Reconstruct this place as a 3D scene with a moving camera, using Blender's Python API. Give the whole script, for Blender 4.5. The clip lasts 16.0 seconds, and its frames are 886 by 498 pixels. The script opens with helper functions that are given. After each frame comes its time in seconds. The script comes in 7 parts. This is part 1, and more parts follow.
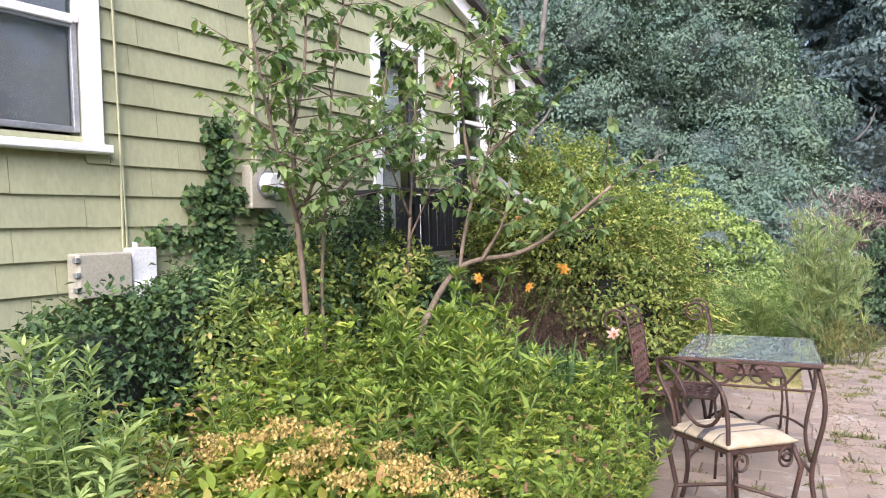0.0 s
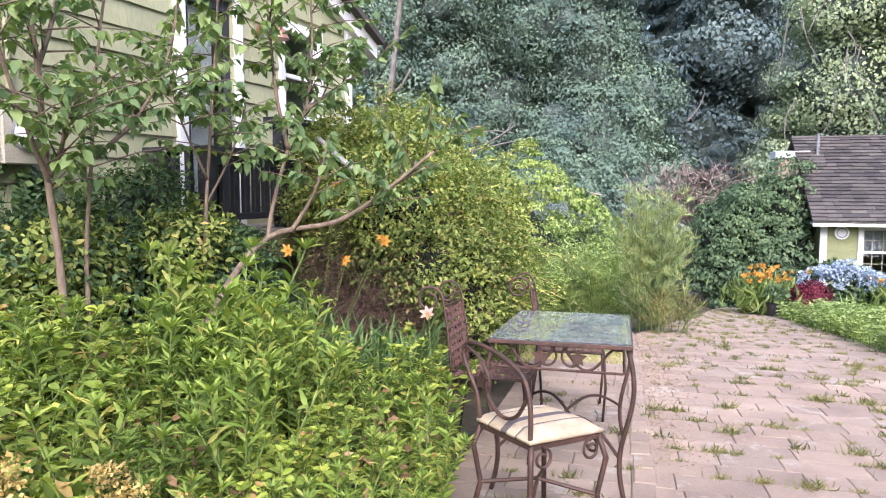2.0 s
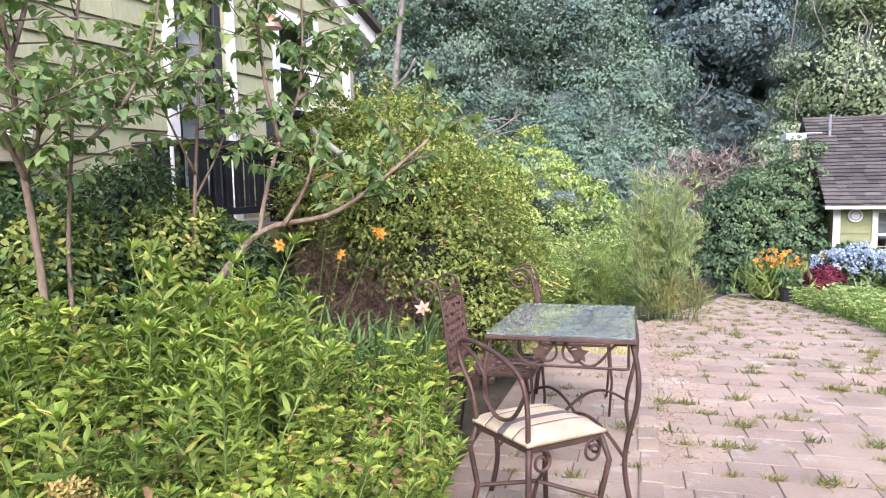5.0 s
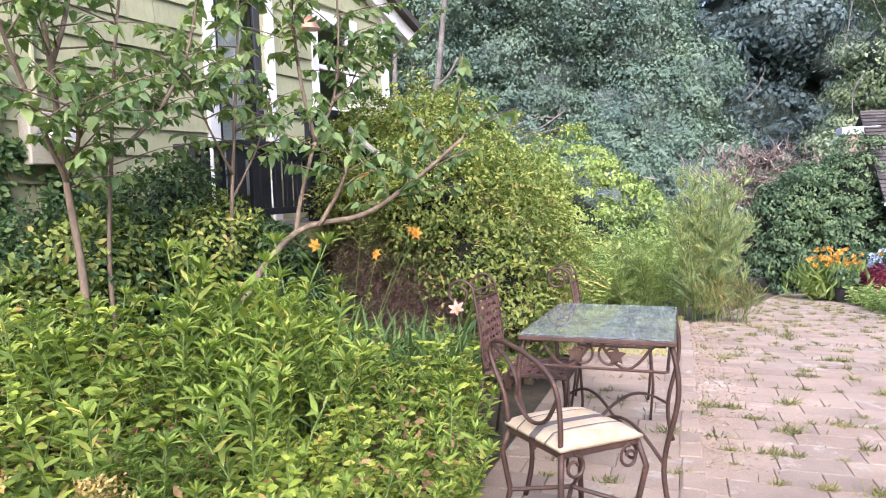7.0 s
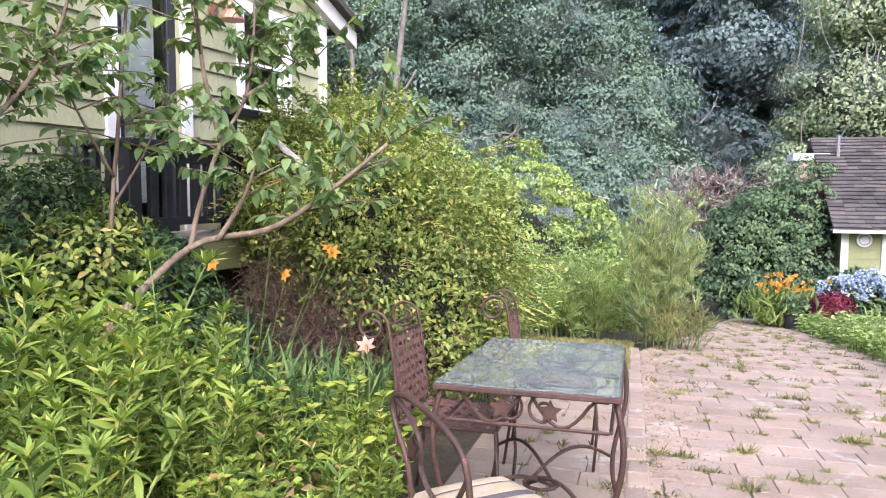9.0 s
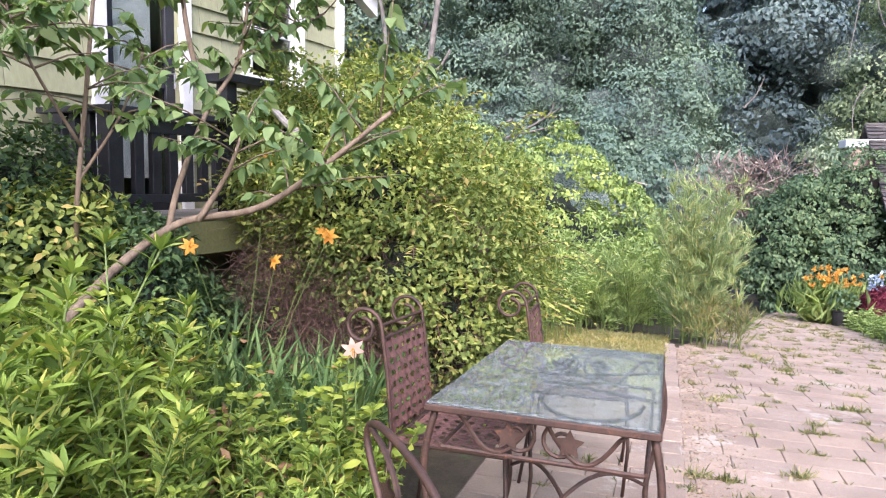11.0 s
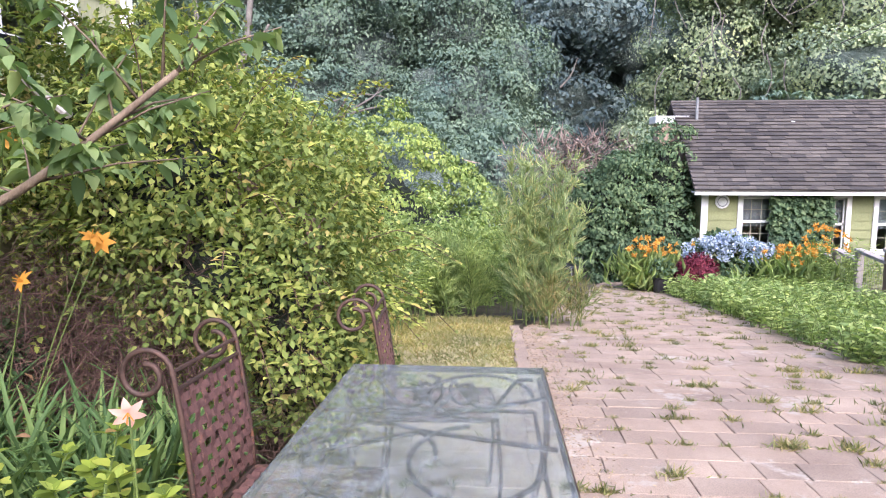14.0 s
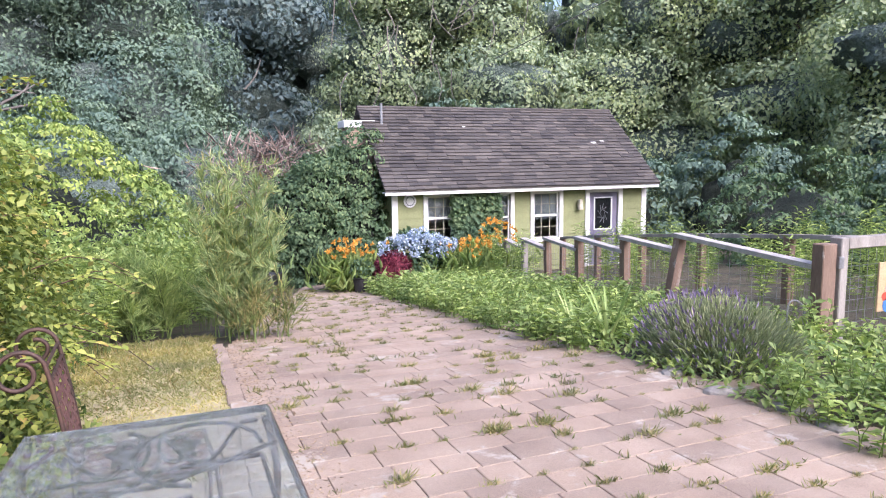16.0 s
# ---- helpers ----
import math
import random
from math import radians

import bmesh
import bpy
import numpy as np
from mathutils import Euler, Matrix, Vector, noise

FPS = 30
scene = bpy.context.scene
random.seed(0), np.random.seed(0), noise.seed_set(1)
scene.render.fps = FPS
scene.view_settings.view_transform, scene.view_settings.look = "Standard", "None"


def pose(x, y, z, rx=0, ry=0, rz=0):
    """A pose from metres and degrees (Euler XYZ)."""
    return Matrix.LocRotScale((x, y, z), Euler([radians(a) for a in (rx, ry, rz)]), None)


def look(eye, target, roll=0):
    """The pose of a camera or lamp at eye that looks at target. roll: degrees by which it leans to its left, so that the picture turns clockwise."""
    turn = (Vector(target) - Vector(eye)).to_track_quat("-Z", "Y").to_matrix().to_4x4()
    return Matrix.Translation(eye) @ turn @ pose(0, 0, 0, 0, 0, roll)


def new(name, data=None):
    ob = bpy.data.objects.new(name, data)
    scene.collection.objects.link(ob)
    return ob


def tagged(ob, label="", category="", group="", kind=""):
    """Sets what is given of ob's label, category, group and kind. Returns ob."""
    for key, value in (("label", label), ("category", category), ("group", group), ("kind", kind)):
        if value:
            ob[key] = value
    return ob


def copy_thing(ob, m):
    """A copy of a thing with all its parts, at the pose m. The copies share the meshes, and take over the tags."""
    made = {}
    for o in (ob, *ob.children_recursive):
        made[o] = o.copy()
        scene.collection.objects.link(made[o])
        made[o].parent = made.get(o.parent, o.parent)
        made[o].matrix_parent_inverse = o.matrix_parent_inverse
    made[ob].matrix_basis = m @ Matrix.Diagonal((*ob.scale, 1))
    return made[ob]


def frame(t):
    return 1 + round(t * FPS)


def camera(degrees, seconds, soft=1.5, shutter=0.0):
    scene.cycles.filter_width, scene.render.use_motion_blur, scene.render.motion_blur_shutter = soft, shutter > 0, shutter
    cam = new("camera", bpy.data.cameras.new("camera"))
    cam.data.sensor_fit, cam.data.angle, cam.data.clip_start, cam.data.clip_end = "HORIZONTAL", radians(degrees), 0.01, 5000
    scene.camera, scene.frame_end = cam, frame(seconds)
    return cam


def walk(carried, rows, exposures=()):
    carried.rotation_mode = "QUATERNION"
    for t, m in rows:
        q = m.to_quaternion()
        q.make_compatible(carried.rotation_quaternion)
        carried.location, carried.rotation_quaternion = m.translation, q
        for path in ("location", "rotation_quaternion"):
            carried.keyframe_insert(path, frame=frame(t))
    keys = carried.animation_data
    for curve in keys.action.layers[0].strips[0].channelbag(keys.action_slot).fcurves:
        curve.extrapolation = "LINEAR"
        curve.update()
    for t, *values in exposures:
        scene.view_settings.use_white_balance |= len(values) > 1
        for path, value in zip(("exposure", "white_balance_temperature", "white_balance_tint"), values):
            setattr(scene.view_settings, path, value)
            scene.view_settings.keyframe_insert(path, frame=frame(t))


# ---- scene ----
cam = camera(66.0, 16.0, soft=1.1)
PATH = [
    (0, (3.491, 0.497, 1.396), (2.604, 2.288, 1.323), -1.3),
    (0.5, (3.53, 0.671, 1.386), (2.748, 2.51, 1.303), -1.9),
    (1, (3.631, 0.822, 1.394), (2.867, 2.667, 1.294), -1.2),
    (1.5, (3.657, 0.92, 1.374), (2.965, 2.79, 1.219), -2.0),
    (2, (3.603, 1.012, 1.388), (3.098, 2.939, 1.216), 0.1),
    (2.5, (3.565, 1.105, 1.381), (3.168, 3.057, 1.196), -1.3),
    (3, (3.577, 1.118, 1.39), (3.191, 3.071, 1.197), 0.1),
    (3.5, (3.608, 1.152, 1.384), (3.164, 3.092, 1.19), -0.1),
    (4, (3.627, 1.166, 1.385), (3.144, 3.096, 1.185), -0.7),
    (6.5, (3.652, 1.186, 1.384), (3.031, 3.078, 1.192), -1.4),
    (7, (3.673, 1.23, 1.378), (3.017, 3.109, 1.179), -1.6),
    (7.5, (3.659, 1.271, 1.377), (2.997, 3.139, 1.105), -1.3),
    (8, (3.613, 1.463, 1.39), (2.932, 3.337, 1.227), -1.6),
    (8.5, (3.617, 1.606, 1.378), (3.1, 3.533, 1.233), -3.4),
    (9, (3.685, 1.79, 1.374), (3.148, 3.71, 1.213), 0.3),
    (9.5, (3.736, 1.909, 1.364), (3.174, 3.822, 1.2), 1.0),
    (9.7, (3.737, 1.957, 1.364), (3.164, 3.864, 1.178), 0.6),
    (11.8, (3.613, 2.454, 1.345), (2.957, 4.331, 1.131), 1.3),
    (12, (3.617, 2.497, 1.344), (2.941, 4.367, 1.134), 0.7),
    (12.5, (3.605, 2.582, 1.342), (2.972, 4.467, 1.12), -0.9),
    (13, (3.549, 2.674, 1.365), (3.139, 4.615, 1.114), 1.0),
    (13.5, (3.495, 2.779, 1.362), (3.274, 4.75, 1.107), -0.2),
    (14, (3.495, 2.881, 1.347), (3.345, 4.859, 1.087), 0.0),
    (14.5, (3.559, 2.958, 1.367), (3.638, 4.94, 1.11), -0.4),
    (15, (3.574, 3.047, 1.355), (3.901, 5.005, 1.108), -0.3),
    (15.5, (3.527, 3.058, 1.366), (4.091, 4.96, 1.111), -0.7),
    (16, (3.451, 3.06, 1.379), (4.162, 4.912, 1.12), -0.8),
]
walk(cam, [(t, look(eye, target, roll)) for t, eye, target, roll in PATH], [(0.0, 1.20, 5780, 21), (2.5, 1.40, 5730, 24), (9.5, 1.44, 5730, 24), (12.5, 1.42, 5730, 25), (14.5, 1.29, 5730, 25), (16.0, 1.24, 5730, 26)])

# ---- light ----
world = bpy.data.worlds.new("sky")
scene.world = world
world.use_nodes = True
wn = world.node_tree.nodes
sky = wn.new("ShaderNodeTexSky")
sky.sky_type = "NISHITA"
sky.sun_disc = False
SUN_EL, SUN_AZ = 41.0, 162.0
sky.sun_elevation, sky.sun_rotation = radians(SUN_EL), radians(SUN_AZ)
sky.air_density, sky.dust_density, sky.ozone_density = 1.3, 5.0, 1.2
wn["Background"].inputs["Strength"].default_value = 0.15
world.node_tree.links.new(sky.outputs["Color"], wn["Background"].inputs["Color"])
sun = new("sun", bpy.data.lights.new("sun", "SUN"))
sun.data.energy, sun.data.angle, sun.data.color = 1.8, radians(50), (1.0, 0.985, 0.96)
a, e = radians(SUN_AZ), radians(SUN_EL)
sun.matrix_world = look(Vector((math.sin(a) * math.cos(e), math.cos(a) * math.cos(e), math.sin(e))) * 60, (0, 0, 0))

# ---- materials ----


def base_mat(name):
    m = bpy.data.materials.new(name)
    m.use_nodes = True
    nt = m.node_tree
    return m, nt, nt.nodes["Principled BSDF"]


def ramp(nt, cols, fac):
    r = nt.nodes.new("ShaderNodeValToRGB")
    els = r.color_ramp.elements
    for i, (p, c) in enumerate(cols):
        el = els[i] if i < 2 else els.new(p)
        el.position, el.color = p, (*c, 1)
    nt.links.new(fac, r.inputs["Fac"])
    return r.outputs["Color"]


def noise_fac(nt, scale, detail=4, rough=0.6, stretch=None, object_space=True):
    n = nt.nodes.new("ShaderNodeTexNoise")
    n.inputs["Scale"].default_value, n.inputs["Detail"].default_value, n.inputs["Roughness"].default_value = scale, detail, rough
    tc = nt.nodes.new("ShaderNodeTexCoord")
    src = tc.outputs["Object"]
    if not object_space:
        geo = nt.nodes.new("ShaderNodeNewGeometry")
        src = geo.outputs["Position"]
    if stretch:
        mp = nt.nodes.new("ShaderNodeMapping")
        mp.inputs["Scale"].default_value = stretch
        nt.links.new(src, mp.inputs["Vector"])
        src = mp.outputs["Vector"]
    nt.links.new(src, n.inputs["Vector"])
    return n.outputs["Fac"]


def mixc(nt, a, b, fac, mode="MIX"):
    x = nt.nodes.new("ShaderNodeMix")
    x.data_type, x.blend_type = "RGBA", mode
    for sock, val in ((x.inputs[0], fac), (x.inputs[6], a), (x.inputs[7], b)):
        if isinstance(val, (int, float)):
            sock.default_value = val
        elif isinstance(val, tuple):
            sock.default_value = (*val, 1)
        else:
            nt.links.new(val, sock)
    return x.outputs[2]


def bump(nt, p, height, strength=0.4, dist=0.01):
    b = nt.nodes.new("ShaderNodeBump")
    b.inputs["Strength"].default_value, b.inputs["Distance"].default_value = strength, dist
    nt.links.new(height, b.inputs["Height"])
    nt.links.new(b.outputs["Normal"], p.inputs["Normal"])


def surface(name, dark, light, scale=6, rough=0.7, metal=0.0, fine=60, bumps=0.3, dist=0.004, island=0.0, wear=None, wear_at=0.62, stretch=None, spec=0.5, per_object=0.0, grain=(0.72, 1.12)):
    """Two-scale varied surface: broad stains, fine grain, optional worn patches and per-piece change."""
    m, nt, p = base_mat(name)
    col = ramp(nt, [(0.3, dark), (0.7, light)], noise_fac(nt, scale, 5, 0.65, stretch, False))
    f2 = noise_fac(nt, fine, 3, 0.7, stretch, False)
    col = mixc(nt, col, ramp(nt, [(0.25, (grain[0],) * 3), (0.75, (grain[1],) * 3)], f2), 1.0, "MULTIPLY")
    if island or per_object:
        src = nt.nodes.new("ShaderNodeNewGeometry").outputs["Random Per Island"] if island else nt.nodes.new("ShaderNodeObjectInfo").outputs["Random"]
        k = island or per_object
        col = mixc(nt, col, ramp(nt, [(0.0, (1 - k, 1 - k, 1 - k * 0.8)), (1.0, (1 + k, 1 + k * 0.9, 1 + k * 0.9))], src), 1.0, "MULTIPLY")
    if wear:
        w = ramp(nt, [(wear_at, (0, 0, 0)), (wear_at + 0.06, (1, 1, 1))], noise_fac(nt, scale * 1.7, 8, 0.75, stretch, False))
        col = mixc(nt, col, wear, w)
    nt.links.new(col, p.inputs["Base Color"])
    p.inputs["Roughness"].default_value, p.inputs["Metallic"].default_value = rough, metal
    p.inputs["Specular IOR Level"].default_value = spec
    if bumps:
        bump(nt, p, f2, bumps, dist)
    return m


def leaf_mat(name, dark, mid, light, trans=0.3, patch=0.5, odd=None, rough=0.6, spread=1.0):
    """Leaf with per-leaf colour, broad noise patches of darker and lighter tone, and light coming through it."""
    m, nt, p = base_mat(name)
    isl = nt.nodes.new("ShaderNodeNewGeometry").outputs["Random Per Island"]
    stops = [(0.0, dark), (0.5, mid), (0.92, light)]
    if odd:
        stops.append((0.97, odd))
    col = ramp(nt, stops, isl)
    big = noise_fac(nt, patch, 3, 0.6, None, False)
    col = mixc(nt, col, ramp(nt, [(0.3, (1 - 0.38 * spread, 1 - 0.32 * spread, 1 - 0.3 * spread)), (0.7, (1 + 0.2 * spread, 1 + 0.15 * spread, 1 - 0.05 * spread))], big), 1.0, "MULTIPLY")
    nt.links.new(col, p.inputs["Base Color"])
    p.inputs["Roughness"].default_value = rough
    p.inputs["Specular IOR Level"].default_value = 0.22
    t = nt.nodes.new("ShaderNodeBsdfTranslucent")
    nt.links.new(mixc(nt, col, (1.12, 1.2, 0.62), 1.0, "MULTIPLY"), t.inputs["Color"])
    mx = nt.nodes.new("ShaderNodeMixShader")
    mx.inputs[0].default_value = trans
    nt.links.new(p.outputs[0], mx.inputs[1])
    nt.links.new(t.outputs[0], mx.inputs[2])
    nt.links.new(mx.outputs[0], nt.nodes["Material Output"].inputs["Surface"])
    return m


def glass_mat(name, tint=(0.9, 0.95, 0.93), rough=0.02, dusty=0.0):
    m, nt, p = base_mat(name)
    p.inputs["Base Color"].default_value = (*tint, 1)
    p.inputs["Roughness"].default_value = rough
    p.inputs["Transmission Weight"].default_value = 1.0
    p.inputs["IOR"].default_value = 1.45
    if dusty:
        d = nt.nodes.new("ShaderNodeBsdfDiffuse")
        d.inputs["Color"].default_value = (0.6, 0.63, 0.62, 1)
        mx = nt.nodes.new("ShaderNodeMixShader")
        f = ramp(nt, [(0.46, (0.06, 0.065, 0.065)), (0.78, (dusty, dusty, dusty))], noise_fac(nt, 22, 12, 0.85, (1.3, 1, 1), False))
        nt.links.new(f, mx.inputs[0])
        nt.links.new(p.outputs[0], mx.inputs[1])
        nt.links.new(d.outputs[0], mx.inputs[2])
        nt.links.new(mx.outputs[0], nt.nodes["Material Output"].inputs["Surface"])
    return m


M_SIDING = surface("green_painted_shingle", (0.30, 0.31, 0.18), (0.38, 0.39, 0.235), 2.5, 0.75, fine=45, island=0.0, per_object=0.07, grain=(0.84, 1.06), wear=(0.5, 0.48, 0.38), wear_at=0.69, stretch=(1, 1, 0.35))
M_SIDING_REST = surface("green_painted_shingle_joined", (0.30, 0.31, 0.18), (0.38, 0.39, 0.235), 2.5, 0.75, fine=45, island=0.07, grain=(0.84, 1.06), wear=(0.5, 0.48, 0.38), wear_at=0.69, stretch=(1, 1, 0.35))
M_COTTAGE = surface("green_clapboard_paint", (0.19, 0.21, 0.09), (0.235, 0.255, 0.115), 3, 0.7, fine=40, per_object=0.05)
M_WHITE = surface("worn_white_paint", (0.66, 0.66, 0.64), (0.8, 0.8, 0.78), 5, 0.6, fine=50, wear=(0.42, 0.40, 0.36), wear_at=0.76, grain=(0.92, 1.03), bumps=0.1)
M_BLACKPAINT = surface("black_painted_wood", (0.012, 0.013, 0.018), (0.03, 0.032, 0.04), 6, 0.55, fine=60, wear=(0.09, 0.085, 0.08), wear_at=0.72)
M_DARKROOM = surface("dim_room_surface", (0.16, 0.16, 0.165), (0.26, 0.255, 0.255), 2, 0.9)
M_OLIVE = surface("olive_painted_board", (0.16, 0.17, 0.07), (0.22, 0.23, 0.10), 4, 0.7)
M_GREYWOOD = surface("weathered_grey_wood", (0.18, 0.165, 0.145), (0.36, 0.335, 0.30), 5, 0.85, fine=90, bumps=0.6, stretch=(1, 1, 0.25), wear=(0.13, 0.11, 0.09), wear_at=0.66)
M_RAIL = surface("bleached_rail_wood", (0.26, 0.245, 0.22), (0.50, 0.475, 0.44), 5, 0.85, fine=90, bumps=0.6, wear=(0.17, 0.15, 0.125), wear_at=0.64)
M_POSTWOOD = surface("brown_weathered_post", (0.13, 0.085, 0.06), (0.26, 0.18, 0.13), 5, 0.85, fine=90, bumps=0.6, stretch=(1, 1, 0.2), wear=(0.36, 0.33, 0.29), wear_at=0.6)
M_IRON = surface("rusty_wrought_iron", (0.045, 0.030, 0.024), (0.11, 0.060, 0.042), 14, 0.62, 0.35, fine=140, bumps=0.5, dist=0.002, wear=(0.20, 0.085, 0.045), wear_at=0.60)
M_LATTICE = surface("rusty_iron_strip", (0.10, 0.05, 0.042), (0.19, 0.095, 0.078), 14, 0.7, 0.2, fine=140, bumps=0.5, dist=0.002, wear=(0.25, 0.12, 0.07), wear_at=0.60)
M_CUSHION = surface("cream_canvas", (0.34, 0.27, 0.17), (0.50, 0.42, 0.29), 9, 0.9, fine=220, bumps=0.4, dist=0.002, wear=(0.40, 0.30, 0.14), wear_at=0.58)
M_STRIPE = surface("dark_woven_stripe", (0.07, 0.06, 0.06), (0.14, 0.12, 0.11), 9, 0.9, fine=220, bumps=0.4, dist=0.002)
M_BARK = surface("grey_brown_bark", (0.10, 0.07, 0.045), (0.26, 0.20, 0.14), 16, 0.9, fine=90, bumps=0.8, dist=0.006, stretch=(1, 1, 0.3))
M_RUSTBARK = surface("reddish_flaking_bark", (0.15, 0.075, 0.035), (0.34, 0.22, 0.13), 18, 0.9, fine=90, bumps=0.8, dist=0.006)
M_TWIG = surface("dry_brown_twigs", (0.07, 0.038, 0.028), (0.17, 0.105, 0.075), 8, 0.9, fine=60, bumps=0.0, island=0.35)
M_FARBARK = surface("pale_tree_bark", (0.09, 0.08, 0.07), (0.22, 0.205, 0.18), 2, 0.9, fine=20)
M_PAVER = surface("pink_concrete_paver", (0.25, 0.186, 0.136), (0.395, 0.313, 0.234), 1.6, 0.9, fine=170, bumps=0.8, dist=0.004, per_object=0.14, wear=(0.38, 0.335, 0.275), wear_at=0.57, grain=(0.6, 1.22))
M_PAVER_REST = surface("pink_concrete_paver_joined", (0.25, 0.186, 0.136), (0.395, 0.313, 0.234), 1.6, 0.9, fine=170, bumps=0.8, dist=0.004, island=0.14, wear=(0.38, 0.335, 0.275), wear_at=0.57, grain=(0.6, 1.22))
M_JOINT = surface("joint_sand_and_moss", (0.10, 0.08, 0.062), (0.21, 0.17, 0.135), 7, 0.95, fine=120, wear=(0.10, 0.11, 0.045), wear_at=0.60)
M_SOIL = surface("leaf_littered_soil", (0.05, 0.04, 0.025), (0.12, 0.10, 0.06), 3, 0.95, fine=40, bumps=0.8, dist=0.02, wear=(0.06, 0.09, 0.03), wear_at=0.55)
M_STONE = surface("grey_field_stone", (0.16, 0.15, 0.13), (0.32, 0.30, 0.27), 6, 0.9, fine=60)
M_ROOF = surface("dark_asphalt_shingle", (0.046, 0.042, 0.037), (0.096, 0.089, 0.078), 1.5, 0.9, fine=120, bumps=0.5, island=0.4, wear=(0.17, 0.15, 0.13), wear_at=0.64, stretch=(0.35, 1, 1))
M_METER = surface("beige_painted_metal", (0.36, 0.34, 0.26), (0.46, 0.43, 0.34), 4, 0.55, fine=80)
M_BACKING = surface("grey_pane_backing", (0.20, 0.215, 0.24), (0.28, 0.295, 0.32), 3, 0.8)
M_SCREEN = surface("grey_insect_screen", (0.085, 0.09, 0.10), (0.12, 0.125, 0.135), 2, 0.8, fine=300)
M_PLASTIC = surface("white_plastic", (0.68, 0.69, 0.68), (0.8, 0.8, 0.79), 4, 0.4, fine=80, bumps=0.05)
M_GREYMETAL = surface("grey_metal", (0.24, 0.25, 0.26), (0.36, 0.37, 0.38), 5, 0.45, 0.6)
M_COPPER = surface("copper_lamp_metal", (0.30, 0.15, 0.09), (0.48, 0.27, 0.18), 6, 0.5, 0.7)
M_PURPLEDOOR = surface("slate_purple_door_paint", (0.13, 0.12, 0.17), (0.18, 0.17, 0.23), 4, 0.6)
M_BRICK = surface("chimney_brick", (0.30, 0.20, 0.15), (0.46, 0.34, 0.26), 5, 0.9)
M_RED = surface("red_car_paint", (0.62, 0.045, 0.02), (0.66, 0.055, 0.025), 2, 0.25, fine=300, bumps=0.0)
M_RUBBER = surface("black_rubber", (0.012, 0.012, 0.013), (0.025, 0.025, 0.026), 6, 0.75)
M_ALLOY = surface("silver_alloy", (0.5, 0.5, 0.5), (0.62, 0.62, 0.62), 6, 0.35, 0.9)
M_CARGLASS = surface("dark_car_glass", (0.01, 0.012, 0.013), (0.015, 0.017, 0.018), 2, 0.08, bumps=0)
M_PANE = glass_mat("window_glass")
M_TABLEGLASS = glass_mat("dusty_green_table_glass", (0.70, 0.82, 0.76), 0.0, 0.5)
M_BLUECANVAS = surface("faded_dark_canvas", (0.03, 0.035, 0.04), (0.07, 0.075, 0.08), 6, 0.9)
M_SIGNBOARD = surface("cream_painted_board", (0.42, 0.30, 0.16), (0.52, 0.38, 0.22), 5, 0.7)
M_YELLOW = surface("yellow_paint", (0.7, 0.5, 0.05), (0.75, 0.55, 0.07), 5, 0.6)
M_BLUEPAINT = surface("blue_paint", (0.04, 0.16, 0.45), (0.06, 0.2, 0.5), 5, 0.6)
M_REDPAINT = surface("red_paint", (0.5, 0.06, 0.03), (0.55, 0.08, 0.04), 5, 0.6)

L_PHLOX = leaf_mat("lance_leaf_green", (0.085, 0.14, 0.032), (0.21, 0.31, 0.055), (0.345, 0.43, 0.10), 0.4, 2.2, (0.45, 0.43, 0.12))
L_OVAL = leaf_mat("oval_leaf_yellow_green", (0.095, 0.145, 0.033), (0.26, 0.345, 0.055), (0.45, 0.51, 0.11), 0.4, 2.2, (0.44, 0.28, 0.12))
L_LILAC = leaf_mat("heart_leaf_green", (0.11, 0.185, 0.085), (0.20, 0.295, 0.125), (0.32, 0.41, 0.18), 0.42, 1.5)
L_IVY = leaf_mat("dark_ivy_leaf", (0.045, 0.085, 0.042), (0.075, 0.135, 0.06), (0.15, 0.22, 0.085), 0.22, 1.3)
L_VINE = leaf_mat("honeysuckle_leaf", (0.095, 0.145, 0.045), (0.22, 0.285, 0.08), (0.41, 0.45, 0.14), 0.4, 2.0, (0.46, 0.38, 0.15))
L_YELLOWSHRUB = leaf_mat("yellow_green_shrub_leaf", (0.18, 0.22, 0.06), (0.33, 0.38, 0.09), (0.46, 0.48, 0.15), 0.35, 0.8, (0.48, 0.32, 0.13))
L_MOUND = leaf_mat("bright_creeper_leaf", (0.16, 0.245, 0.08), (0.26, 0.35, 0.105), (0.39, 0.46, 0.15), 0.32, 0.7)
# Wood leaves: distance haze is put into these paler, bluer colours.
L_TREE = leaf_mat("hazed_ivy_tree_leaf", (0.125, 0.19, 0.165), (0.155, 0.23, 0.195), (0.195, 0.275, 0.225), 0.25, 0.5, spread=1.1)
L_TREE2 = leaf_mat("hazed_mid_tree_leaf", (0.25, 0.325, 0.245), (0.33, 0.41, 0.295), (0.42, 0.49, 0.34), 0.3, 0.5, spread=1.2)
L_TREE3 = leaf_mat("hazed_light_tree_leaf", (0.32, 0.40, 0.28), (0.40, 0.48, 0.33), (0.50, 0.56, 0.38), 0.35, 0.5, spread=1.2)
L_DEEP = leaf_mat("hazed_deep_wood_leaf", (0.085, 0.13, 0.15), (0.125, 0.18, 0.20), (0.18, 0.24, 0.245), 0.18, 0.15)
L_BUSH = leaf_mat("dark_bush_leaf", (0.065, 0.115, 0.07), (0.10, 0.165, 0.095), (0.17, 0.24, 0.13), 0.25, 0.6)
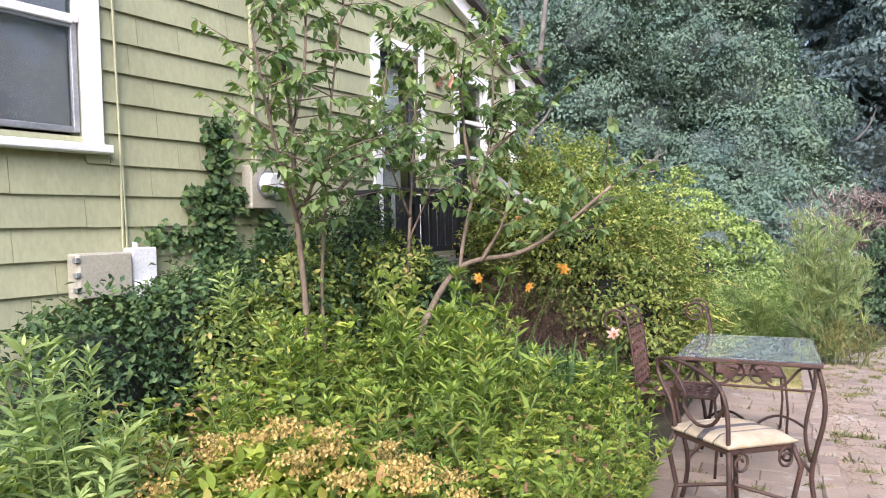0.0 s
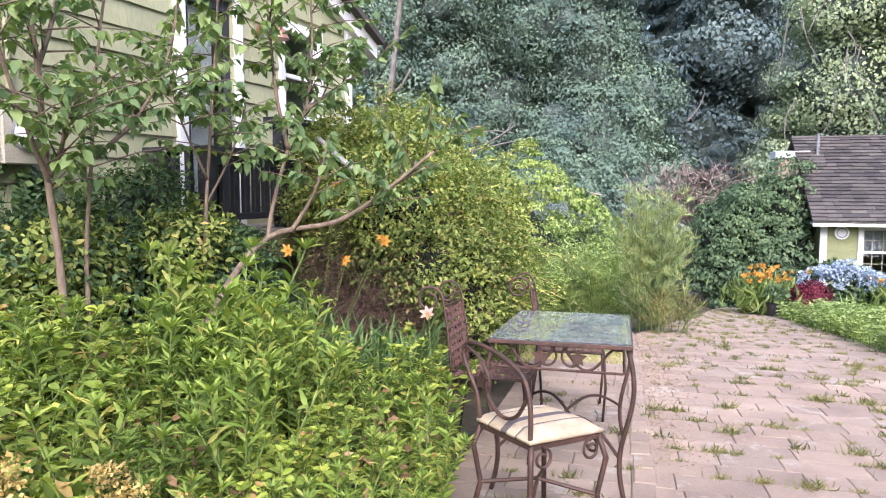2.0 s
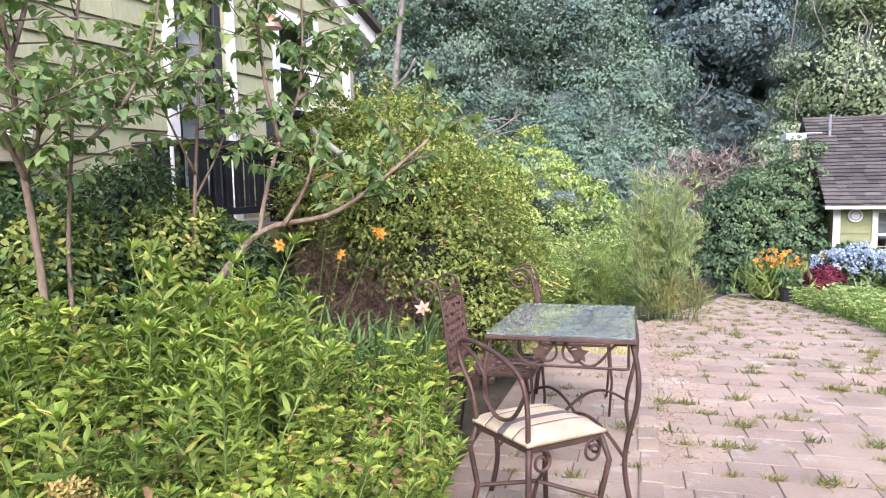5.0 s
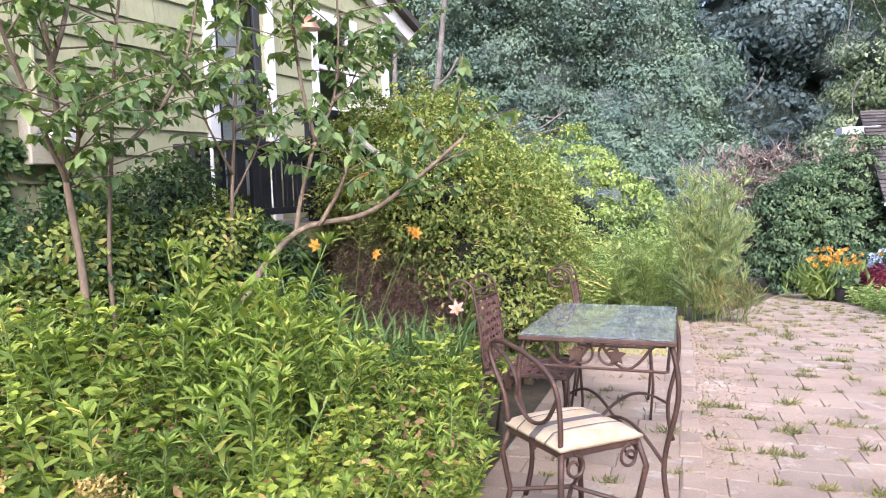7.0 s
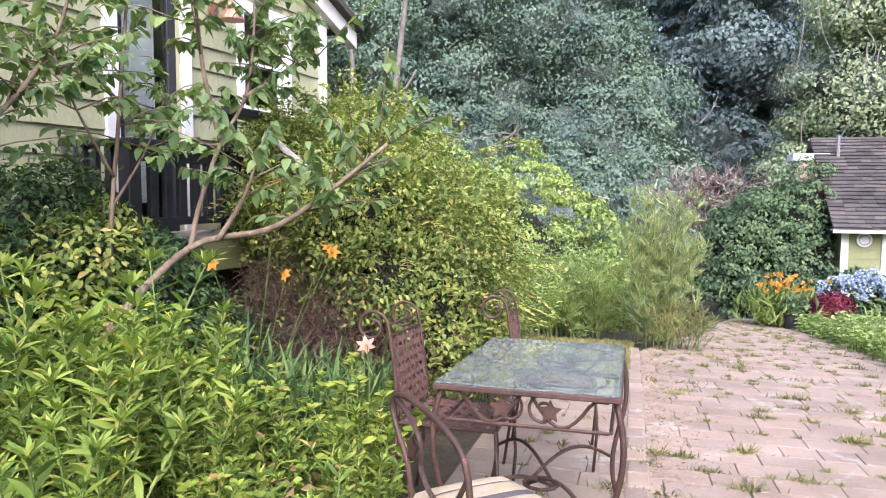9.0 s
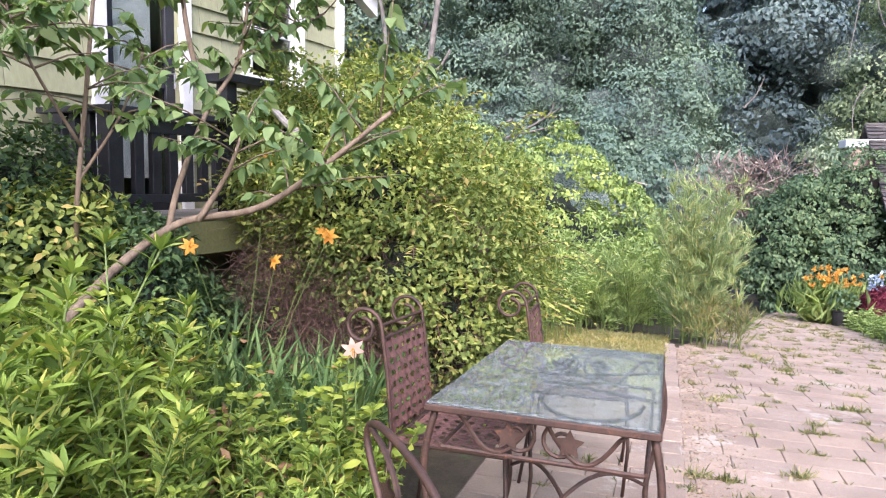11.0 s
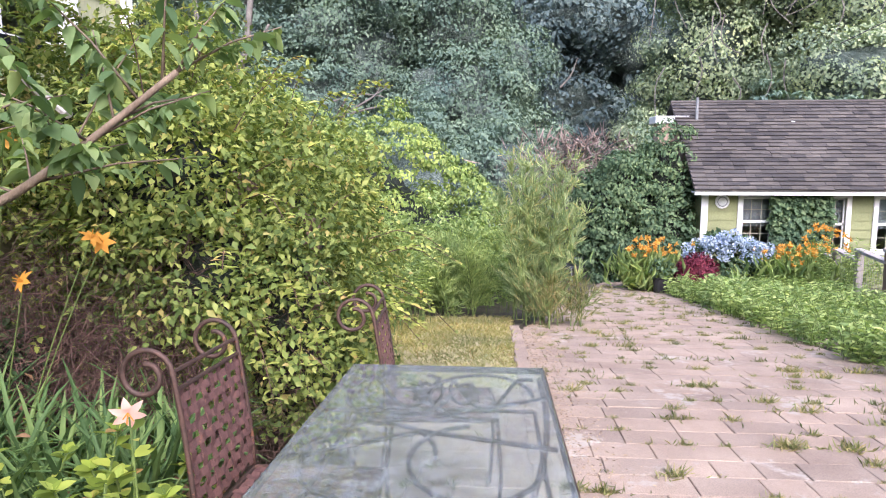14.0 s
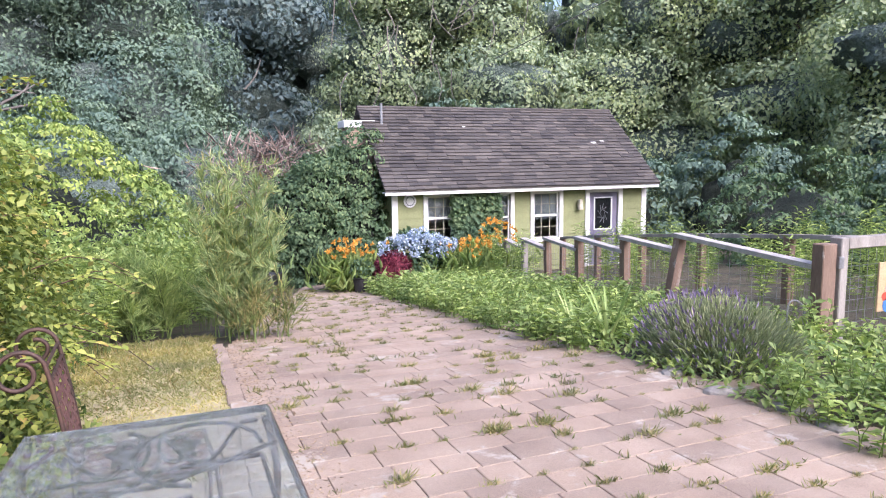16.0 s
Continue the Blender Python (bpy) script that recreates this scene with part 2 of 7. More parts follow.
L_LILYLEAF = leaf_mat("daylily_strap_leaf", (0.06, 0.115, 0.045), (0.11, 0.19, 0.07), (0.19, 0.28, 0.10), 0.3, 1.4)
L_FENNEL = leaf_mat("feathery_fennel", (0.22, 0.31, 0.16), (0.34, 0.43, 0.22), (0.48, 0.53, 0.31), 0.42, 1.4, (0.56, 0.48, 0.22))
L_MEADOW = leaf_mat("meadow_leaf", (0.18, 0.27, 0.10), (0.31, 0.41, 0.15), (0.44, 0.52, 0.22), 0.4, 1.2)
M_LITTER = surface("dry_brown_leaf", (0.13, 0.075, 0.035), (0.30, 0.19, 0.09), 8, 0.9, fine=40, bumps=0, island=0.3)
M_CRUMBS = surface("tan_leaf_crumbs", (0.26, 0.19, 0.11), (0.42, 0.33, 0.21), 8, 0.9, fine=40, bumps=0, island=0.35)
M_DRYSTEM = surface("pale_dead_twig", (0.24, 0.18, 0.15), (0.42, 0.34, 0.28), 4, 0.9, fine=30, bumps=0, island=0.25)
# Bush filler: the shade between leaves is put into a near-black colour.
M_INNER = surface("painted_shade_filler", (0.012, 0.019, 0.012), (0.03, 0.042, 0.026), 6, 0.95, fine=35, bumps=1.0, dist=0.05)
# Crown filler: half-shade of the leaf gaps is toned into its colour.
M_INNER2 = surface("painted_shade_crown_filler", (0.10, 0.145, 0.125), (0.21, 0.27, 0.225), 2.2, 0.95, fine=9, bumps=1.0, dist=0.3, grain=(0.5, 1.15))
M_STRAW = surface("dry_straw_thatch", (0.36, 0.31, 0.15), (0.55, 0.48, 0.27), 3, 0.95, fine=60, bumps=0.8, dist=0.01, wear=(0.20, 0.22, 0.07), wear_at=0.56)
L_STRAP = leaf_mat("pale_strap_leaf", (0.14, 0.22, 0.07), (0.24, 0.34, 0.13), (0.42, 0.50, 0.26), 0.3, 0.8)
L_DRYGRASS = leaf_mat("dry_lawn_blade", (0.33, 0.34, 0.14), (0.50, 0.46, 0.23), (0.66, 0.57, 0.36), 0.45, 1.2, (0.5, 0.36, 0.18))
L_WEED = leaf_mat("paving_weed_blade", (0.12, 0.15, 0.055), (0.20, 0.23, 0.085), (0.36, 0.30, 0.16), 0.25, 1.2)
L_TAN = leaf_mat("tan_flower_head", (0.30, 0.20, 0.07), (0.43, 0.32, 0.11), (0.53, 0.43, 0.18), 0.15, 2)
L_ORANGE = leaf_mat("orange_petal", (0.52, 0.20, 0.03), (0.66, 0.31, 0.05), (0.76, 0.42, 0.10), 0.3, 2)
L_BLUE = leaf_mat("blue_hydrangea_petal", (0.26, 0.34, 0.58), (0.40, 0.49, 0.70), (0.56, 0.63, 0.78), 0.2, 2)
L_MAROON = leaf_mat("maroon_leaf", (0.07, 0.012, 0.025), (0.13, 0.02, 0.045), (0.20, 0.04, 0.07), 0.2, 2)
L_PINK = leaf_mat("pink_petal", (0.6, 0.22, 0.25), (0.74, 0.42, 0.42), (0.82, 0.62, 0.6), 0.3, 2)
L_ROSE = leaf_mat("pale_rose_petal", (0.62, 0.42, 0.42), (0.74, 0.58, 0.56), (0.82, 0.72, 0.68), 0.3, 2)
L_LAV = leaf_mat("lavender_flower", (0.16, 0.12, 0.25), (0.23, 0.18, 0.33), (0.32, 0.27, 0.41), 0.2, 2)
L_LAVLEAF = leaf_mat("grey_green_lavender_leaf", (0.20, 0.25, 0.16), (0.30, 0.35, 0.22), (0.40, 0.44, 0.29), 0.2, 1.5)
M_STEM = surface("green_stem", (0.09, 0.14, 0.03), (0.16, 0.22, 0.05), 8, 0.7, bumps=0)

# ---- mesh tools ----
rng = np.random.default_rng(7)


class Build:
    """Collects vertices and faces of one mesh."""

    def __init__(self):
        self.v, self.f = [], []

    def add(self, vs, fs):
        o = len(self.v)
        self.v += [tuple(map(float, p)) for p in vs]
        self.f += [tuple(i + o for i in q) for q in fs]
        return self

    def box(self, x0, x1, y0, y1, z0, z1):
        return self.add([(x0, y0, z0), (x1, y0, z0), (x1, y1, z0), (x0, y1, z0), (x0, y0, z1), (x1, y0, z1), (x1, y1, z1), (x0, y1, z1)],
                        [(0, 3, 2, 1), (4, 5, 6, 7), (0, 1, 5, 4), (1, 2, 6, 5), (2, 3, 7, 6), (3, 0, 4, 7)])

    def cbox(self, x0, x1, y0, y1, z0, z1, c=0.004):
        """Box with all edges chamfered."""
        bm = bmesh.new()
        bmesh.ops.create_cube(bm, size=1.0, matrix=Matrix.Translation(((x0 + x1) / 2, (y0 + y1) / 2, (z0 + z1) / 2)) @ Matrix.Diagonal((x1 - x0, y1 - y0, z1 - z0, 1)))
        bmesh.ops.bevel(bm, geom=bm.edges[:], offset=c, segments=1, affect="EDGES")
        bm.verts.index_update()
        self.add([v.co for v in bm.verts], [[v.index for v in f.verts] for f in bm.faces])
        bm.free()
        return self

    def tube(self, pts, r, n=6, r_end=None, flat=1.0):
        """Round bar along a line of points, tapering from r to r_end."""
        pts = [Vector(p) for p in pts]
        rings, up = [], None
        for i, p in enumerate(pts):
            d = (pts[min(i + 1, len(pts) - 1)] - pts[max(i - 1, 0)]).normalized()
            if up is None:
                up = d.cross(Vector((0.3, 0.2, 1) if abs(d.z) < 0.9 else (1, 0.1, 0))).normalized()
            up = (up - d * up.dot(d)).normalized()
            side = d.cross(up)
            k = r if r_end is None else r + (r_end - r) * i / max(1, len(pts) - 1)
            rings.append([p + (up * math.cos(2 * math.pi * j / n) + side * (math.sin(2 * math.pi * j / n) * flat)) * k for j in range(n)])
        vs = [q for ring in rings for q in ring]
        fs = [(i * n + j, i * n + (j + 1) % n, (i + 1) * n + (j + 1) % n, (i + 1) * n + j) for i in range(len(pts) - 1) for j in range(n)]
        fs += [tuple(range(n))[::-1], tuple((len(pts) - 1) * n + j for j in range(n))]
        return self.add(vs, fs)

    def ribbon(self, pts, across, w, th=0.0025):
        """Flat strip along points, w wide in the direction across."""
        pts, a = [Vector(p) for p in pts], Vector(across).normalized() * (w / 2)
        vs = []
        for i, p in enumerate(pts):
            n = (pts[min(i + 1, len(pts) - 1)] - pts[max(i - 1, 0)]).cross(a).normalized() * (th / 2)
            vs += [p - a - n, p + a - n, p + a + n, p - a + n]
        k = len(pts)
        fs = [(i * 4 + j, i * 4 + (j + 1) % 4, i * 4 + 4 + (j + 1) % 4, i * 4 + 4 + j) for i in range(k - 1) for j in range(4)]
        return self.add(vs, fs + [(3, 2, 1, 0), (k * 4 - 4, k * 4 - 3, k * 4 - 2, k * 4 - 1)])

    def mesh(self, name, mat, smooth=False):
        me = bpy.data.meshes.new(name)
        me.from_pydata(self.v, [], self.f)
        me.materials.append(mat)
        if smooth:
            me.shade_smooth()
        return me


def part(name, build, mat, parent=None, label="", smooth=False, m=None):
    me = build if isinstance(build, bpy.types.Mesh) else build.mesh(name, mat, smooth)
    ob = new(name, me)
    if parent is not None:
        ob.parent = parent
    if m is not None:
        ob.matrix_basis = m
    if label:
        tagged(ob, label)
    return ob


def thing(name, m, label, category, group="", kind=""):
    ob = new(name)
    ob.empty_display_size = 0.1
    ob.matrix_basis = m
    return tagged(ob, label, category, group, kind)


def raw_mesh(name, co, tris, mat, smooth=False):
    me = bpy.data.meshes.new(name)
    me.vertices.add(len(co))
    me.vertices.foreach_set("co", np.ascontiguousarray(co, dtype=np.float32).ravel())
    me.loops.add(tris.size)
    me.loops.foreach_set("vertex_index", np.ascontiguousarray(tris, dtype=np.int32).ravel())
    me.polygons.add(len(tris))
    me.polygons.foreach_set("loop_start", np.arange(0, tris.size, tris.shape[1], dtype=np.int32))
    me.update(calc_edges=True)
    me.validate()
    me.materials.append(mat)
    if smooth:
        me.shade_smooth()
    return me


def unit(a):
    return a / np.maximum(np.linalg.norm(a, axis=1, keepdims=True), 1e-9)


def leaves(name, P, D, N, L, W, mat, fold=0.14, droop=0.18, simple=False, heart=False):
    """One mesh of many leaves: bases P, ways D, upper sides N, lengths L, widths W."""
    n = len(P)
    P, D = np.asarray(P, float), unit(np.asarray(D, float))
    S = unit(np.cross(D, np.asarray(N, float)) + 1e-6)
    U = np.cross(S, D)
    L, W = np.broadcast_to(L, n)[:, None], np.broadcast_to(W, n)[:, None]
    mid = 0.34 if heart else 0.46
    tip = P + D * L - U * L * droop
    le = P + D * L * mid - S * W * 0.5 + U * W * fold
    ri = P + D * L * mid + S * W * 0.5 + U * W * fold
    if simple:
        co = np.stack([P, le, tip, ri], 1).reshape(-1, 3)
        t = np.array([[0, 1, 2], [0, 2, 3]])
        k = 4
    else:
        prof = ((0.16, 0.86), (0.40, 1.0), (0.74, 0.56)) if heart else ((0.18, 0.60), (0.45, 1.0), (0.76, 0.66))
        spine = [P + D * L * q - U * L * droop * q * q for q in (0.0, 0.32, 0.62, 1.0)]
        sides = []
        for q, w in prof:
            mid_q = P + D * L * q - U * L * droop * q * q + U * W * fold * w
            sides += [mid_q - S * W * 0.5 * w, mid_q + S * W * 0.5 * w]
        co = np.stack(spine + sides, 1).reshape(-1, 3)
        t = np.array([[0, 4, 1], [4, 6, 1], [1, 6, 2], [6, 8, 2], [2, 8, 3], [0, 1, 5], [5, 1, 7], [1, 2, 7], [7, 2, 9], [2, 3, 9]])
        k = 10
    tris = (np.arange(n)[:, None, None] * k + t[None]).reshape(-1, 3)
    return raw_mesh(name, co, tris, mat, not simple)


def rand_unit(n):
    return unit(rng.normal(size=(n, 3)))


def lumps(P, amp, size):
    """Smooth pseudo-random field in -1..1 at the points P."""
    q = P / (size[:, None] if isinstance(size, np.ndarray) else size)
    return amp * (np.sin(q[:, 0] * 2.1 + 1.3 * np.sin(q[:, 2] * 1.7)) + np.sin(q[:, 1] * 2.3 + 1.1 * np.sin(q[:, 0] * 1.9 + 2)) + np.sin(q[:, 2] * 2.6 + 1.2 * np.sin(q[:, 1] * 1.5 + 4))) / 3


def blob_points(blobs, n, rough=0.12, depth=0.25, low=None):
    """Points near the outer skin of a union of ellipsoids, with outward ways; uneven and with gaps."""
    b = np.array(blobs, float)
    area = (b[:, 3] * b[:, 4] * b[:, 5]) ** (2 / 3)
    pick = rng.choice(len(b), size=int(n * 1.9), p=area / area.sum())
    d = rand_unit(len(pick))
    r = b[pick, 3:6]
    skin = 1 + lumps(b[pick, :3] + d * r, rough, r.mean(axis=1) * 0.35)[:, None] + lumps(b[pick, :3] + d * r, rough * 0.35, r.mean(axis=1) * 0.12)[:, None]
    s = skin * (1 - depth * rng.random((len(pick), 1)) ** 2)
    P = b[pick, :3] + d * r * s
    N = unit(d / r)
    keep = np.ones(len(P), bool)
    for i in range(len(b)):
        q = ((P - b[i, :3]) / b[i, 3:6])
        keep &= ~(((q ** 2).sum(1) < 0.72) & (pick != i))
    if low is not None:
        keep &= P[:, 2] > low
    P, N = P[keep][:n], N[keep][:n]
    return P, N


def clump_points(blobs, n, size, rough=0.3, depth=0.2, per=48, low=None, lift=0.45):
    """Leaf points gathered in small domed sprays that sit on the skin of a union of ellipsoids."""
    C, CN = blob_points(blobs, max(8, n // per), rough, depth, low)
    r = size * (0.55 + 0.9 * rng.random(len(C)))
    i = np.repeat(np.arange(len(C)), per)
    d = unit(rand_unit(len(i)) * 0.9 + CN[i] * 0.7 + np.array([0, 0, lift]))
    P = C[i] + d * (r[i] * (0.7 + 0.4 * rng.random(len(i))))[:, None] * np.array([1.0, 1.0, 0.66])
    return P, d


def core_mesh(name, blobs, mat, k=0.84, rough=0.12):
    """Uneven filler mass inside a bush, added to close the gaps between its leaves."""
    B = Build()
    for bx, by, bz, rx, ry, rz in blobs:
        bm = bmesh.new()
        bmesh.ops.create_icosphere(bm, subdivisions=3, radius=1)
        bm.verts.index_update()
        d = np.array([v.co for v in bm.verts])
        r = np.array([rx, ry, rz])
        c = np.array([bx, by, bz])
        s = 1 + lumps(c + d * r, rough, r.mean() * 0.35)
        B.add(c + d * r * k * s[:, None], [[v.index for v in f.verts] for f in bm.faces])
        bm.free()
    return B.mesh(name, mat, True)


def bush(name, label, category, blobs, n, size, mat, core, kind="", rough=0.12, depth=0.25, aspect=0.6, out=0.55, low=None, simple=True, core_k=0.8, group="", hang=False, clump=0.0, per=48):
    """A leafy mass of ellipsoids: an added filler mass inside and a skin of many single leaves."""
    b0 = blobs[0]
    base = Vector((b0[0], b0[1], min(b[2] - b[5] for b in blobs)))
    ob = thing(name, Matrix.Translation(base), label, category, group, kind)
    loc = [(b[0] - base.x, b[1] - base.y, b[2] - base.z, *b[3:]) for b in blobs]
    lo = None if low is None else low - base.z
    P, N = clump_points(loc, n, clump, rough, depth, per, lo) if clump else blob_points(loc, n, rough, depth, lo)
    D = N * out + rand_unit(len(P)) * 0.7 + np.array([0, 0, -0.35])
    if hang:
        D = rand_unit(len(P)) * 0.55 + N * 0.15 + np.array([0, 0, -0.55])
    if clump and hang:
        D = D - N * (D * N).sum(1, keepdims=True) * 0.85
    L = size * (0.6 + 0.8 * rng.random(len(P)))
    part("leaf_canopy", leaves("leaf_canopy", P, D, N + np.array([0, 0, 0.45 if hang else 0.8]) + rand_unit(len(P)) * 0.35, L, L * aspect, mat, simple=simple), mat, ob)
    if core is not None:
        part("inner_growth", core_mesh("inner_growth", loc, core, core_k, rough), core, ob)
    return ob


# ---- lie of the land ----
SLOPE = 0.0524


def gnd(y):
    if y < -5:
        return SLOPE * 9
    if y < 7:
        return -SLOPE * (y - 4)
    if y < 20:
        return -3 * SLOPE - (SLOPE + 0.055) * (y - 7)
    return max(-3 * SLOPE - (SLOPE + 0.055) * 13 - 0.02 * (y - 20), -2.0)


def patio(x, y, rz=0.0):
    """Pose standing on the sloping paving."""
    return Matrix.Translation((x, y, gnd(y))) @ pose(0, 0, 0, -3.0, 0, 0) @ pose(0, 0, 0, 0, 0, rz)


xs = sorted({-400, -150, -60, -25, *range(-12, 31, 1), 45, 80, 160, 400})
ys = sorted({-400, -150, -60, -20, *[i * 0.5 for i in range(-12, 50)], 26, 30, 36, 45, 60, 90, 160, 400})
B = Build()
B.add([(x, y, gnd(y) - 0.035 + 0.012 * math.sin(x * 3.1 + y * 1.7)) for y in ys for x in xs],
      [(j * len(xs) + i, j * len(xs) + i + 1, (j + 1) * len(xs) + i + 1, (j + 1) * len(xs) + i) for j in range(len(ys) - 1) for i in range(len(xs) - 1)])
tagged(part("ground", B, M_SOIL), "dark garden soil with leaf litter and moss", "ground", kind="structure")

# ---- house ----
HW = pose(0, 3, 0, 0, 0, -7.5)
house = thing("house", HW, "green shingled house gable end with white trim", "house")


def gable_top(u):
    return 3.16 + 0.38 * (5.15 - u) if u > 0.6 else 3.16 + 0.38 * 4.55 - 0.38 * (0.6 - u)


def wall_holes():
    return [(-0.95, 0.05, 1.93, 3.35), (2.66, 3.22, 0.98, 2.94), (3.93, 4.50, 2.10, 2.86)]


# backing wall in panels around the openings
B = Build()
cuts = sorted({-4.0, 0.6, 5.15, *[h for hole in wall_holes() for h in hole[:2]]})
for u0, u1 in zip(cuts, cuts[1:]):
    spans, z = [], -0.6
    for h in wall_holes():
        if h[0] <= u0 + 1e-6 and h[1] >= u1 - 1e-6:
            spans.append((z, h[2]))
            z = h[3]
    for z0, z1 in spans:
        B.box(-0.16, -0.012, u0, u1, z0, z1)
    t0, t1 = gable_top(u0), gable_top(u1)
    B.add([(-0.16, u0, z), (-0.012, u0, z), (-0.012, u1, z), (-0.16, u1, z), (-0.16, u0, t0), (-0.012, u0, t0), (-0.012, u1, t1), (-0.16, u1, t1)],
          [(0, 3, 2, 1), (4, 5, 6, 7), (0, 1, 5, 4), (1, 2, 6, 5), (2, 3, 7, 6), (3, 0, 4, 7)])
B.box(-7.0, -0.16, 5.0, 5.15, -0.9, 3.16).box(-7.0, -6.85, -4.0, 5.15, -0.9, 3.16).box(-7.0, -0.16, -4.0, -3.85, -0.6, 3.16)
part("wall", B, M_SIDING_REST, house)
part("inner_room", Build().box(-4.0, -3.95, -3.8, 4.9, -0.5, 3.1).box(-4.0, -0.17, -3.8, 4.9, 3.1, 3.14).box(-4.0, -0.17, -3.8, 4.9, 0.2, 0.25), M_DARKROOM, house)

# shingle courses: single tapered pieces, butt edge proud below
COURSE = 0.1785
shingles, rest = [], Build()
rs = random.Random(4)
for k in range(24):
    z0 = 0.355 + COURSE * k - 0.357
    u = -3.95 + rs.random() * 0.2
    while u < 5.05:
        w = rs.choice((0.16, 0.22, 0.28, 0.36, 0.45, 0.6, 0.8))
        u1 = min(u + w, 5.05)
        z1 = z0 + COURSE + 0.012
        pieces = [(u, u1)]
        for h in wall_holes():
            if z1 > h[2] and z0 < h[3]:
                new_p = []
                for p0, p1 in pieces:
                    if p1 <= h[0] or p0 >= h[1]:
                        new_p.append((p0, p1))
                    else:
                        if p0 < h[0]:
                            new_p.append((p0, h[0]))
                        if p1 > h[1]:
                            new_p.append((h[1], p1))
                pieces = new_p
        for p0, p1 in pieces:
            if p1 - p0 < 0.03 or z0 > min(gable_top(p0), gable_top(p1)) - 0.08:
                continue
            t = min(z1, min(gable_top(p0), gable_top(p1)) - 0.02)
            j = rs.random() * 0.004
            d = 0.018 + rs.random() * 0.006
            vs = [(-0.012, p0 + 0.0015, z0 - j), (d, p0 + 0.0015, z0 - j), (d, p1 - 0.0015, z0 - j), (-0.012, p1 - 0.0015, z0 - j), (-0.012, p0 + 0.0015, t), (0.001, p0 + 0.0015, t), (0.001, p1 - 0.0015, t), (-0.012, p1 - 0.0015, t)]
            fs = [(0, 3, 2, 1), (0, 1, 5, 4), (1, 2, 6, 5), (2, 3, 7, 6)]
            if -1.2 < p0 < 4.9 and 0.9 < z0 < 3.0 and len(shingles) < 300:
                shingles.append((vs, fs))
            else:
                rest.add(vs, fs)
        u = u1
tagged(part("shingle_courses", rest, M_SIDING_REST, house), kind="stuff")
for vs, fs in shingles:
    part("shingle", Build().add(vs, fs), M_SIDING, house)

B = Build().cbox(-0.02, 0.035, 5.05, 5.17, -0.6, 3.12)
part("corner_board", B, M_WHITE, house)
# rake board and roof edge above the gable wall
for sgn, ua, ub in ((1, 0.6, 5.62), (-1, -4.4, 0.6)):
    za, zb = (gable_top(0.6), gable_top(0.6) - 0.38 * 5.02) if sgn > 0 else (gable_top(0.6) - 0.38 * 5.0, gable_top(0.6))
    for nm, mat, x0, x1, dz0, dz1 in (("rake_board", M_WHITE, 0.02, 0.11, -0.10, 0.06), ("roof", M_ROOF, -7.2, 0.2, 0.062, 0.13)):
        B = Build().add([(x0, ua, za + dz0), (x1, ua, za + dz0), (x1, ub, zb + dz0), (x0, ub, zb + dz0), (x0, ua, za + dz1), (x1, ua, za + dz1), (x1, ub, zb + dz1), (x0, ub, zb + dz1)],
                        [(0, 3, 2, 1), (4, 5, 6, 7), (0, 1, 5, 4), (1, 2, 6, 5), (2, 3, 7, 6), (3, 0, 4, 7)])
        part(nm, B, mat, house)

# large window with a sliding sash
win = part("window", Build().cbox(-0.03, 0.04, 0.05, 0.145, 1.885, 3.45).cbox(-0.03, 0.04, -1.05, -0.95, 1.885, 3.45).cbox(-0.03, 0.04, -1.05, 0.145, 3.35, 3.47), M_WHITE, house)
part("sill", Build().cbox(-0.05, 0.085, -1.1, 0.175, 1.835, 1.885, 0.008), M_WHITE, win)
part("lower_sash", Build().cbox(-0.06, -0.025, 0.01, 0.045, 1.95, 2.56).cbox(-0.06, -0.025, -0.95, 0.01, 1.95, 1.985).cbox(-0.06, -0.025, -0.95, 0.01, 2.53, 2.57), M_GREYMETAL, win, "grey metal sash frame")
part("upper_sash", Build().cbox(-0.035, -0.005, 0.016, 0.048, 2.56, 3.34).cbox(-0.035, -0.005, -0.95, 0.016, 2.55, 2.60).cbox(-0.035, -0.005, -0.95, 0.016, 3.3, 3.34), M_PLASTIC, win)
for z0, z1, x in ((1.985, 2.53, -0.045), (2.60, 3.30, -0.022)):
    pane = part("pane", Build().box(x - 0.003, x + 0.003, -0.95, 0.016, z0, z1), M_PANE, win)
    pane.visible_shadow = False
part("insect_screen", Build().box(-0.075, -0.072, -0.95, 0.012, 1.985, 3.3), M_SCREEN, win, "grey insect screen behind the glass")
tagged(part("cardboard_box", Build().cbox(-0.55, -0.25, -0.95, -0.52, 0.252, 2.28), M_PLASTIC, None, m=HW), "pale tall box standing inside the window", "box")

# door on the deck
door = part("door", Build().cbox(-0.03, 0.04, 2.55, 2.655, 0.98, 3.05).cbox(-0.03, 0.04, 3.225, 3.32, 0.98, 3.05).cbox(-0.03, 0.042, 2.55, 3.32, 2.945, 3.05), M_WHITE, house)
part("door_leaf", Build().cbox(-0.06, -0.02, 2.66, 2.74, 0.98, 2.94).cbox(-0.06, -0.02, 3.14, 3.22, 0.98, 2.94).cbox(-0.06, -0.02, 2.74, 3.14, 2.84, 2.94).cbox(-0.06, -0.02, 2.74, 3.14, 0.98, 1.16).cbox(-0.055, -0.03, 2.74, 3.14, 1.9, 1.94), M_BLACKPAINT, door, "black painted storm door frame")
part("pane", Build().box(-0.045, -0.04, 2.74, 3.14, 1.16, 2.84), M_PANE, door)
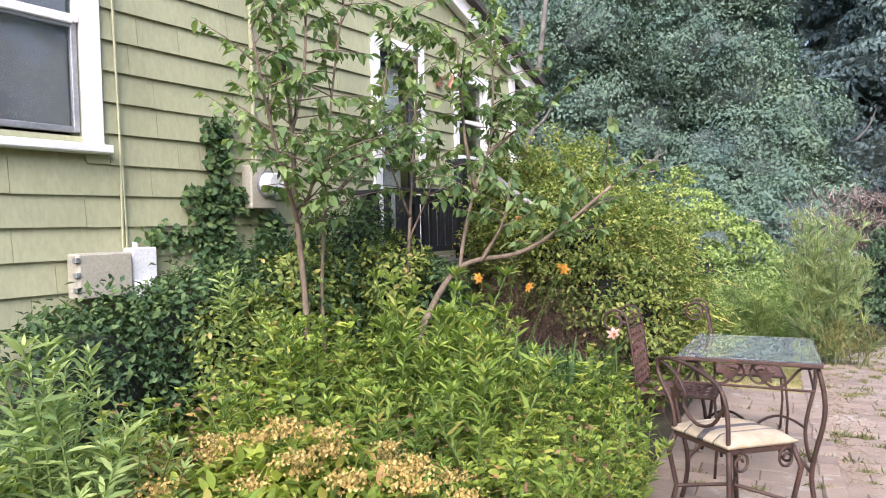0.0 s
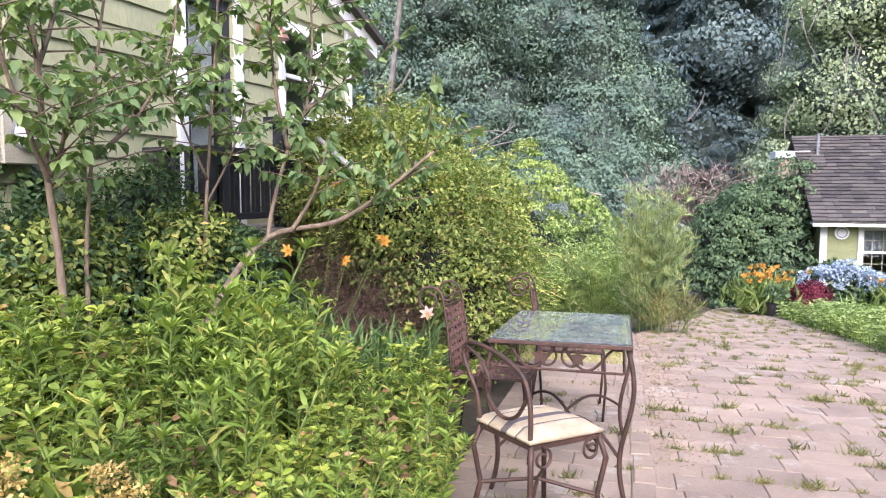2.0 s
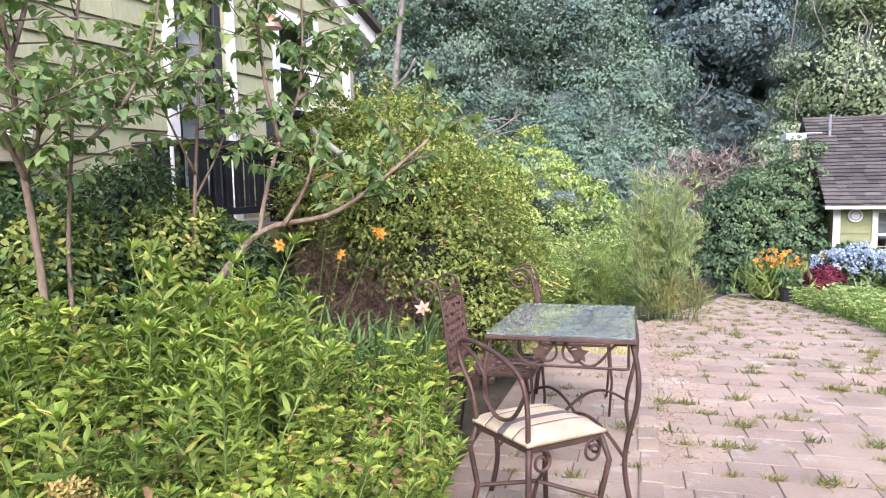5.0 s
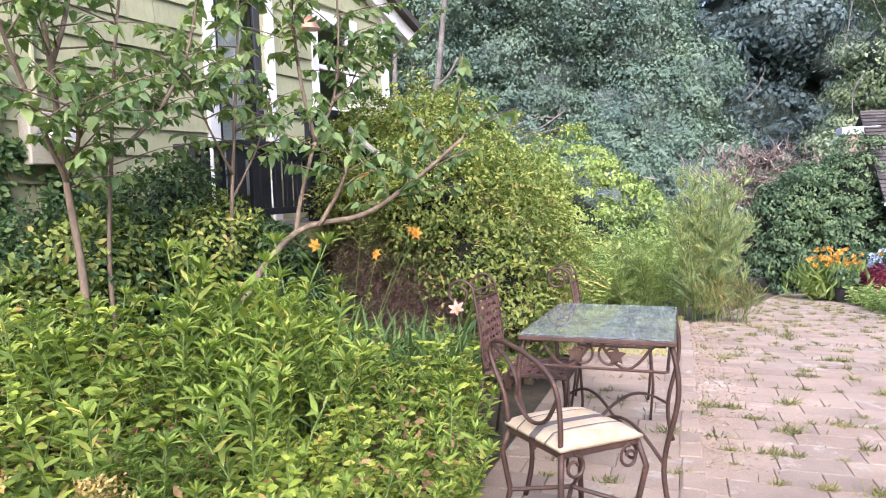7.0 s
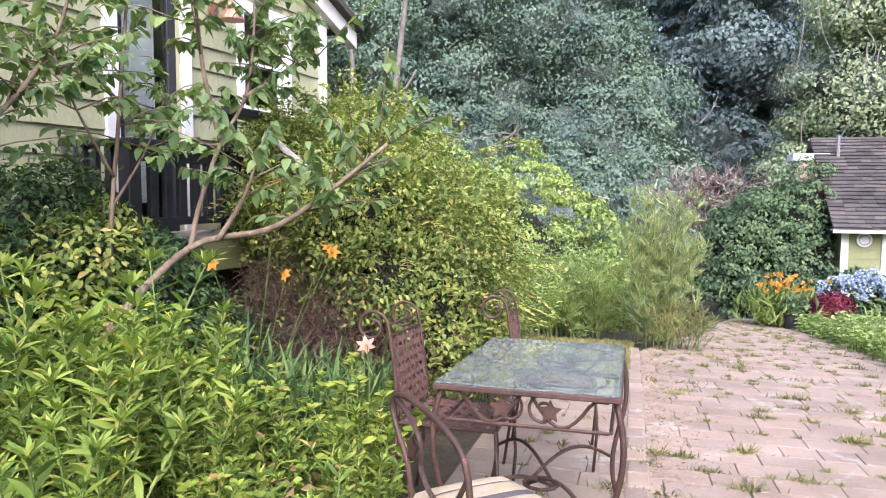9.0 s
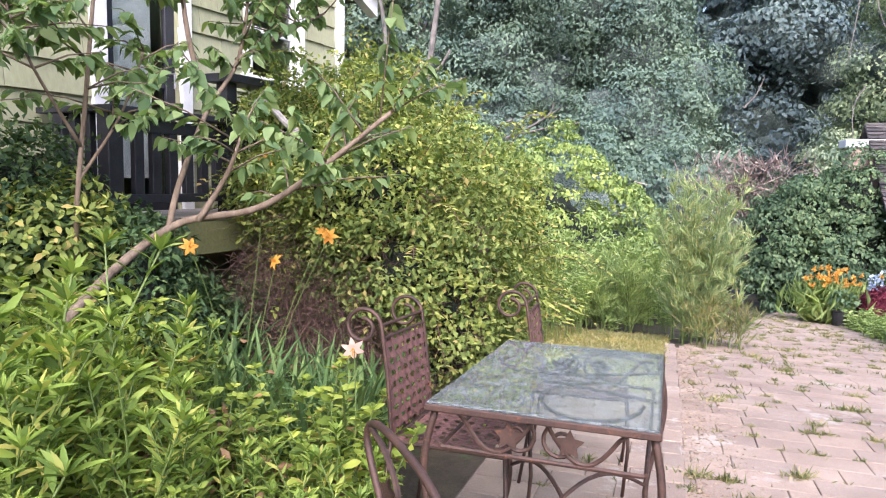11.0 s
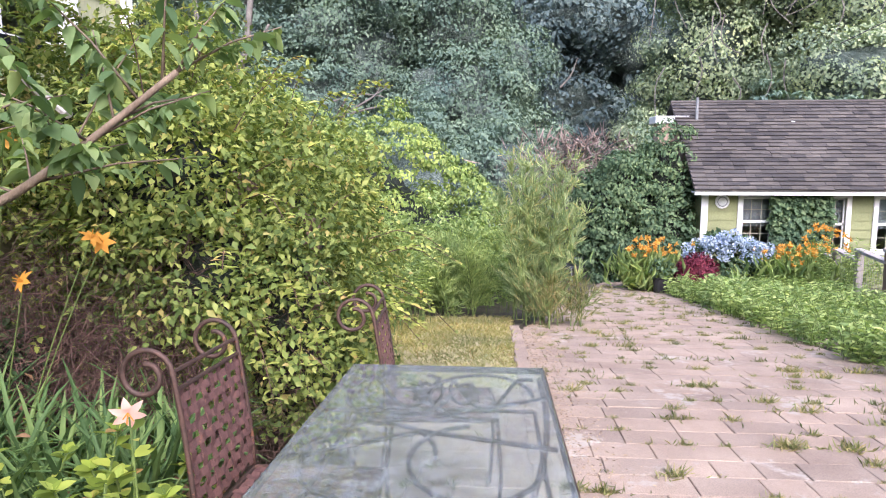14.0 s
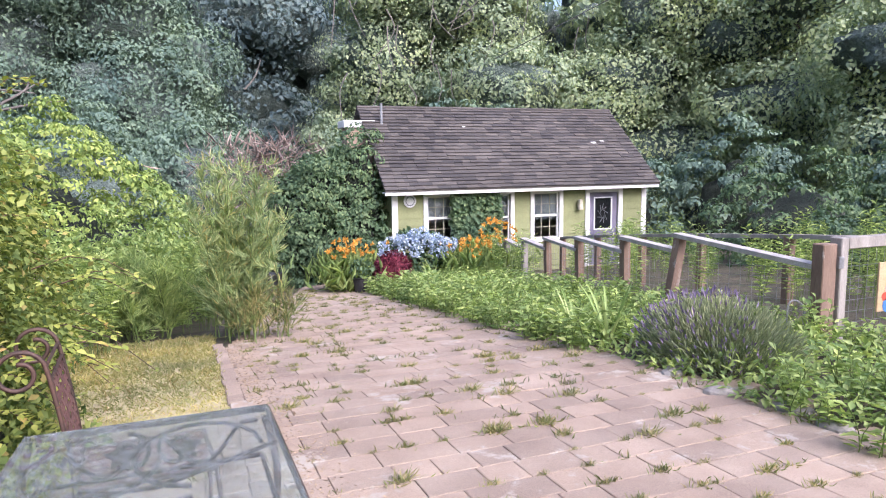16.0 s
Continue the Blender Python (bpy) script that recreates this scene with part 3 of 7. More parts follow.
# Added white sheet stands in for the bright reflection in the door glass.
part("reflection_sheet", Build().box(-0.12, -0.115, 2.78, 3.1, 1.3, 2.84), M_PLASTIC, door, "white sheet added behind the glass for a bright reflection")
part("door_handle", Build().tube([(-0.02, 3.17, 2.0), (0.03, 3.17, 2.0), (0.03, 3.17, 1.9)], 0.009), M_GREYMETAL, door)

# small window past the door
w2 = part("window", Build().cbox(-0.03, 0.036, 3.85, 3.93, 2.0, 2.95).cbox(-0.03, 0.036, 4.50, 4.58, 2.0, 2.95).cbox(-0.03, 0.038, 3.85, 4.58, 2.86, 2.96).cbox(-0.03, 0.05, 3.83, 4.60, 2.03, 2.10), M_WHITE, house)
part("sash", Build().cbox(-0.05, -0.02, 3.93, 4.50, 2.45, 2.49).cbox(-0.05, -0.02, 3.93, 3.97, 2.10, 2.86).cbox(-0.05, -0.02, 4.46, 4.50, 2.10, 2.86), M_WHITE, w2)
part("pane", Build().box(-0.04, -0.036, 3.97, 4.46, 2.10, 2.86), M_PANE, w2)

# service boxes, meter and conduit on the wall
jb = thing("junction_box", HW @ pose(0.025, -0.05, 1.03), "beige cable box and white telephone box on the wall", "utility box")
part("body", Build().cbox(0, 0.11, -0.04, 0.27, 0.0, 0.25, 0.008), M_METER, jb)
part("cover", Build().cbox(0.11, 0.122, -0.035, 0.265, 0.005, 0.245, 0.005), M_METER, jb)
for z in (0.04, 0.12, 0.2):
    part("hinge", Build().cbox(0.09, 0.13, -0.06, -0.032, z, z + 0.03, 0.004), M_GREYMETAL, jb)
part("white_box", Build().cbox(0, 0.1, 0.285, 0.44, 0.06, 0.27, 0.008).cbox(0, 0.14, 0.283, 0.455, -0.02, 0.075, 0.01), M_PLASTIC, jb, "white plastic telephone box")
part("lug", Build().cbox(0.02, 0.05, 0.33, 0.35, 0.27, 0.3, 0.003), M_PLASTIC, jb)
em = thing("electric_meter", HW @ pose(0.02, 1.19, 1.53), "electric meter on a painted box with a round glass dial", "meter")
part("body", Build().cbox(0, 0.1, -0.07, 0.15, 0.0, 0.3, 0.008), M_METER, em)
part("dial", Build().tube([(0.1, 0.07, 0.17), (0.19, 0.07, 0.17), (0.21, 0.07, 0.17)], 0.082, 20, 0.07), M_PLASTIC, em, "round grey-white meter dial", smooth=False)
part("dial_ring", Build().tube([(0.1, 0.07, 0.17), (0.115, 0.07, 0.17)], 0.095, 20), M_GREYMETAL, em)
cd = tagged(part("conduit_pipe", Build().tube([(0.035, 1.23, 1.85), (0.035, 1.23, 3.7)], 0.016, 8).tube([(0.035, 1.23, 1.83), (0.035, 1.23, 1.9)], 0.03, 10), M_SIDING_REST, None, m=HW), "green painted conduit rising from the meter", "pipe")
tagged(part("wall_cable", Build().tube([(0.032, 0.235, 1.3), (0.034, 0.24, 1.9), (0.036, 0.225, 2.6), (0.036, 0.21, 3.6)], 0.008, 6).tube([(0.032, 0.26, 1.3), (0.036, 0.25, 1.7), (0.034, 0.237, 2.0)], 0.006, 6), M_SIDING_REST, None, m=HW), "green painted cable along the window trim", "cable")
wl = thing("wall_lamp", HW @ pose(0.03, 3.56, 2.78), "copper barn lamp with a gooseneck arm on the wall", "wall lamp")
part("base", Build().tube([(0, 0, 0), (0.02, 0, 0)], 0.05, 14), M_COPPER, wl)
part("arm", Build().tube([(0.02, 0, 0), (0.08, 0, 0.06), (0.15, 0, 0.06), (0.19, 0, 0.0)], 0.01), M_COPPER, wl)
part("shade", Build().tube([(0.19, 0, 0.02), (0.19, 0, -0.02), (0.19, 0, -0.09)], 0.03, 14, 0.1), M_COPPER, wl)

# deck with black railing
deck = thing("deck", HW @ pose(0, 0, 0), "raised wooden deck with black painted railing", "deck")
DX0, DX1, DU0, DU1 = 0.03, 0.62, 2.17, 4.9
DZ = 1.09
nb = 6
for i in range(nb):
    x0 = DX0 + (DX1 - DX0) * i / nb
    part("deck_board", Build().cbox(x0 + 0.003, x0 + (DX1 - DX0) / nb - 0.003, DU0, DU1, DZ - 0.035, DZ, 0.004), M_GREYWOOD, deck)
part("fascia_beam", Build().cbox(DX1 - 0.05, DX1 - 0.005, DU0, DU1, DZ - 0.24, DZ - 0.037, 0.005), M_OLIVE, deck, "olive painted fascia board")
part("side_beam", Build().cbox(DX0, DX1 - 0.052, DU0, DU0 + 0.04, DZ - 0.24, DZ - 0.037), M_OLIVE, deck)
for u in (DU0 + 0.06, 3.4, DU1 - 0.1):
    part("support_post", Build().cbox(DX1 - 0.15, DX1 - 0.06, u, u + 0.09, -0.6, DZ - 0.04), M_POSTWOOD, deck)
RT = DZ + 0.56
for u in (DU0 + 0.02, 3.04, 3.42, 4.42):
    part("railing_post", Build().cbox(DX1 - 0.1, DX1 - 0.01, u, u + 0.09, DZ, RT + (0.255 if 3 < u < 3.5 else 0.0)), M_BLACKPAINT, deck)
part("railing_post", Build().cbox(DX0 + 0.12, DX0 + 0.2, DU0 + 0.03, DU0 + 0.11, DZ, RT), M_BLACKPAINT, deck)
part("top_rail", Build().cbox(DX1 - 0.14, DX1 + 0.03, DU0, 3.02, RT, RT + 0.035), M_BLACKPAINT, deck)
part("top_rail", Build().cbox(DX1 - 0.16, DX1 + 0.04, 3.0, 3.54, RT + 0.257, RT + 0.31), M_BLACKPAINT, deck)
part("top_rail", Build().cbox(DX1 - 0.12, DX1 + 0.03, 3.84, 4.62, RT + 0.09, RT + 0.20), M_BLACKPAINT, deck)
part("top_rail", Build().cbox(DX0, DX1 - 0.15, DU0 + 0.02, DU0 + 0.12, RT, RT + 0.035), M_BLACKPAINT, deck)
part("bottom_rail", Build().cbox(DX1 - 0.075, DX1 - 0.03, DU0 + 0.12, 4.6, DZ + 0.08, DZ + 0.13), M_BLACKPAINT, deck)
part("upper_rail", Build().cbox(DX1 - 0.078, DX1 - 0.028, DU0 + 0.12, 4.6, RT - 0.09, RT - 0.02), M_BLACKPAINT, deck)
u = DU0 + 0.2
while u < 4.4:
    part("baluster", Build().cbox(DX1 - 0.072, DX1 - 0.034, u, u + 0.062, DZ + 0.13, RT - 0.09, 0.003), M_BLACKPAINT, deck)
    u += 0.118
for x in (0.26, 0.38):
    part("baluster", Build().cbox(x, x + 0.05, DU0 + 0.05, DU0 + 0.09, DZ + 0.02, RT, 0.003), M_BLACKPAINT, deck)
# weathered stair handrail coming down from the deck end into the honeysuckle
hr = thing("stair_handrail", pose(2.62, 6.1, 0), "dark weathered wooden stair handrail sunk in the honeysuckle", "handrail")
part("post", Build().cbox(-0.035, 0.035, -0.035, 0.035, gnd(6.1) - 0.03, 1.04, 0.006), M_POSTWOOD, hr)
for dz in (0.0, -0.11):
    part("rail", Build().ribbon([(0.05, -0.05, 1.03 + dz), (-0.36, -0.05, 1.27 + dz)], (0, 0, 1), 0.05 if dz == 0 else 0.035, 0.03), M_POSTWOOD, hr)
part("post", Build().cbox(-0.38, -0.32, -0.035, 0.035, gnd(6.1) - 0.03, 1.26, 0.006), M_POSTWOOD, hr)
tagged(part("white_pole", Build().tube([(1.42, 5.72, 1.76), (1.58, 5.66, 1.64), (1.75, 5.6, 1.53)], 0.02, 8), M_RAIL), "white wooden pole leaning across the railing", "pole")

# ---- cottage ----
CY, CF = 17.7, -1.38
cot = thing("cottage", pose(0, CY, CF), "small green clapboard cottage with a dark shingled roof", "cottage")
CX0, CX1, CH = 7.86, 14.70, 2.02
holes = [(8.70, 9.32, 0.92, 1.94), (10.22, 10.80, 0.84, 1.93), (11.44, 12.14, 0.82, 1.94), (13.0, 13.86, 0.06, 1.90)]
B = Build()
cuts = sorted({CX0, CX1, *[h for q in holes for h in q[:2]]})
for x0, x1 in zip(cuts, cuts[1:]):
    h = [q for q in holes if q[0] <= x0 + 1e-6 and q[1] >= x1 - 1e-6]
    if h:
        B.box(x0, x1, 0.0, 0.14, -0.1, h[0][2]).box(x0, x1, 0.0, 0.14, h[0][3], CH + 0.1)
    else:
        B.box(x0, x1, 0.0, 0.14, -0.1, CH + 0.1)
B.box(CX0, CX0 + 0.14, 0.14, 4.2, -0.1, CH + 0.1).box(CX1 - 0.14, CX1, 0.14, 4.2, -0.1, CH + 0.1).box(CX0, CX1, 4.2, 4.34, -0.1, CH + 0.1)
for x0 in (CX0, CX1 - 0.14):
    B.add([(x0, 0, CH), (x0 + 0.14, 0, CH), (x0 + 0.14, 4.3, CH), (x0, 4.3, CH), (x0, 2.15, 3.86), (x0 + 0.14, 2.15, 3.86)], [(0, 1, 5, 4), (2, 3, 4, 5), (0, 4, 3), (1, 2, 5)])
part("wall", B, M_COTTAGE, cot)
part("floor", Build().box(CX0, CX1, 0.14, 4.2, -0.12, 0.0).box(CX0 + 0.2, CX1 - 0.2, 2.6, 2.65, 0, CH), M_DARKROOM, cot)
for k in range(11):
    z0, z1 = -0.02 + 0.185 * k, -0.02 + 0.185 * k + 0.19
    xsv = [CX0 + 0.12]
    for h in holes:
        if z1 > h[2] - 0.02 and z0 < h[3] + 0.02:
            xsv += [h[0] - 0.09, h[1] + 0.09]
    xsv.append(CX1 - 0.12)
    for x0, x1 in zip(xsv[::2], xsv[1::2]):
        part("clapboard", Build().add([(x0, 0, z0), (x1, 0, z0), (x1, -0.028, z0), (x0, -0.028, z0), (x0, -0.006, z1), (x1, -0.006, z1)], [(0, 1, 2, 3), (3, 2, 5, 4), (0, 3, 4), (1, 5, 2)]), M_COTTAGE, cot)
for x0 in (CX0, CX1 - 0.12):
    part("corner_board", Build().cbox(x0 - 0.01, x0 + 0.13, -0.04, 0.0, -0.1, CH + 0.05), M_WHITE, cot)
part("fascia", Build().cbox(CX0 - 0.26, CX1 + 0.12, -0.40, -0.36, CH - 0.02, CH + 0.11), M_WHITE, cot)
part("soffit", Build().box(CX0 - 0.22, CX1 + 0.1, -0.36, 0.0, CH + 0.02, CH + 0.05), M_WHITE, cot)
# roof: front and rear slopes, joined rows of tabs
RX0, RX1 = CX0 - 0.27, CX1 + 0.13
YE, ZE, YR, ZR = -0.42, CH + 0.09, 1.85, 4.05
B = Build()
rw = 24
rs = random.Random(9)
ln = math.hypot(YR - YE, ZR - ZE)
dy, dz = (YR - YE) / ln, (ZR - ZE) / ln
for k in range(rw):
    s0, s1 = ln * k / rw, ln * (k + 1) / rw + 0.02
    x = RX0 + rs.random() * 0.1
    xa = RX0
    while xa < RX1 - 0.01:
        xb = min(xa + rs.choice((0.2, 0.3, 0.3, 0.33)), RX1)
        t0, t1 = 0.026 + rs.random() * 0.016, 0.003
        j = rs.random() * 0.012
        def q(s, t):
            return (YE + dy * s - dz * t, ZE + dz * s + dy * t)
        a0, a1, b0 = q(s0 - j, 0), q(s0 - j, t0), q(s1, t1)
        B.add([(xa + 0.003, *a0), (xb - 0.003, *a0), (xb - 0.003, *a1), (xa + 0.003, *a1), (xb - 0.003, *b0), (xa + 0.003, *b0)], [(0, 1, 2, 3), (3, 2, 4, 5), (0, 3, 5), (1, 4, 2)])
        xa = xb
part("roof", Build().add([(RX0, YE, ZE - 0.03), (RX1, YE, ZE - 0.03), (RX1, YR, ZR - 0.03), (RX0, YR, ZR - 0.03), (RX0, YE, ZE), (RX1, YE, ZE), (RX1, YR, ZR), (RX0, YR, ZR)],
     [(0, 3, 2, 1), (4, 5, 6, 7), (0, 1, 5, 4), (1, 2, 6, 5), (2, 3, 7, 6), (3, 0, 4, 7)]).add([(RX0, YR, ZR), (RX1, YR, ZR), (RX1, 4.7, CH), (RX0, 4.7, CH)], [(0, 1, 2, 3)]), M_ROOF, cot)
tagged(part("roof_shingles", B, M_ROOF, cot), kind="stuff")
part("ridge_cap", Build().tube([(RX0, YR, ZR), (RX1, YR, ZR)], 0.05, 6), M_ROOF, cot)
for x, s, w in ((13.55, 1.55, 0.14), (13.85, 1.6, 0.12), (10.1, 2.2, 0.08)):
    part("roof_patch", Build().add([(x, YE + dy * s - dz * 0.03, ZE + dz * s + dy * 0.03), (x + w, YE + dy * s - dz * 0.03, ZE + dz * s + dy * 0.03), (x + w, YE + dy * (s + 0.07) - dz * 0.02, ZE + dz * (s + 0.07) + dy * 0.02), (x, YE + dy * (s + 0.07) - dz * 0.02, ZE + dz * (s + 0.07) + dy * 0.02)], [(0, 1, 2, 3)]), M_WHITE, cot)
chim = part("chimney", Build().cbox(CX0 - 0.62, CX0 + 0.0, 1.5, 2.0, -0.1, 3.55), M_BRICK, cot)
part("chimney_cap", Build().cbox(CX0 - 0.7, CX0 + 0.06, 1.42, 2.1, 3.55, 3.72, 0.01), M_WHITE, chim, "white chimney cap")
pipe = part("vent_pipe", Build().tube([(CX0 + 0.2, 1.35, 3.4), (CX0 + 0.2, 1.35, 4.12)], 0.035, 8), M_GREYMETAL, cot)
part("flashing", Build().add([(CX0 + 0.02, 1.0, 3.14), (CX0 + 0.4, 1.0, 3.14), (CX0 + 0.4, 1.2, 3.36), (CX0 + 0.02, 1.2, 3.36)], [(0, 1, 2, 3)]), M_WHITE, pipe, "white flashing sheet")
for i, (x0, x1, z0, z1) in enumerate(holes[:3]):
    w = part("window", Build().cbox(x0 - 0.10, x0, -0.05, 0.02, z0 - 0.06, z1 + 0.1).cbox(x1, x1 + 0.10, -0.05, 0.02, z0 - 0.06, z1 + 0.1).cbox(x0 - 0.1, x1 + 0.1, -0.052, 0.02, z1, z1 + 0.08), M_WHITE, cot)
    part("sill", Build().cbox(x0 - 0.12, x1 + 0.12, -0.09, 0.02, z0 - 0.07, z0), M_WHITE, w)
    zm = (z0 + z1) / 2
    part("sash", Build().box(x0, x1, 0.03, 0.06, zm - 0.025, zm + 0.025).box(x0, x0 + 0.035, 0.03, 0.06, z0, z1).box(x1 - 0.035, x1, 0.03, 0.06, z0, z1).box(x0, x1, 0.03, 0.06, z1 - 0.035, z1).box(x0, x1, 0.03, 0.06, z0, z0 + 0.035), M_WHITE, w)
    B = Build()
    for k in (1, 2):
        B.box(x0 + (x1 - x0) * k / 3 - 0.006, x0 + (x1 - x0) * k / 3 + 0.006, 0.035, 0.055, z0, z1)
    for k in (1, 3):
        B.box(x0, x1, 0.036, 0.054, z0 + (z1 - z0) * k / 4 - 0.006, z0 + (z1 - z0) * k / 4 + 0.006)
    part("muntins", B, M_METER, w)
    part("pane", Build().box(x0, x1, 0.044, 0.048, z0, z1), M_PANE, w)
    # Added grey sheet that lifts the tone of the dark upper panes.
    part("pane_backing", Build().box(x0 + 0.01, x1 - 0.01, 0.10, 0.104, zm - 0.1, z1), M_BACKING, w, "grey sheet added behind the panes to lift their tone")
d = part("door", Build().cbox(12.88, 13.0, -0.05, 0.02, 0.02, 2.0).cbox(13.86, 13.98, -0.05, 0.02, 0.02, 2.0).cbox(12.88, 13.98, -0.052, 0.02, 1.9, 2.0), M_WHITE, cot)
part("door_leaf", Build().cbox(13.0, 13.16, 0.02, 0.06, 0.05, 1.9).cbox(13.70, 13.86, 0.02, 0.06, 0.05, 1.9).cbox(13.16, 13.70, 0.02, 0.06, 1.78, 1.9).cbox(13.16, 13.70, 0.02, 0.06, 0.05, 0.95), M_PURPLEDOOR, d, "slate purple door with a lead-lined window")
part("glass_frame", Build().cbox(13.16, 13.19, 0.0, 0.05, 0.95, 1.78).cbox(13.67, 13.70, 0.0, 0.05, 0.95, 1.78).cbox(13.16, 13.70, 0.0, 0.05, 1.75, 1.78).cbox(13.16, 13.70, 0.0, 0.05, 0.95, 0.98), M_WHITE, d)
part("pane", Build().box(13.19, 13.67, 0.03, 0.034, 0.98, 1.75), M_CARGLASS, d, "dark door glass")
B = Build()
for k in range(9):
    a = k * 0.7
    B.tube([(13.43 + 0.16 * math.cos(a), 0.024, 1.36 + 0.25 * math.sin(a)), (13.43 + 0.05 * math.cos(a + 1), 0.024, 1.36 + 0.1 * math.sin(a + 1))], 0.006, 4)
part("lead_pattern", B, M_GREYMETAL, d)
part("step", Build().cbox(12.8, 14.1, -0.5, -0.05, -0.14, 0.02), M_STONE, cot)
wt = thing("wall_thermometer", pose(8.27, CY - 0.04, CF + 1.85), "round white thermometer dial on the cottage wall", "thermometer")
part("rim", Build().tube([(0, 0.01, 0), (0, -0.03, 0)], 0.145, 20), M_PLASTIC, wt)
part("ring", Build().tube([(0.1 * math.cos(k * 0.5236), -0.035, 0.1 * math.sin(k * 0.5236)) for k in range(13)], 0.012, 5), M_GREYMETAL, wt)
part("hub", Build().tube([(0, -0.03, 0), (0, -0.045, 0)], 0.055, 14), M_PLASTIC, wt)
lan = thing("wall_lantern", pose(12.68, CY - 0.03, CF + 1.62), "small pale lantern beside the cottage door", "wall lamp")
part("base", Build().cbox(-0.04, 0.04, -0.02, 0.01, -0.08, 0.08), M_METER, lan)
part("shade", Build().tube([(0, -0.09, 0.12), (0, -0.09, 0.02), (0, -0.09, -0.12)], 0.05, 8, 0.075), M_METER, lan)
part("arm", Build().tube([(0, 0, 0.06), (0, -0.09, 0.1)], 0.012, 6), M_COPPER, lan)

# ---- patio furniture ----


def spiral(cx, cz, r0, r1, turns, start, n=26):
    return [(cx + (r0 + (r1 - r0) * i / n) * math.cos(start + turns * 2 * math.pi * i / n), cz + (r0 + (r1 - r0) * i / n) * math.sin(start + turns * 2 * math.pi * i / n)) for i in range(n + 1)]


def iron_leaf(B, c, s, ax):
    """Small maple-like leaf of sheet iron facing along ax ('x' or 'y')."""
    pts = []
    for k in range(10):
        r = s * (1.0 if k % 2 == 0 else 0.5)
        pts.append((r * math.sin(k * 0.628), r * math.cos(k * 0.628)))
    for d in (-0.003, 0.003):
        vs = [(c[0] + (d if ax == "x" else p), c[1] + (p if ax == "x" else d), c[2] + q) for p, q in pts]
        B.add(vs, [tuple(range(10)) if d > 0 else tuple(range(10))[::-1]])


TX, TY, TH = 0.645, 1.05, 0.72
table = thing("patio_table", patio(3.02, 4.0), "rusty wrought iron patio table with dusty glass top", "table")
fr = Build()
for x0, x1, y0, y1 in ((0, TX, 0, 0.014), (0, TX, TY - 0.014, TY), (0, 0.014, 0.014, TY - 0.014), (TX - 0.014, TX, 0.014, TY - 0.014)):
    fr.cbox(x0, x1, y0, y1, TH - 0.026, TH - 0.007, 0.003)
part("top_frame", fr, M_IRON, table)
glass = part("glass_top", Build().cbox(0.006, TX - 0.006, 0.006, TY - 0.006, TH - 0.007, TH + 0.001, 0.002), M_TABLEGLASS, table, "dusty clear glass top with dried smears")
for x, sx in ((0.03, 1), (TX - 0.03, -1)):
    for y, sy in ((0.05, 1), (TY - 0.05, -1)):
        pts = []
        for i in range(17):
            k = i / 16
            z = (TH - 0.03) * (1 - k)
            w = 0.028 * math.sin(k * math.pi * 2.0)
            pts.append((x - sx * w - sx * 0.01, y - sy * w * 0.4, z))
        part("leg", Build().tube(pts, 0.011, 8), M_IRON, table, smooth=True)
B = Build()
for y in (0.05, TY - 0.05):
    B.tube([(0.04, y, TH - 0.14), (TX - 0.04, y, TH - 0.14)], 0.007, 6)
for x in (0.035, TX - 0.035):
    B.tube([(x, 0.06, TH - 0.14), (x, TY - 0.06, TH - 0.14)], 0.007, 6)
part("side_bar", B, M_IRON, table)
for y in (0.05, TY - 0.05):
    B = Build()
    for s in (-1, 1):
        B.tube([(TX / 2 + s * (0.02 + 0.26 * t), y, TH - 0.035 - 0.10 * math.sin(math.pi * min(1, t * 1.25))) for t in [i / 12 for i in range(13)]], 0.007, 6)
        B.tube([(TX / 2 + s * 0.06 + px, y, TH - 0.08 + pz) for px, pz in spiral(0, 0, 0.055, 0.02, 1.2 * s, 1.6, 18)], 0.006, 6)
        iron_leaf(B, (TX / 2 + s * 0.085, y - 0.01, TH - 0.08), 0.042, "y")
    part("scroll_apron", B, M_IRON, table)
B = Build()
for x in (0.05, TX - 0.05):
    for y0, y1 in ((0.06, TY / 2), (TY - 0.06, TY / 2)):
        B.tube([(x + (TX / 2 + (0.06 if x < TX / 2 else -0.06) - x) * t, y0 + (y1 - y0) * t, 0.20 + 0.10 * math.sin(t * math.pi)) for t in [i / 12 for i in range(13)]], 0.008, 6)
B.tube([(TX / 2 + 0.07 * math.cos(k * 0.5236), TY / 2 + 0.07 * math.sin(k * 0.5236), 0.21) for k in range(13)], 0.008, 6)
part("stretcher", B, M_IRON, table)
B = Build()
for cx, cy, s in ((0.2, 0.28, 1), (0.44, 0.28, -1), (0.2, 0.77, -1), (0.44, 0.77, 1)):
    B.tube([(cx + 0.15 * math.cos(k * 0.35 * s), cy + 0.22 * math.sin(k * 0.35 * s), TH - 0.02) for k in range(14)], 0.006, 6)
B.tube([(0.02, 0.25 + 0.0, TH - 0.02), (0.3, 0.45, TH - 0.02), (TX - 0.02, 0.35, TH - 0.02)], 0.006, 6).tube([(0.02, 0.6, TH - 0.02), (0.35, 0.58, TH - 0.02), (TX - 0.02, 0.75, TH - 0.02)], 0.006, 6)
part("under_scroll", B, M_IRON, table, "wrought iron scrolls under the glass")


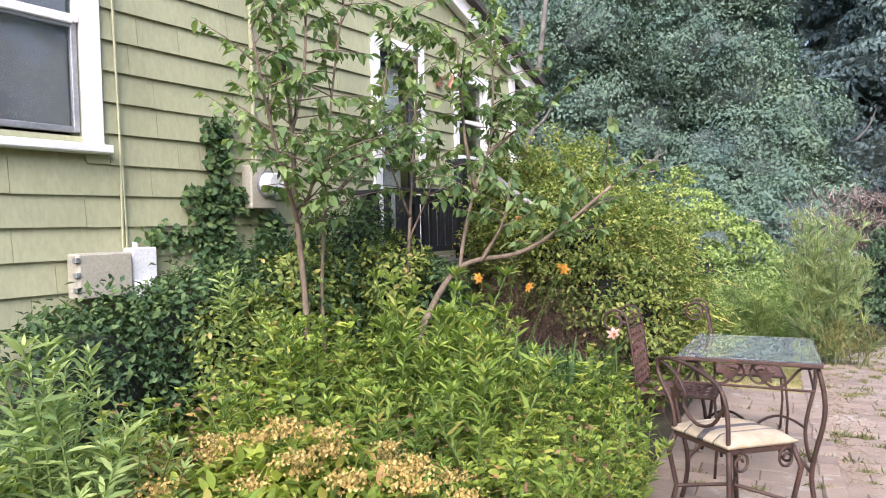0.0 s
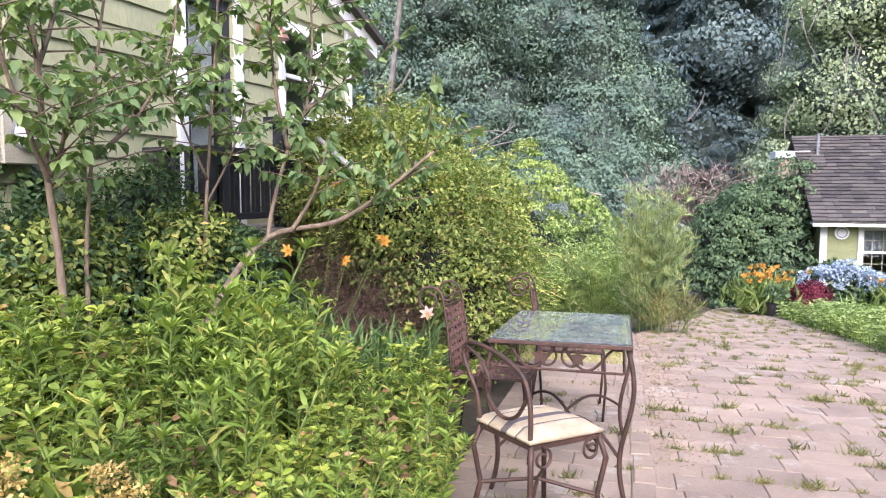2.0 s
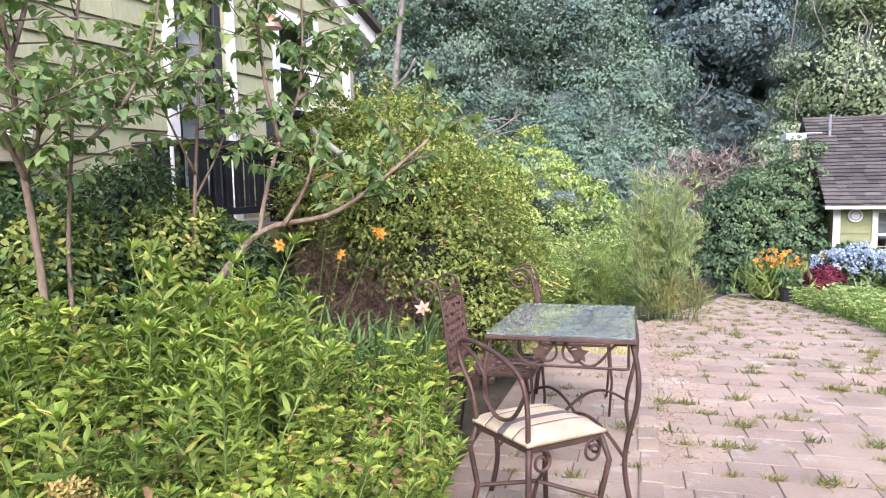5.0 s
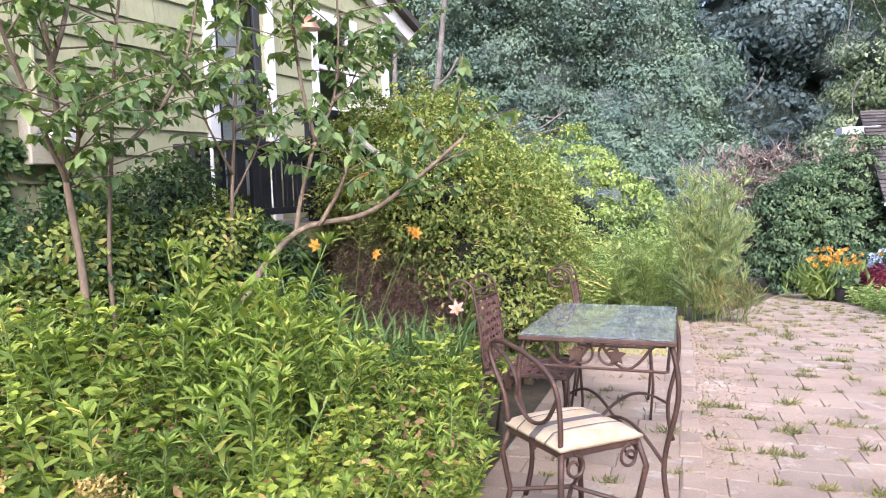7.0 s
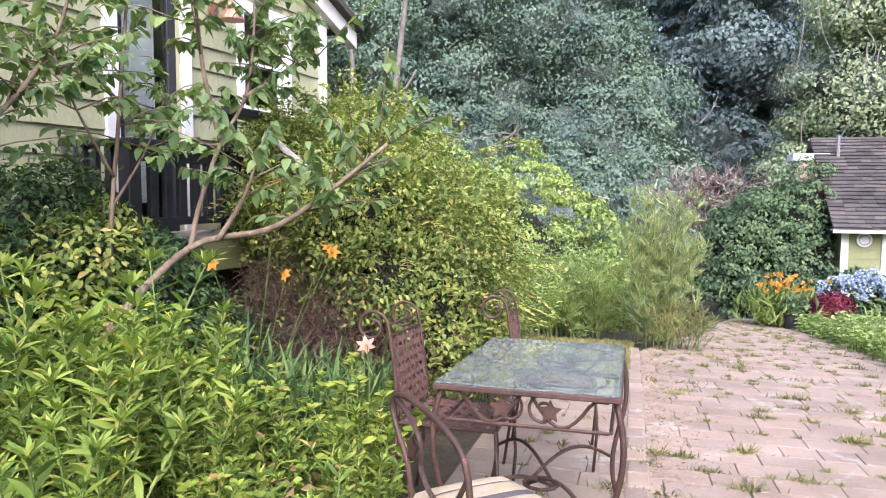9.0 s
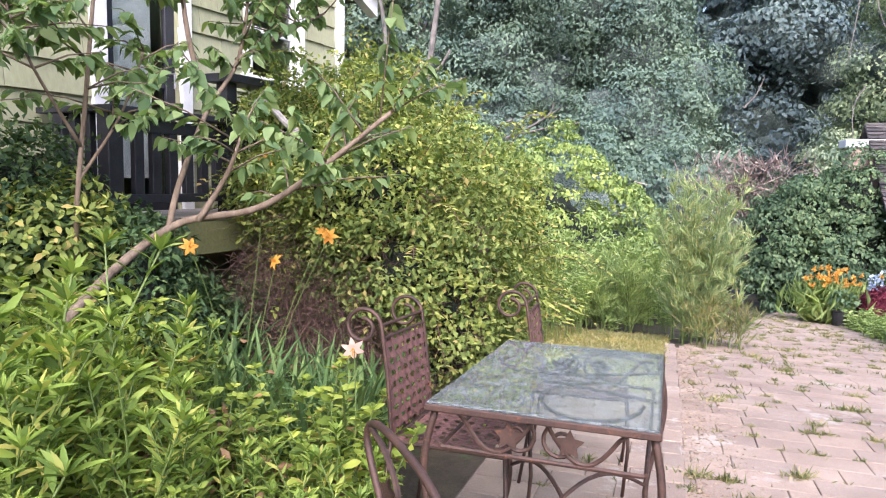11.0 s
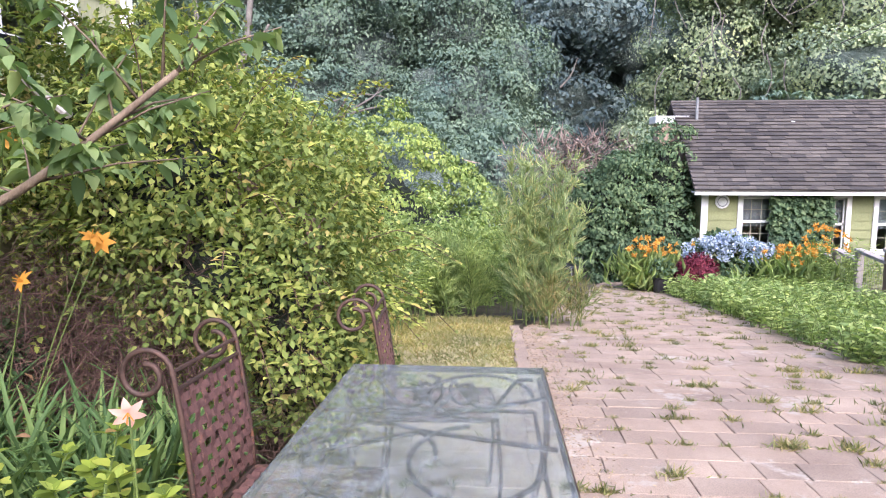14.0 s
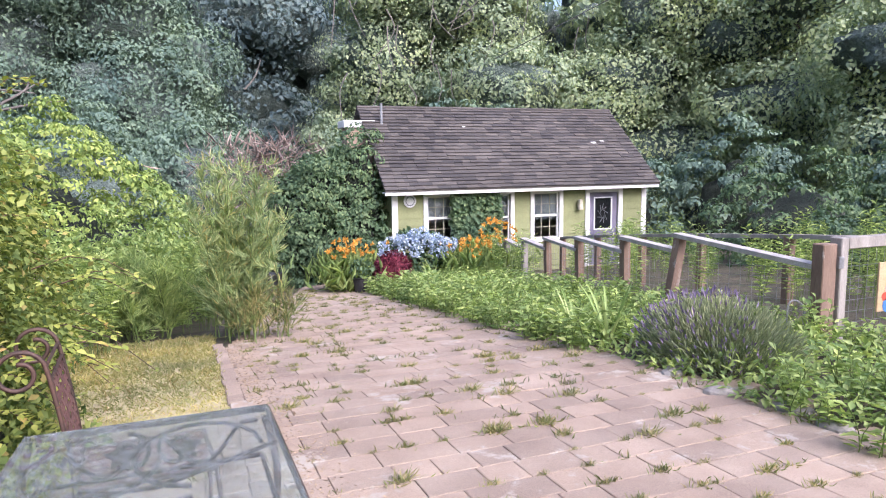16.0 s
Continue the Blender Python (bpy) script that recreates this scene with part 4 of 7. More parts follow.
def lattice_chair(m, label):
    """Woven strip seat and back, facing local +y, with back bars curling into spirals behind."""
    ch = thing("lattice_chair", m, label, "chair", "rusty chairs at the table")
    W, Dp, SH = 0.42, 0.42, 0.43
    for x in (-W / 2, W / 2):
        for y in (0.0, Dp):
            s = 1 if x > 0 else -1
            part("leg", Build().tube([(x, y, SH), (x + s * 0.01, y + (0.015 if y else -0.02), SH * 0.5), (x + s * 0.015, y + (0.0 if y else -0.05), 0)], 0.008, 7), M_IRON, ch, smooth=True)
        back = [(x, -0.0 - 0.05 * (t ** 1.5), SH + 0.40 * t) for t in [i / 8 for i in range(9)]]
        curl = [(x, -0.05 - 0.075 + py, SH + 0.40 + pz) for py, pz in spiral(0, 0, 0.075, 0.03, 1.25, 0.1, 26)]
        part("back_upright", Build().tube(back + curl[1:], 0.0075, 7), M_IRON, ch, smooth=True)
    fr = Build()
    for p, q in (((-W / 2, 0, SH), (W / 2, 0, SH)), ((-W / 2, Dp, SH), (W / 2, Dp, SH)), ((-W / 2, 0, SH), (-W / 2, Dp, SH)), ((W / 2, 0, SH), (W / 2, Dp, SH))):
        fr.tube([p, q], 0.008, 7)
    part("seat_frame", fr, M_IRON, ch)
    B = Build()
    for z, y in ((SH + 0.41, -0.055), (SH + 0.365, -0.045)):
        B.tube([(-W / 2, y, z), (W / 2, y, z)], 0.006, 6)
    part("back_bar", B, M_IRON, ch)
    n = 8
    for k in range(n):
        c = -W / 2 + W * (k + 0.5) / n
        part("seat_strip", Build().ribbon([(c, 0.005 + (Dp - 0.01) * i / 16, SH + 0.003 * (1 if (i + k) % 2 else -1)) for i in range(17)], (1, 0, 0), 0.026), M_LATTICE, ch)
        yy = Dp * (k + 0.5) / n
        part("seat_strip", Build().ribbon([(-W / 2 + W * i / 16, yy, SH + 0.003 * (-1 if (i + k) % 2 else 1)) for i in range(17)], (0, 1, 0), 0.026), M_LATTICE, ch)
    for k in range(7):
        c = -W / 2 + W * (k + 0.5) / 7
        part("back_strip", Build().ribbon([(c, -0.05 * (t ** 1.5) + 0.003 * (-1) ** (i + k), SH + 0.02 + 0.35 * t) for i, t in enumerate([j / 12 for j in range(13)])], (1, 0, 0), 0.026), M_LATTICE, ch)
    for k in range(8):
        t = (k + 0.6) / 8.4
        part("back_strip", Build().ribbon([(-W / 2 + W * i / 14, -0.05 * (t ** 1.5) - 0.003 * (-1) ** (i + k), SH + 0.02 + 0.35 * t) for i in range(15)], (0, -0.3, 1), 0.022), M_LATTICE, ch)
    return ch


ch2 = lattice_chair(patio(2.745, 4.647, -90), "rusty lattice chair with curled back beside the glass table")
ch3 = copy_thing(ch2, patio(3.08, 5.53, -86))
tagged(ch3, "rusty lattice chair at the far end of the table")

# low armchair with a striped cushion
arm = thing("cushioned_armchair", patio(3.30, 3.66, -45), "wrought iron armchair with a striped cream seat cushion", "chair", "rusty chairs at the table")
SW, SH = 0.33, 0.44
for x in (-SW / 2, SW / 2):
    for y in (-SW / 2, SW / 2):
        s, t = (1 if x > 0 else -1), (1 if y > 0 else -1)
        part("leg", Build().tube([(x, y, SH - 0.02), (x + s * 0.025, y + t * 0.02, 0.33), (x + s * 0.0, y + t * 0.0, 0.18), (x + s * 0.03, y + t * 0.03, 0)], 0.011, 8), M_IRON, arm, smooth=True)
fr = Build()
for x0, x1, y0, y1 in ((-SW / 2, SW / 2, -SW / 2 - 0.01, -SW / 2 + 0.012), (-SW / 2, SW / 2, SW / 2 - 0.012, SW / 2 + 0.01), (-SW / 2 - 0.01, -SW / 2 + 0.012, -SW / 2, SW / 2), (SW / 2 - 0.012, SW / 2 + 0.01, -SW / 2, SW / 2)):
    fr.cbox(x0, x1, y0, y1, SH - 0.035, SH - 0.012, 0.003)
part("seat_frame", fr, M_IRON, arm)


def pad(x0, x1, y0, y1, z, h, W, n=10):
    """Soft domed slab piece of a cushion, cut from one pillow shape of width W."""
    B = Build()
    def top(x, y):
        ex, ey = 1 - abs(2 * x / W) ** 4, 1 - abs(2 * y / W) ** 4
        return z + 0.012 + h * max(0, ex * ey) ** 0.45
    vs = [(x0 + (x1 - x0) * i / n, y0 + (y1 - y0) * j / n) for j in range(n + 1) for i in range(n + 1)]
    fs = [(j * (n + 1) + i, j * (n + 1) + i + 1, (j + 1) * (n + 1) + i + 1, (j + 1) * (n + 1) + i) for j in range(n) for i in range(n)]
    B.add([(x, y, top(x, y)) for x, y in vs], fs)
    B.add([(x, y, z) for x, y in vs], [f[::-1] for f in fs])
    rim = [i for i in range(n + 1)] + [j * (n + 1) + n for j in range(1, n + 1)] + [n * (n + 1) + i for i in range(n - 1, -1, -1)] + [j * (n + 1) for j in range(n - 1, 0, -1)]
    m = len(vs)
    B.f += [(rim[k] + m, rim[(k + 1) % len(rim)] + m, rim[(k + 1) % len(rim)], rim[k]) for k in range(len(rim))]
    return B


CW = 0.36
cush = thing("seat_cushion", patio(3.30, 3.66, -45) @ pose(0, 0, SH - 0.01, 0, 0, 90), "cream seat cushion with dark stripes on the armchair", "cushion")
cuts = [-0.18, -0.095, -0.087, -0.03, 0.008, 0.085, 0.093, 0.18]
for i, (a0, a1) in enumerate(zip(cuts, cuts[1:])):
    part("stripe" if i % 2 else "cushion_panel", pad(-0.18, 0.18, a0, a1, 0, 0.035, CW), M_STRIPE if i % 2 else M_CUSHION, cush, "dark grey woven stripe" if i % 2 else "", smooth=True)
# hoop of the back and arms
hoop = [(0.165, -0.168, SH - 0.02), (0.163, -0.17, 0.56), (0.135, -0.175, 0.655), (0.06, -0.18, 0.705), (-0.05, -0.185, 0.735), (-0.16, -0.19, 0.75), (-0.24, -0.19, 0.74), (-0.27, -0.19, 0.70), (-0.24, -0.185, 0.63), (-0.18, -0.18, 0.55), (-0.165, -0.168, SH - 0.02)]


def smooth_line(pts, k=5):
    out = []
    P = [Vector(p) for p in pts]
    for i in range(len(P) - 1):
        p0, p1, p2, p3 = P[max(i - 1, 0)], P[i], P[i + 1], P[min(i + 2, len(P) - 1)]
        for j in range(k):
            t = j / k
            out.append(0.5 * ((2 * p1) + (p2 - p0) * t + (2 * p0 - 5 * p1 + 4 * p2 - p3) * t * t + (3 * p1 - p0 - 3 * p2 + p3) * t ** 3))
    return out + [P[-1]]


part("arm_hoop", Build().tube(smooth_line(hoop), 0.0095, 8), M_IRON, arm, smooth=True)
B = Build().tube(smooth_line([(-0.24, -0.19, 0.73), (-0.15, -0.185, 0.69), (-0.09, -0.18, 0.62), (-0.10, -0.175, 0.55), (-0.02, -0.172, 0.49), (0.08, -0.172, 0.51), (0.15, -0.172, 0.6)]), 0.008, 6)
iron_leaf(B, (-0.15, -0.18, 0.6), 0.045, "y")
part("back_scroll", B, M_IRON, arm)
B = Build()
for s in (-1, 1):
    B.tube([(s * 0.12 + px, SW / 2 + 0.012, SH - 0.07 + pz) for px, pz in spiral(0, 0, 0.045, 0.015, 1.2 * s, 1.6, 18)], 0.006, 6)
    B.tube([(SW / 2 + 0.012, s * 0.12 + px, SH - 0.07 + pz) for px, pz in spiral(0, 0, 0.045, 0.015, 1.2 * s, 1.6, 18)], 0.006, 6)
part("corner_scroll", B, M_IRON, arm)
part("stretcher", Build().tube([(SW / 2, -SW / 2, 0.18), (0, 0, 0.22), (-SW / 2, SW / 2, 0.18)], 0.008, 6).tube([(-SW / 2, -SW / 2, 0.18), (0, 0, 0.22), (SW / 2, SW / 2, 0.18)], 0.008, 6), M_IRON, arm)

# ---- red car beside the path ----
car = thing("car", Matrix.Translation((5.27, 1.2, gnd(1.2))) @ pose(0, 0, 0, -3, 0, 0), "bright red parked car with silver wheels", "car")
prof = [(-2.05, 0.32), (-2.1, 0.6), (-2.0, 0.86), (-1.5, 0.93), (-0.9, 1.36), (0.3, 1.42), (0.95, 0.98), (1.75, 0.86), (2.0, 0.70), (2.07, 0.5), (2.03, 0.26)]
def arch(c, r=0.36):
    return [(c + r * math.cos(k * math.pi / 8), 0.30 + r * math.sin(k * math.pi / 8)) for k in range(9)]
outline = prof + [(1.75, 0.22)] + arch(1.30) + [(0.7, 0.2), (-0.7, 0.2)] + arch(-1.28) + [(-1.8, 0.22)]
B = Build()
rings = []
for x, k in ((-0.83, 0.94), (-0.87, 1.0), (0.87, 1.0), (0.83, 0.94)):
    rings.append([(x * (1 - 0.22 * max(0, (z - 0.95) / 0.45)), y * (0.97 if k < 1 else 1), 0.3 + (z - 0.3) * (0.99 if k < 1 else 1)) for y, z in outline])
n = len(outline)
B.add([p for r in rings for p in r], [(i * n + j, i * n + (j + 1) % n, (i + 1) * n + (j + 1) % n, (i + 1) * n + j) for i in range(3) for j in range(n)] + [tuple(range(n)), tuple(3 * n + j for j in range(n))[::-1]])
part("body", B, M_RED, car)
for s in (-1, 1):
    part("side_window", Build().add([(s * 0.80, -0.95, 0.98), (s * 0.80, 0.75, 0.98), (s * 0.70, 0.2, 1.34), (s * 0.70, -0.75, 1.30)], [(0, 1, 2, 3) if s > 0 else (3, 2, 1, 0)]), M_CARGLASS, car)
    part("headlight", Build().cbox(s * 0.70 - 0.12, s * 0.70 + 0.12, 1.85, 2.0, 0.62, 0.74, 0.03), M_ALLOY, car)
    for y in (1.30, -1.28):
        wh = part("wheel", Build().tube([(s * 0.66, y, 0.31), (s * 0.87, y, 0.31)], 0.20, 20), M_GREYMETAL, car)
        part("tyre", Build().tube([(s * 0.70 + s * 0.0, y + 0.25 * math.cos(k * 0.2618), 0.31 + 0.25 * math.sin(k * 0.2618)) for k in range(25)], 0.062, 8, flat=1.7), M_RUBBER, wh, smooth=True)
        B = Build()
        for k in range(5):
            a = k * 1.2566
            B.tube([(s * 0.875, y, 0.31), (s * 0.87, y + 0.19 * math.cos(a), 0.31 + 0.19 * math.sin(a))], 0.028, 6)
        part("rim", B.tube([(s * 0.86, y, 0.31), (s * 0.885, y, 0.31)], 0.05, 10), M_ALLOY, wh, "silver spoked rim")
        part("wheel_arch_liner", Build().tube([(s * 0.5, y, 0.31), (s * 0.64, y, 0.31)], 0.35, 20), M_RUBBER, car)

# ---- planting bed by the house ----


def stalk_plant(name, label, mat, h, stems, per, L, W, spread, seed, tip=0, simple=False, group="bed plants", upward=0.35, low=0.25):
    """Clump of upright stalks with leaves in pairs along them and a rosette at each tip."""
    r = np.random.default_rng(seed)
    ob = thing(name, Matrix.Identity(4), label, "plant", group)
    P, D, K = [], [], []
    rest_b = Build()
    for s in range(stems):
        a, lean = r.random() * 6.28, spread * (0.3 + r.random())
        hh = h * (0.75 + 0.4 * r.random())
        x0, y0 = 0.05 * r.normal(), 0.05 * r.normal()
        pts = [(x0 + math.cos(a) * lean * t * t, y0 + math.sin(a) * lean * t * t, hh * t) for t in (0, 0.35, 0.7, 1.0)]
        if tip:
            part("stalk", Build().tube(pts, 0.004, 4, 0.002), M_STEM, ob)
        else:
            rest_b.tube(pts, 0.004, 4, 0.002)
        for k in range(tip):
            b = k * 2.4 + r.random() * 0.4
            P.append(tuple(pts[-1]))
            D.append((math.cos(b), math.sin(b), 0.45 + 2.0 * (k / tip) * upward))
            K.append(1.05 - 0.5 * k / tip)
        for k in range(per):
            K.append(0.7 + 0.6 * r.random())
            t = low + (1 - low) * (k + r.random() * 0.5) / per
            b = k * 2.4 + r.random() * 0.7
            P.append((x0 + math.cos(a) * lean * t * t, y0 + math.sin(a) * lean * t * t, hh * t))
            D.append((math.cos(b), math.sin(b), upward * (0.3 + r.random()) + 0.7 * max(0, t - 0.8) * 5 * 0.5))
    P, D = np.array(P), np.array(D)
    n = len(P)
    ln = L * np.array(K)
    if not tip:
        tagged(part("stalks", rest_b, M_STEM, ob), kind="stuff")
    tagged(part("foliage", leaves("foliage", P, D, np.tile([0, 0, 1.0], (n, 1)) + 0.35 * r.normal(size=(n, 3)), ln, W * (ln / L), mat, 0.12, 0.22, simple), mat, ob), kind="stuff")
    return ob


def place_many(protos, spots, seed, sc=(0.8, 1.25)):
    r = random.Random(seed)
    for i, (x, y, z, *grow) in enumerate(spots):
        k = i % len(protos)
        s = r.uniform(*sc) * (grow[0] if grow else 1.0)
        m = Matrix.Translation((x, y, z)) @ pose(0, 0, 0, r.uniform(-6, 6), r.uniform(-6, 6), r.uniform(0, 360))
        if i < len(protos):
            protos[k].matrix_basis = m @ Matrix.Diagonal((s, s, s, 1))
        else:
            c = copy_thing(protos[k], m)
            c.scale = (s, s, s * r.uniform(0.9, 1.15))


def bed_edge(y):
    return 2.88 - 0.12 * max(0, y - 3.6) - 0.25 * max(0, y - 4.4) - (0.12 if y < 2.0 else 0.0)


def soil(x, y):
    return gnd(y) + 0.28 * max(0.0, min(1.0, (2.7 - x) / 1.5)) * max(0.15, min(1.0, (y - 2.2) / 1.3))


rb = random.Random(21)
spots_l, spots_o = [], []
y = 0.9
while y < 5.0:
    x = (0.75 if y > 3.4 else 1.15) + rb.random() * 0.15
    while x < bed_edge(y):
        px, py = x + rb.uniform(-0.06, 0.06), y + rb.uniform(-0.06, 0.06)
        if not (1.35 < px < 2.75 and 1.75 < py < 2.6) and not (px > 1.5 and py > 4.6):
            near = px > 1.9 or py > 4.2
            (spots_l if rb.random() < (0.52 if near else 0.3) else spots_o).append((px, py, soil(px, py), rb.uniform(0.64, 1.16) * (1.0 + 0.12 * max(0.0, min(1.0, (2.4 - px) / 1.2)) * max(0.0, min(1.0, (py - 2.4) / 1.0)))))
        x += 0.18
    y += 0.185
lance = [stalk_plant("phlox_plant", "leafy green phlox clump in the garden bed", L_PHLOX, 0.47, 6, 30, 0.06, 0.0135, 0.13, 100 + i, tip=13, upward=1.0) for i in range(4)]
oval = [stalk_plant("leafy_plant", "yellow-green oval-leaved plant in the garden bed", L_OVAL, 0.40, 9, 20, 0.042, 0.025, 0.17, 200 + i, tip=6, upward=0.3) for i in range(4)]
spots_l += [(1.62 + 0.15 * (i % 4) + rb.uniform(-0.04, 0.04), 3.5 + 0.14 * (i // 4) + rb.uniform(-0.04, 0.04), soil(1.8, 3.6), rb.uniform(1.2, 1.4)) for i in range(12)]
place_many(lance, spots_l, 31)
place_many(oval, spots_o, 32)
gold = [stalk_plant("goldenrod_plant", "tall bright green goldenrod spears in the bed", L_MEADOW, 0.66, 5, 60, 0.06, 0.013, 0.10, 250 + i, tip=8, group="bed goldenrod", upward=0.7) for i in range(2)]
place_many(gold, [(1.15 + 0.16 * (i % 4) + rb.uniform(-0.06, 0.06), 1.15 + 0.2 * (i // 4) + rb.uniform(-0.06, 0.06), soil(1.3, 1.6)) for i in range(20)] + [(0.9, 4.05, soil(0.9, 4.05)), (0.85, 3.35, soil(0.85, 3.35)), (1.2, 3.3, soil(1.2, 3.3))], 33)
# fallen leaves and dry stems between the plants
n = 3000
P = np.stack([rng.uniform(0.6, 2.9, n), rng.uniform(0.8, 6.2, n), np.zeros(n)], 1)
P = P[[p[0] < bed_edge(p[1]) for p in P]]
P[:, 2] = [soil(p[0], p[1]) + 0.05 + 0.3 * rng.random() for p in P]
tagged(part("dry_leaf_litter", leaves("dry_leaf_litter", P, rand_unit(len(P)), rand_unit(len(P)), 0.055, 0.03, M_LITTER, simple=True), M_LITTER), "browned dry leaves caught among the plants", "leaf litter", kind="stuff")
# low filler of leaves over the soil
n = 9000
P = np.stack([rng.uniform(0.1, 2.9, n), rng.uniform(0.2, 6.4, n), np.zeros(n)], 1)
P = P[[p[0] < bed_edge(p[1]) + 0.02 for p in P]]
P[:, 2] = [soil(p[0], p[1]) + 0.02 + 0.16 * rng.random() for p in P]
tagged(part("ground_cover", leaves("ground_cover", P, rand_unit(len(P)) + np.array([0, 0, 0.3]), np.tile([0, 0, 1.0], (len(P), 1)), 0.07, 0.04, L_OVAL, simple=True), L_OVAL), "low green leaves covering the bed soil", "ground cover", kind="stuff")

# flowering spirea with tan flat heads
sp = thing("spirea_shrub", Matrix.Translation((2.12, 2.2, soil(2.05, 2.2) + 0.03)), "spirea shrub with faded tan flower heads", "shrub")
n = 6500
P = np.stack([rng.normal(0, 0.50, n), rng.normal(0, 0.24, n), np.zeros(n)], 1)
P[:, 2] = 0.58 * np.exp(-(P[:, 0] / 0.75) ** 2 - (P[:, 1] / 0.5) ** 2) * (0.45 + 0.55 * rng.random(n))
part("leaf_canopy", leaves("leaf_canopy", P, rand_unit(n) + np.array([0, 0, 0.4]), np.tile([0, 0, 1.0], (n, 1)), 0.07, 0.03, L_OVAL), L_OVAL, sp)
for k in range(56):
    cx, cy = rng.normal(0, 0.52), rng.normal(0, 0.21)
    cz = 0.58 * math.exp(-(cx / 1.1) ** 2 - (cy / 0.6) ** 2) + rng.uniform(-0.05, 0.05)
    m_ = 130
    q = np.stack([rng.normal(0, 0.03, m_), rng.normal(0, 0.03, m_), np.abs(rng.normal(0, 0.011, m_))], 1) + [cx, cy, cz]
    part("flower_head", leaves("flower_head", q, rand_unit(m_) + np.array([0, 0, 0.8]), rand_unit(m_), 0.014, 0.011, L_TAN, simple=True), L_TAN, sp)

# ivy and dark shrubs against the wall
def wallp(u, x=0.0, z=0.0):
    return HW @ Vector((x, u, z))


blobs = []
for u, x, z, rx, ry, rz in ((-0.2, 0.35, 0.55, 0.3, 0.5, 0.42), (0.55, 0.35, 0.7, 0.3, 0.5, 0.5), (1.2, 0.4, 0.75, 0.35, 0.5, 0.55), (1.7, 0.5, 0.8, 0.35, 0.4, 0.5), (1.8, 0.42, 1.2, 0.28, 0.3, 0.3), (2.05, 0.85, 0.8, 0.28, 0.3, 0.36), (2.3, 0.85, 0.5, 0.3, 0.5, 0.25), (3.0, 0.9, 0.4, 0.25, 0.5, 0.2)):
    p = wallp(u, x, z)
    blobs.append((p.x, p.y, z, rx, ry, rz))
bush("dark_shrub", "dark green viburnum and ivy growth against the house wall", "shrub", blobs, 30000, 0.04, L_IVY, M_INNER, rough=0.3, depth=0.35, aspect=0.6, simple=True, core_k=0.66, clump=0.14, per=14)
blobs = []
for u, x, z, rx, ry, rz in ((1.1, 0.62, 0.95, 0.28, 0.4, 0.35), (0.55, 0.65, 0.75, 0.25, 0.35, 0.3), (1.75, 0.8, 1.0, 0.3, 0.35, 0.32)):
    p = wallp(u, x, z)
    blobs.append((p.x, p.y, z, rx, ry, rz))
bush("mixed_shrub", "yellow-green leafy shrub beside the dark ivy", "shrub", blobs, 7000, 0.04, L_VINE, None, rough=0.25, depth=0.5, aspect=0.55, simple=False)
Ps = []
for u0, u1, z0, z1, k in ((0.72, 1.0, 1.0, 1.55, 420), (0.82, 0.98, 1.5, 2.05, 260), (0.80, 1.02, 1.98, 2.12, 90), (0.66, 1.12, 1.5, 1.68, 260), (1.22, 1.42, 0.9, 1.5, 420), (0.35, 0.85, 1.33, 1.42, 140), (-0.3, 0.6, 0.55, 1.0, 500)):
    for _ in range(k):
        u, z = rng.uniform(u0, u1), rng.uniform(z0, z1)
        Ps.append(wallp(u + 0.03 * rng.normal(), 0.03 + 0.05 * rng.random(), z + 0.02 * rng.normal()))
Ps = np.array(Ps)
n = len(Ps)
tagged(part("ivy", leaves("ivy", Ps, rand_unit(n) * 0.8 + np.array([0.35, 0, -0.5]), np.tile([1.0, -0.1, 0.5], (n, 1)) + 0.4 * rand_unit(n), 0.05, 0.042, L_IVY), L_IVY), "dark ivy climbing the shingled wall", "ivy", kind="stuff")


def sapling(name, label, limbs, leafy, size, mat, bark, r0, seed, heart=True, per=9, twig=0.32):
    """Tree from limb lines; twigs with paired leaves sprout along the upper limbs."""
    r = np.random.default_rng(seed)
    base = Vector(limbs[0][0])
    ob = thing(name, Matrix.Translation(base), label, "tree")
    B, P, D = Build(), [], []
    for i, limb in enumerate(limbs):
        line = smooth_line([Vector(p) - base for p in limb], 5)
        ra = r0 * (1.0 if i == 0 else 0.62)
        part("limb" if i else "trunk", Build().tube(line, ra, 8, ra * 0.4), bark, ob, smooth=True)
        k0 = int(len(line) * leafy[i])
        for j in range(k0, len(line)):
            for _ in range(1 + (r.random() < 0.75)):
                d = Vector(r.normal(size=3))
                d.z = abs(d.z) * 0.6 + 0.15
                d = d.normalized() * twig * (0.5 + 0.8 * r.random())
                a = line[j]
                tw = [a, a + d * 0.5 + Vector((0, 0, 0.02)), a + d]
                B.tube(tw, 0.005, 4, 0.002)
                for q in range(per):
                    t = 0.25 + 0.75 * q / (per - 1)
                    P.append(a + d * t)
                    s = Vector(r.normal(size=3)) * 0.7 + d.normalized() * 0.5
                    D.append((s.x, s.y, s.z * 0.5 - 0.6))
    P, D = np.array(P), np.array(D)
    n = len(P)
    ln = size * (0.6 + 0.7 * r.random(n))
    tagged(part("twigs", B, bark, ob, smooth=True), kind="stuff")
    part("crown", leaves("crown", P, D, np.tile([0, 0, 1.0], (n, 1)) + 0.4 * r.normal(size=(n, 3)), ln, ln * (0.54 if heart else 0.4), mat, 0.13, 0.2, heart=heart), mat, ob)
    return ob


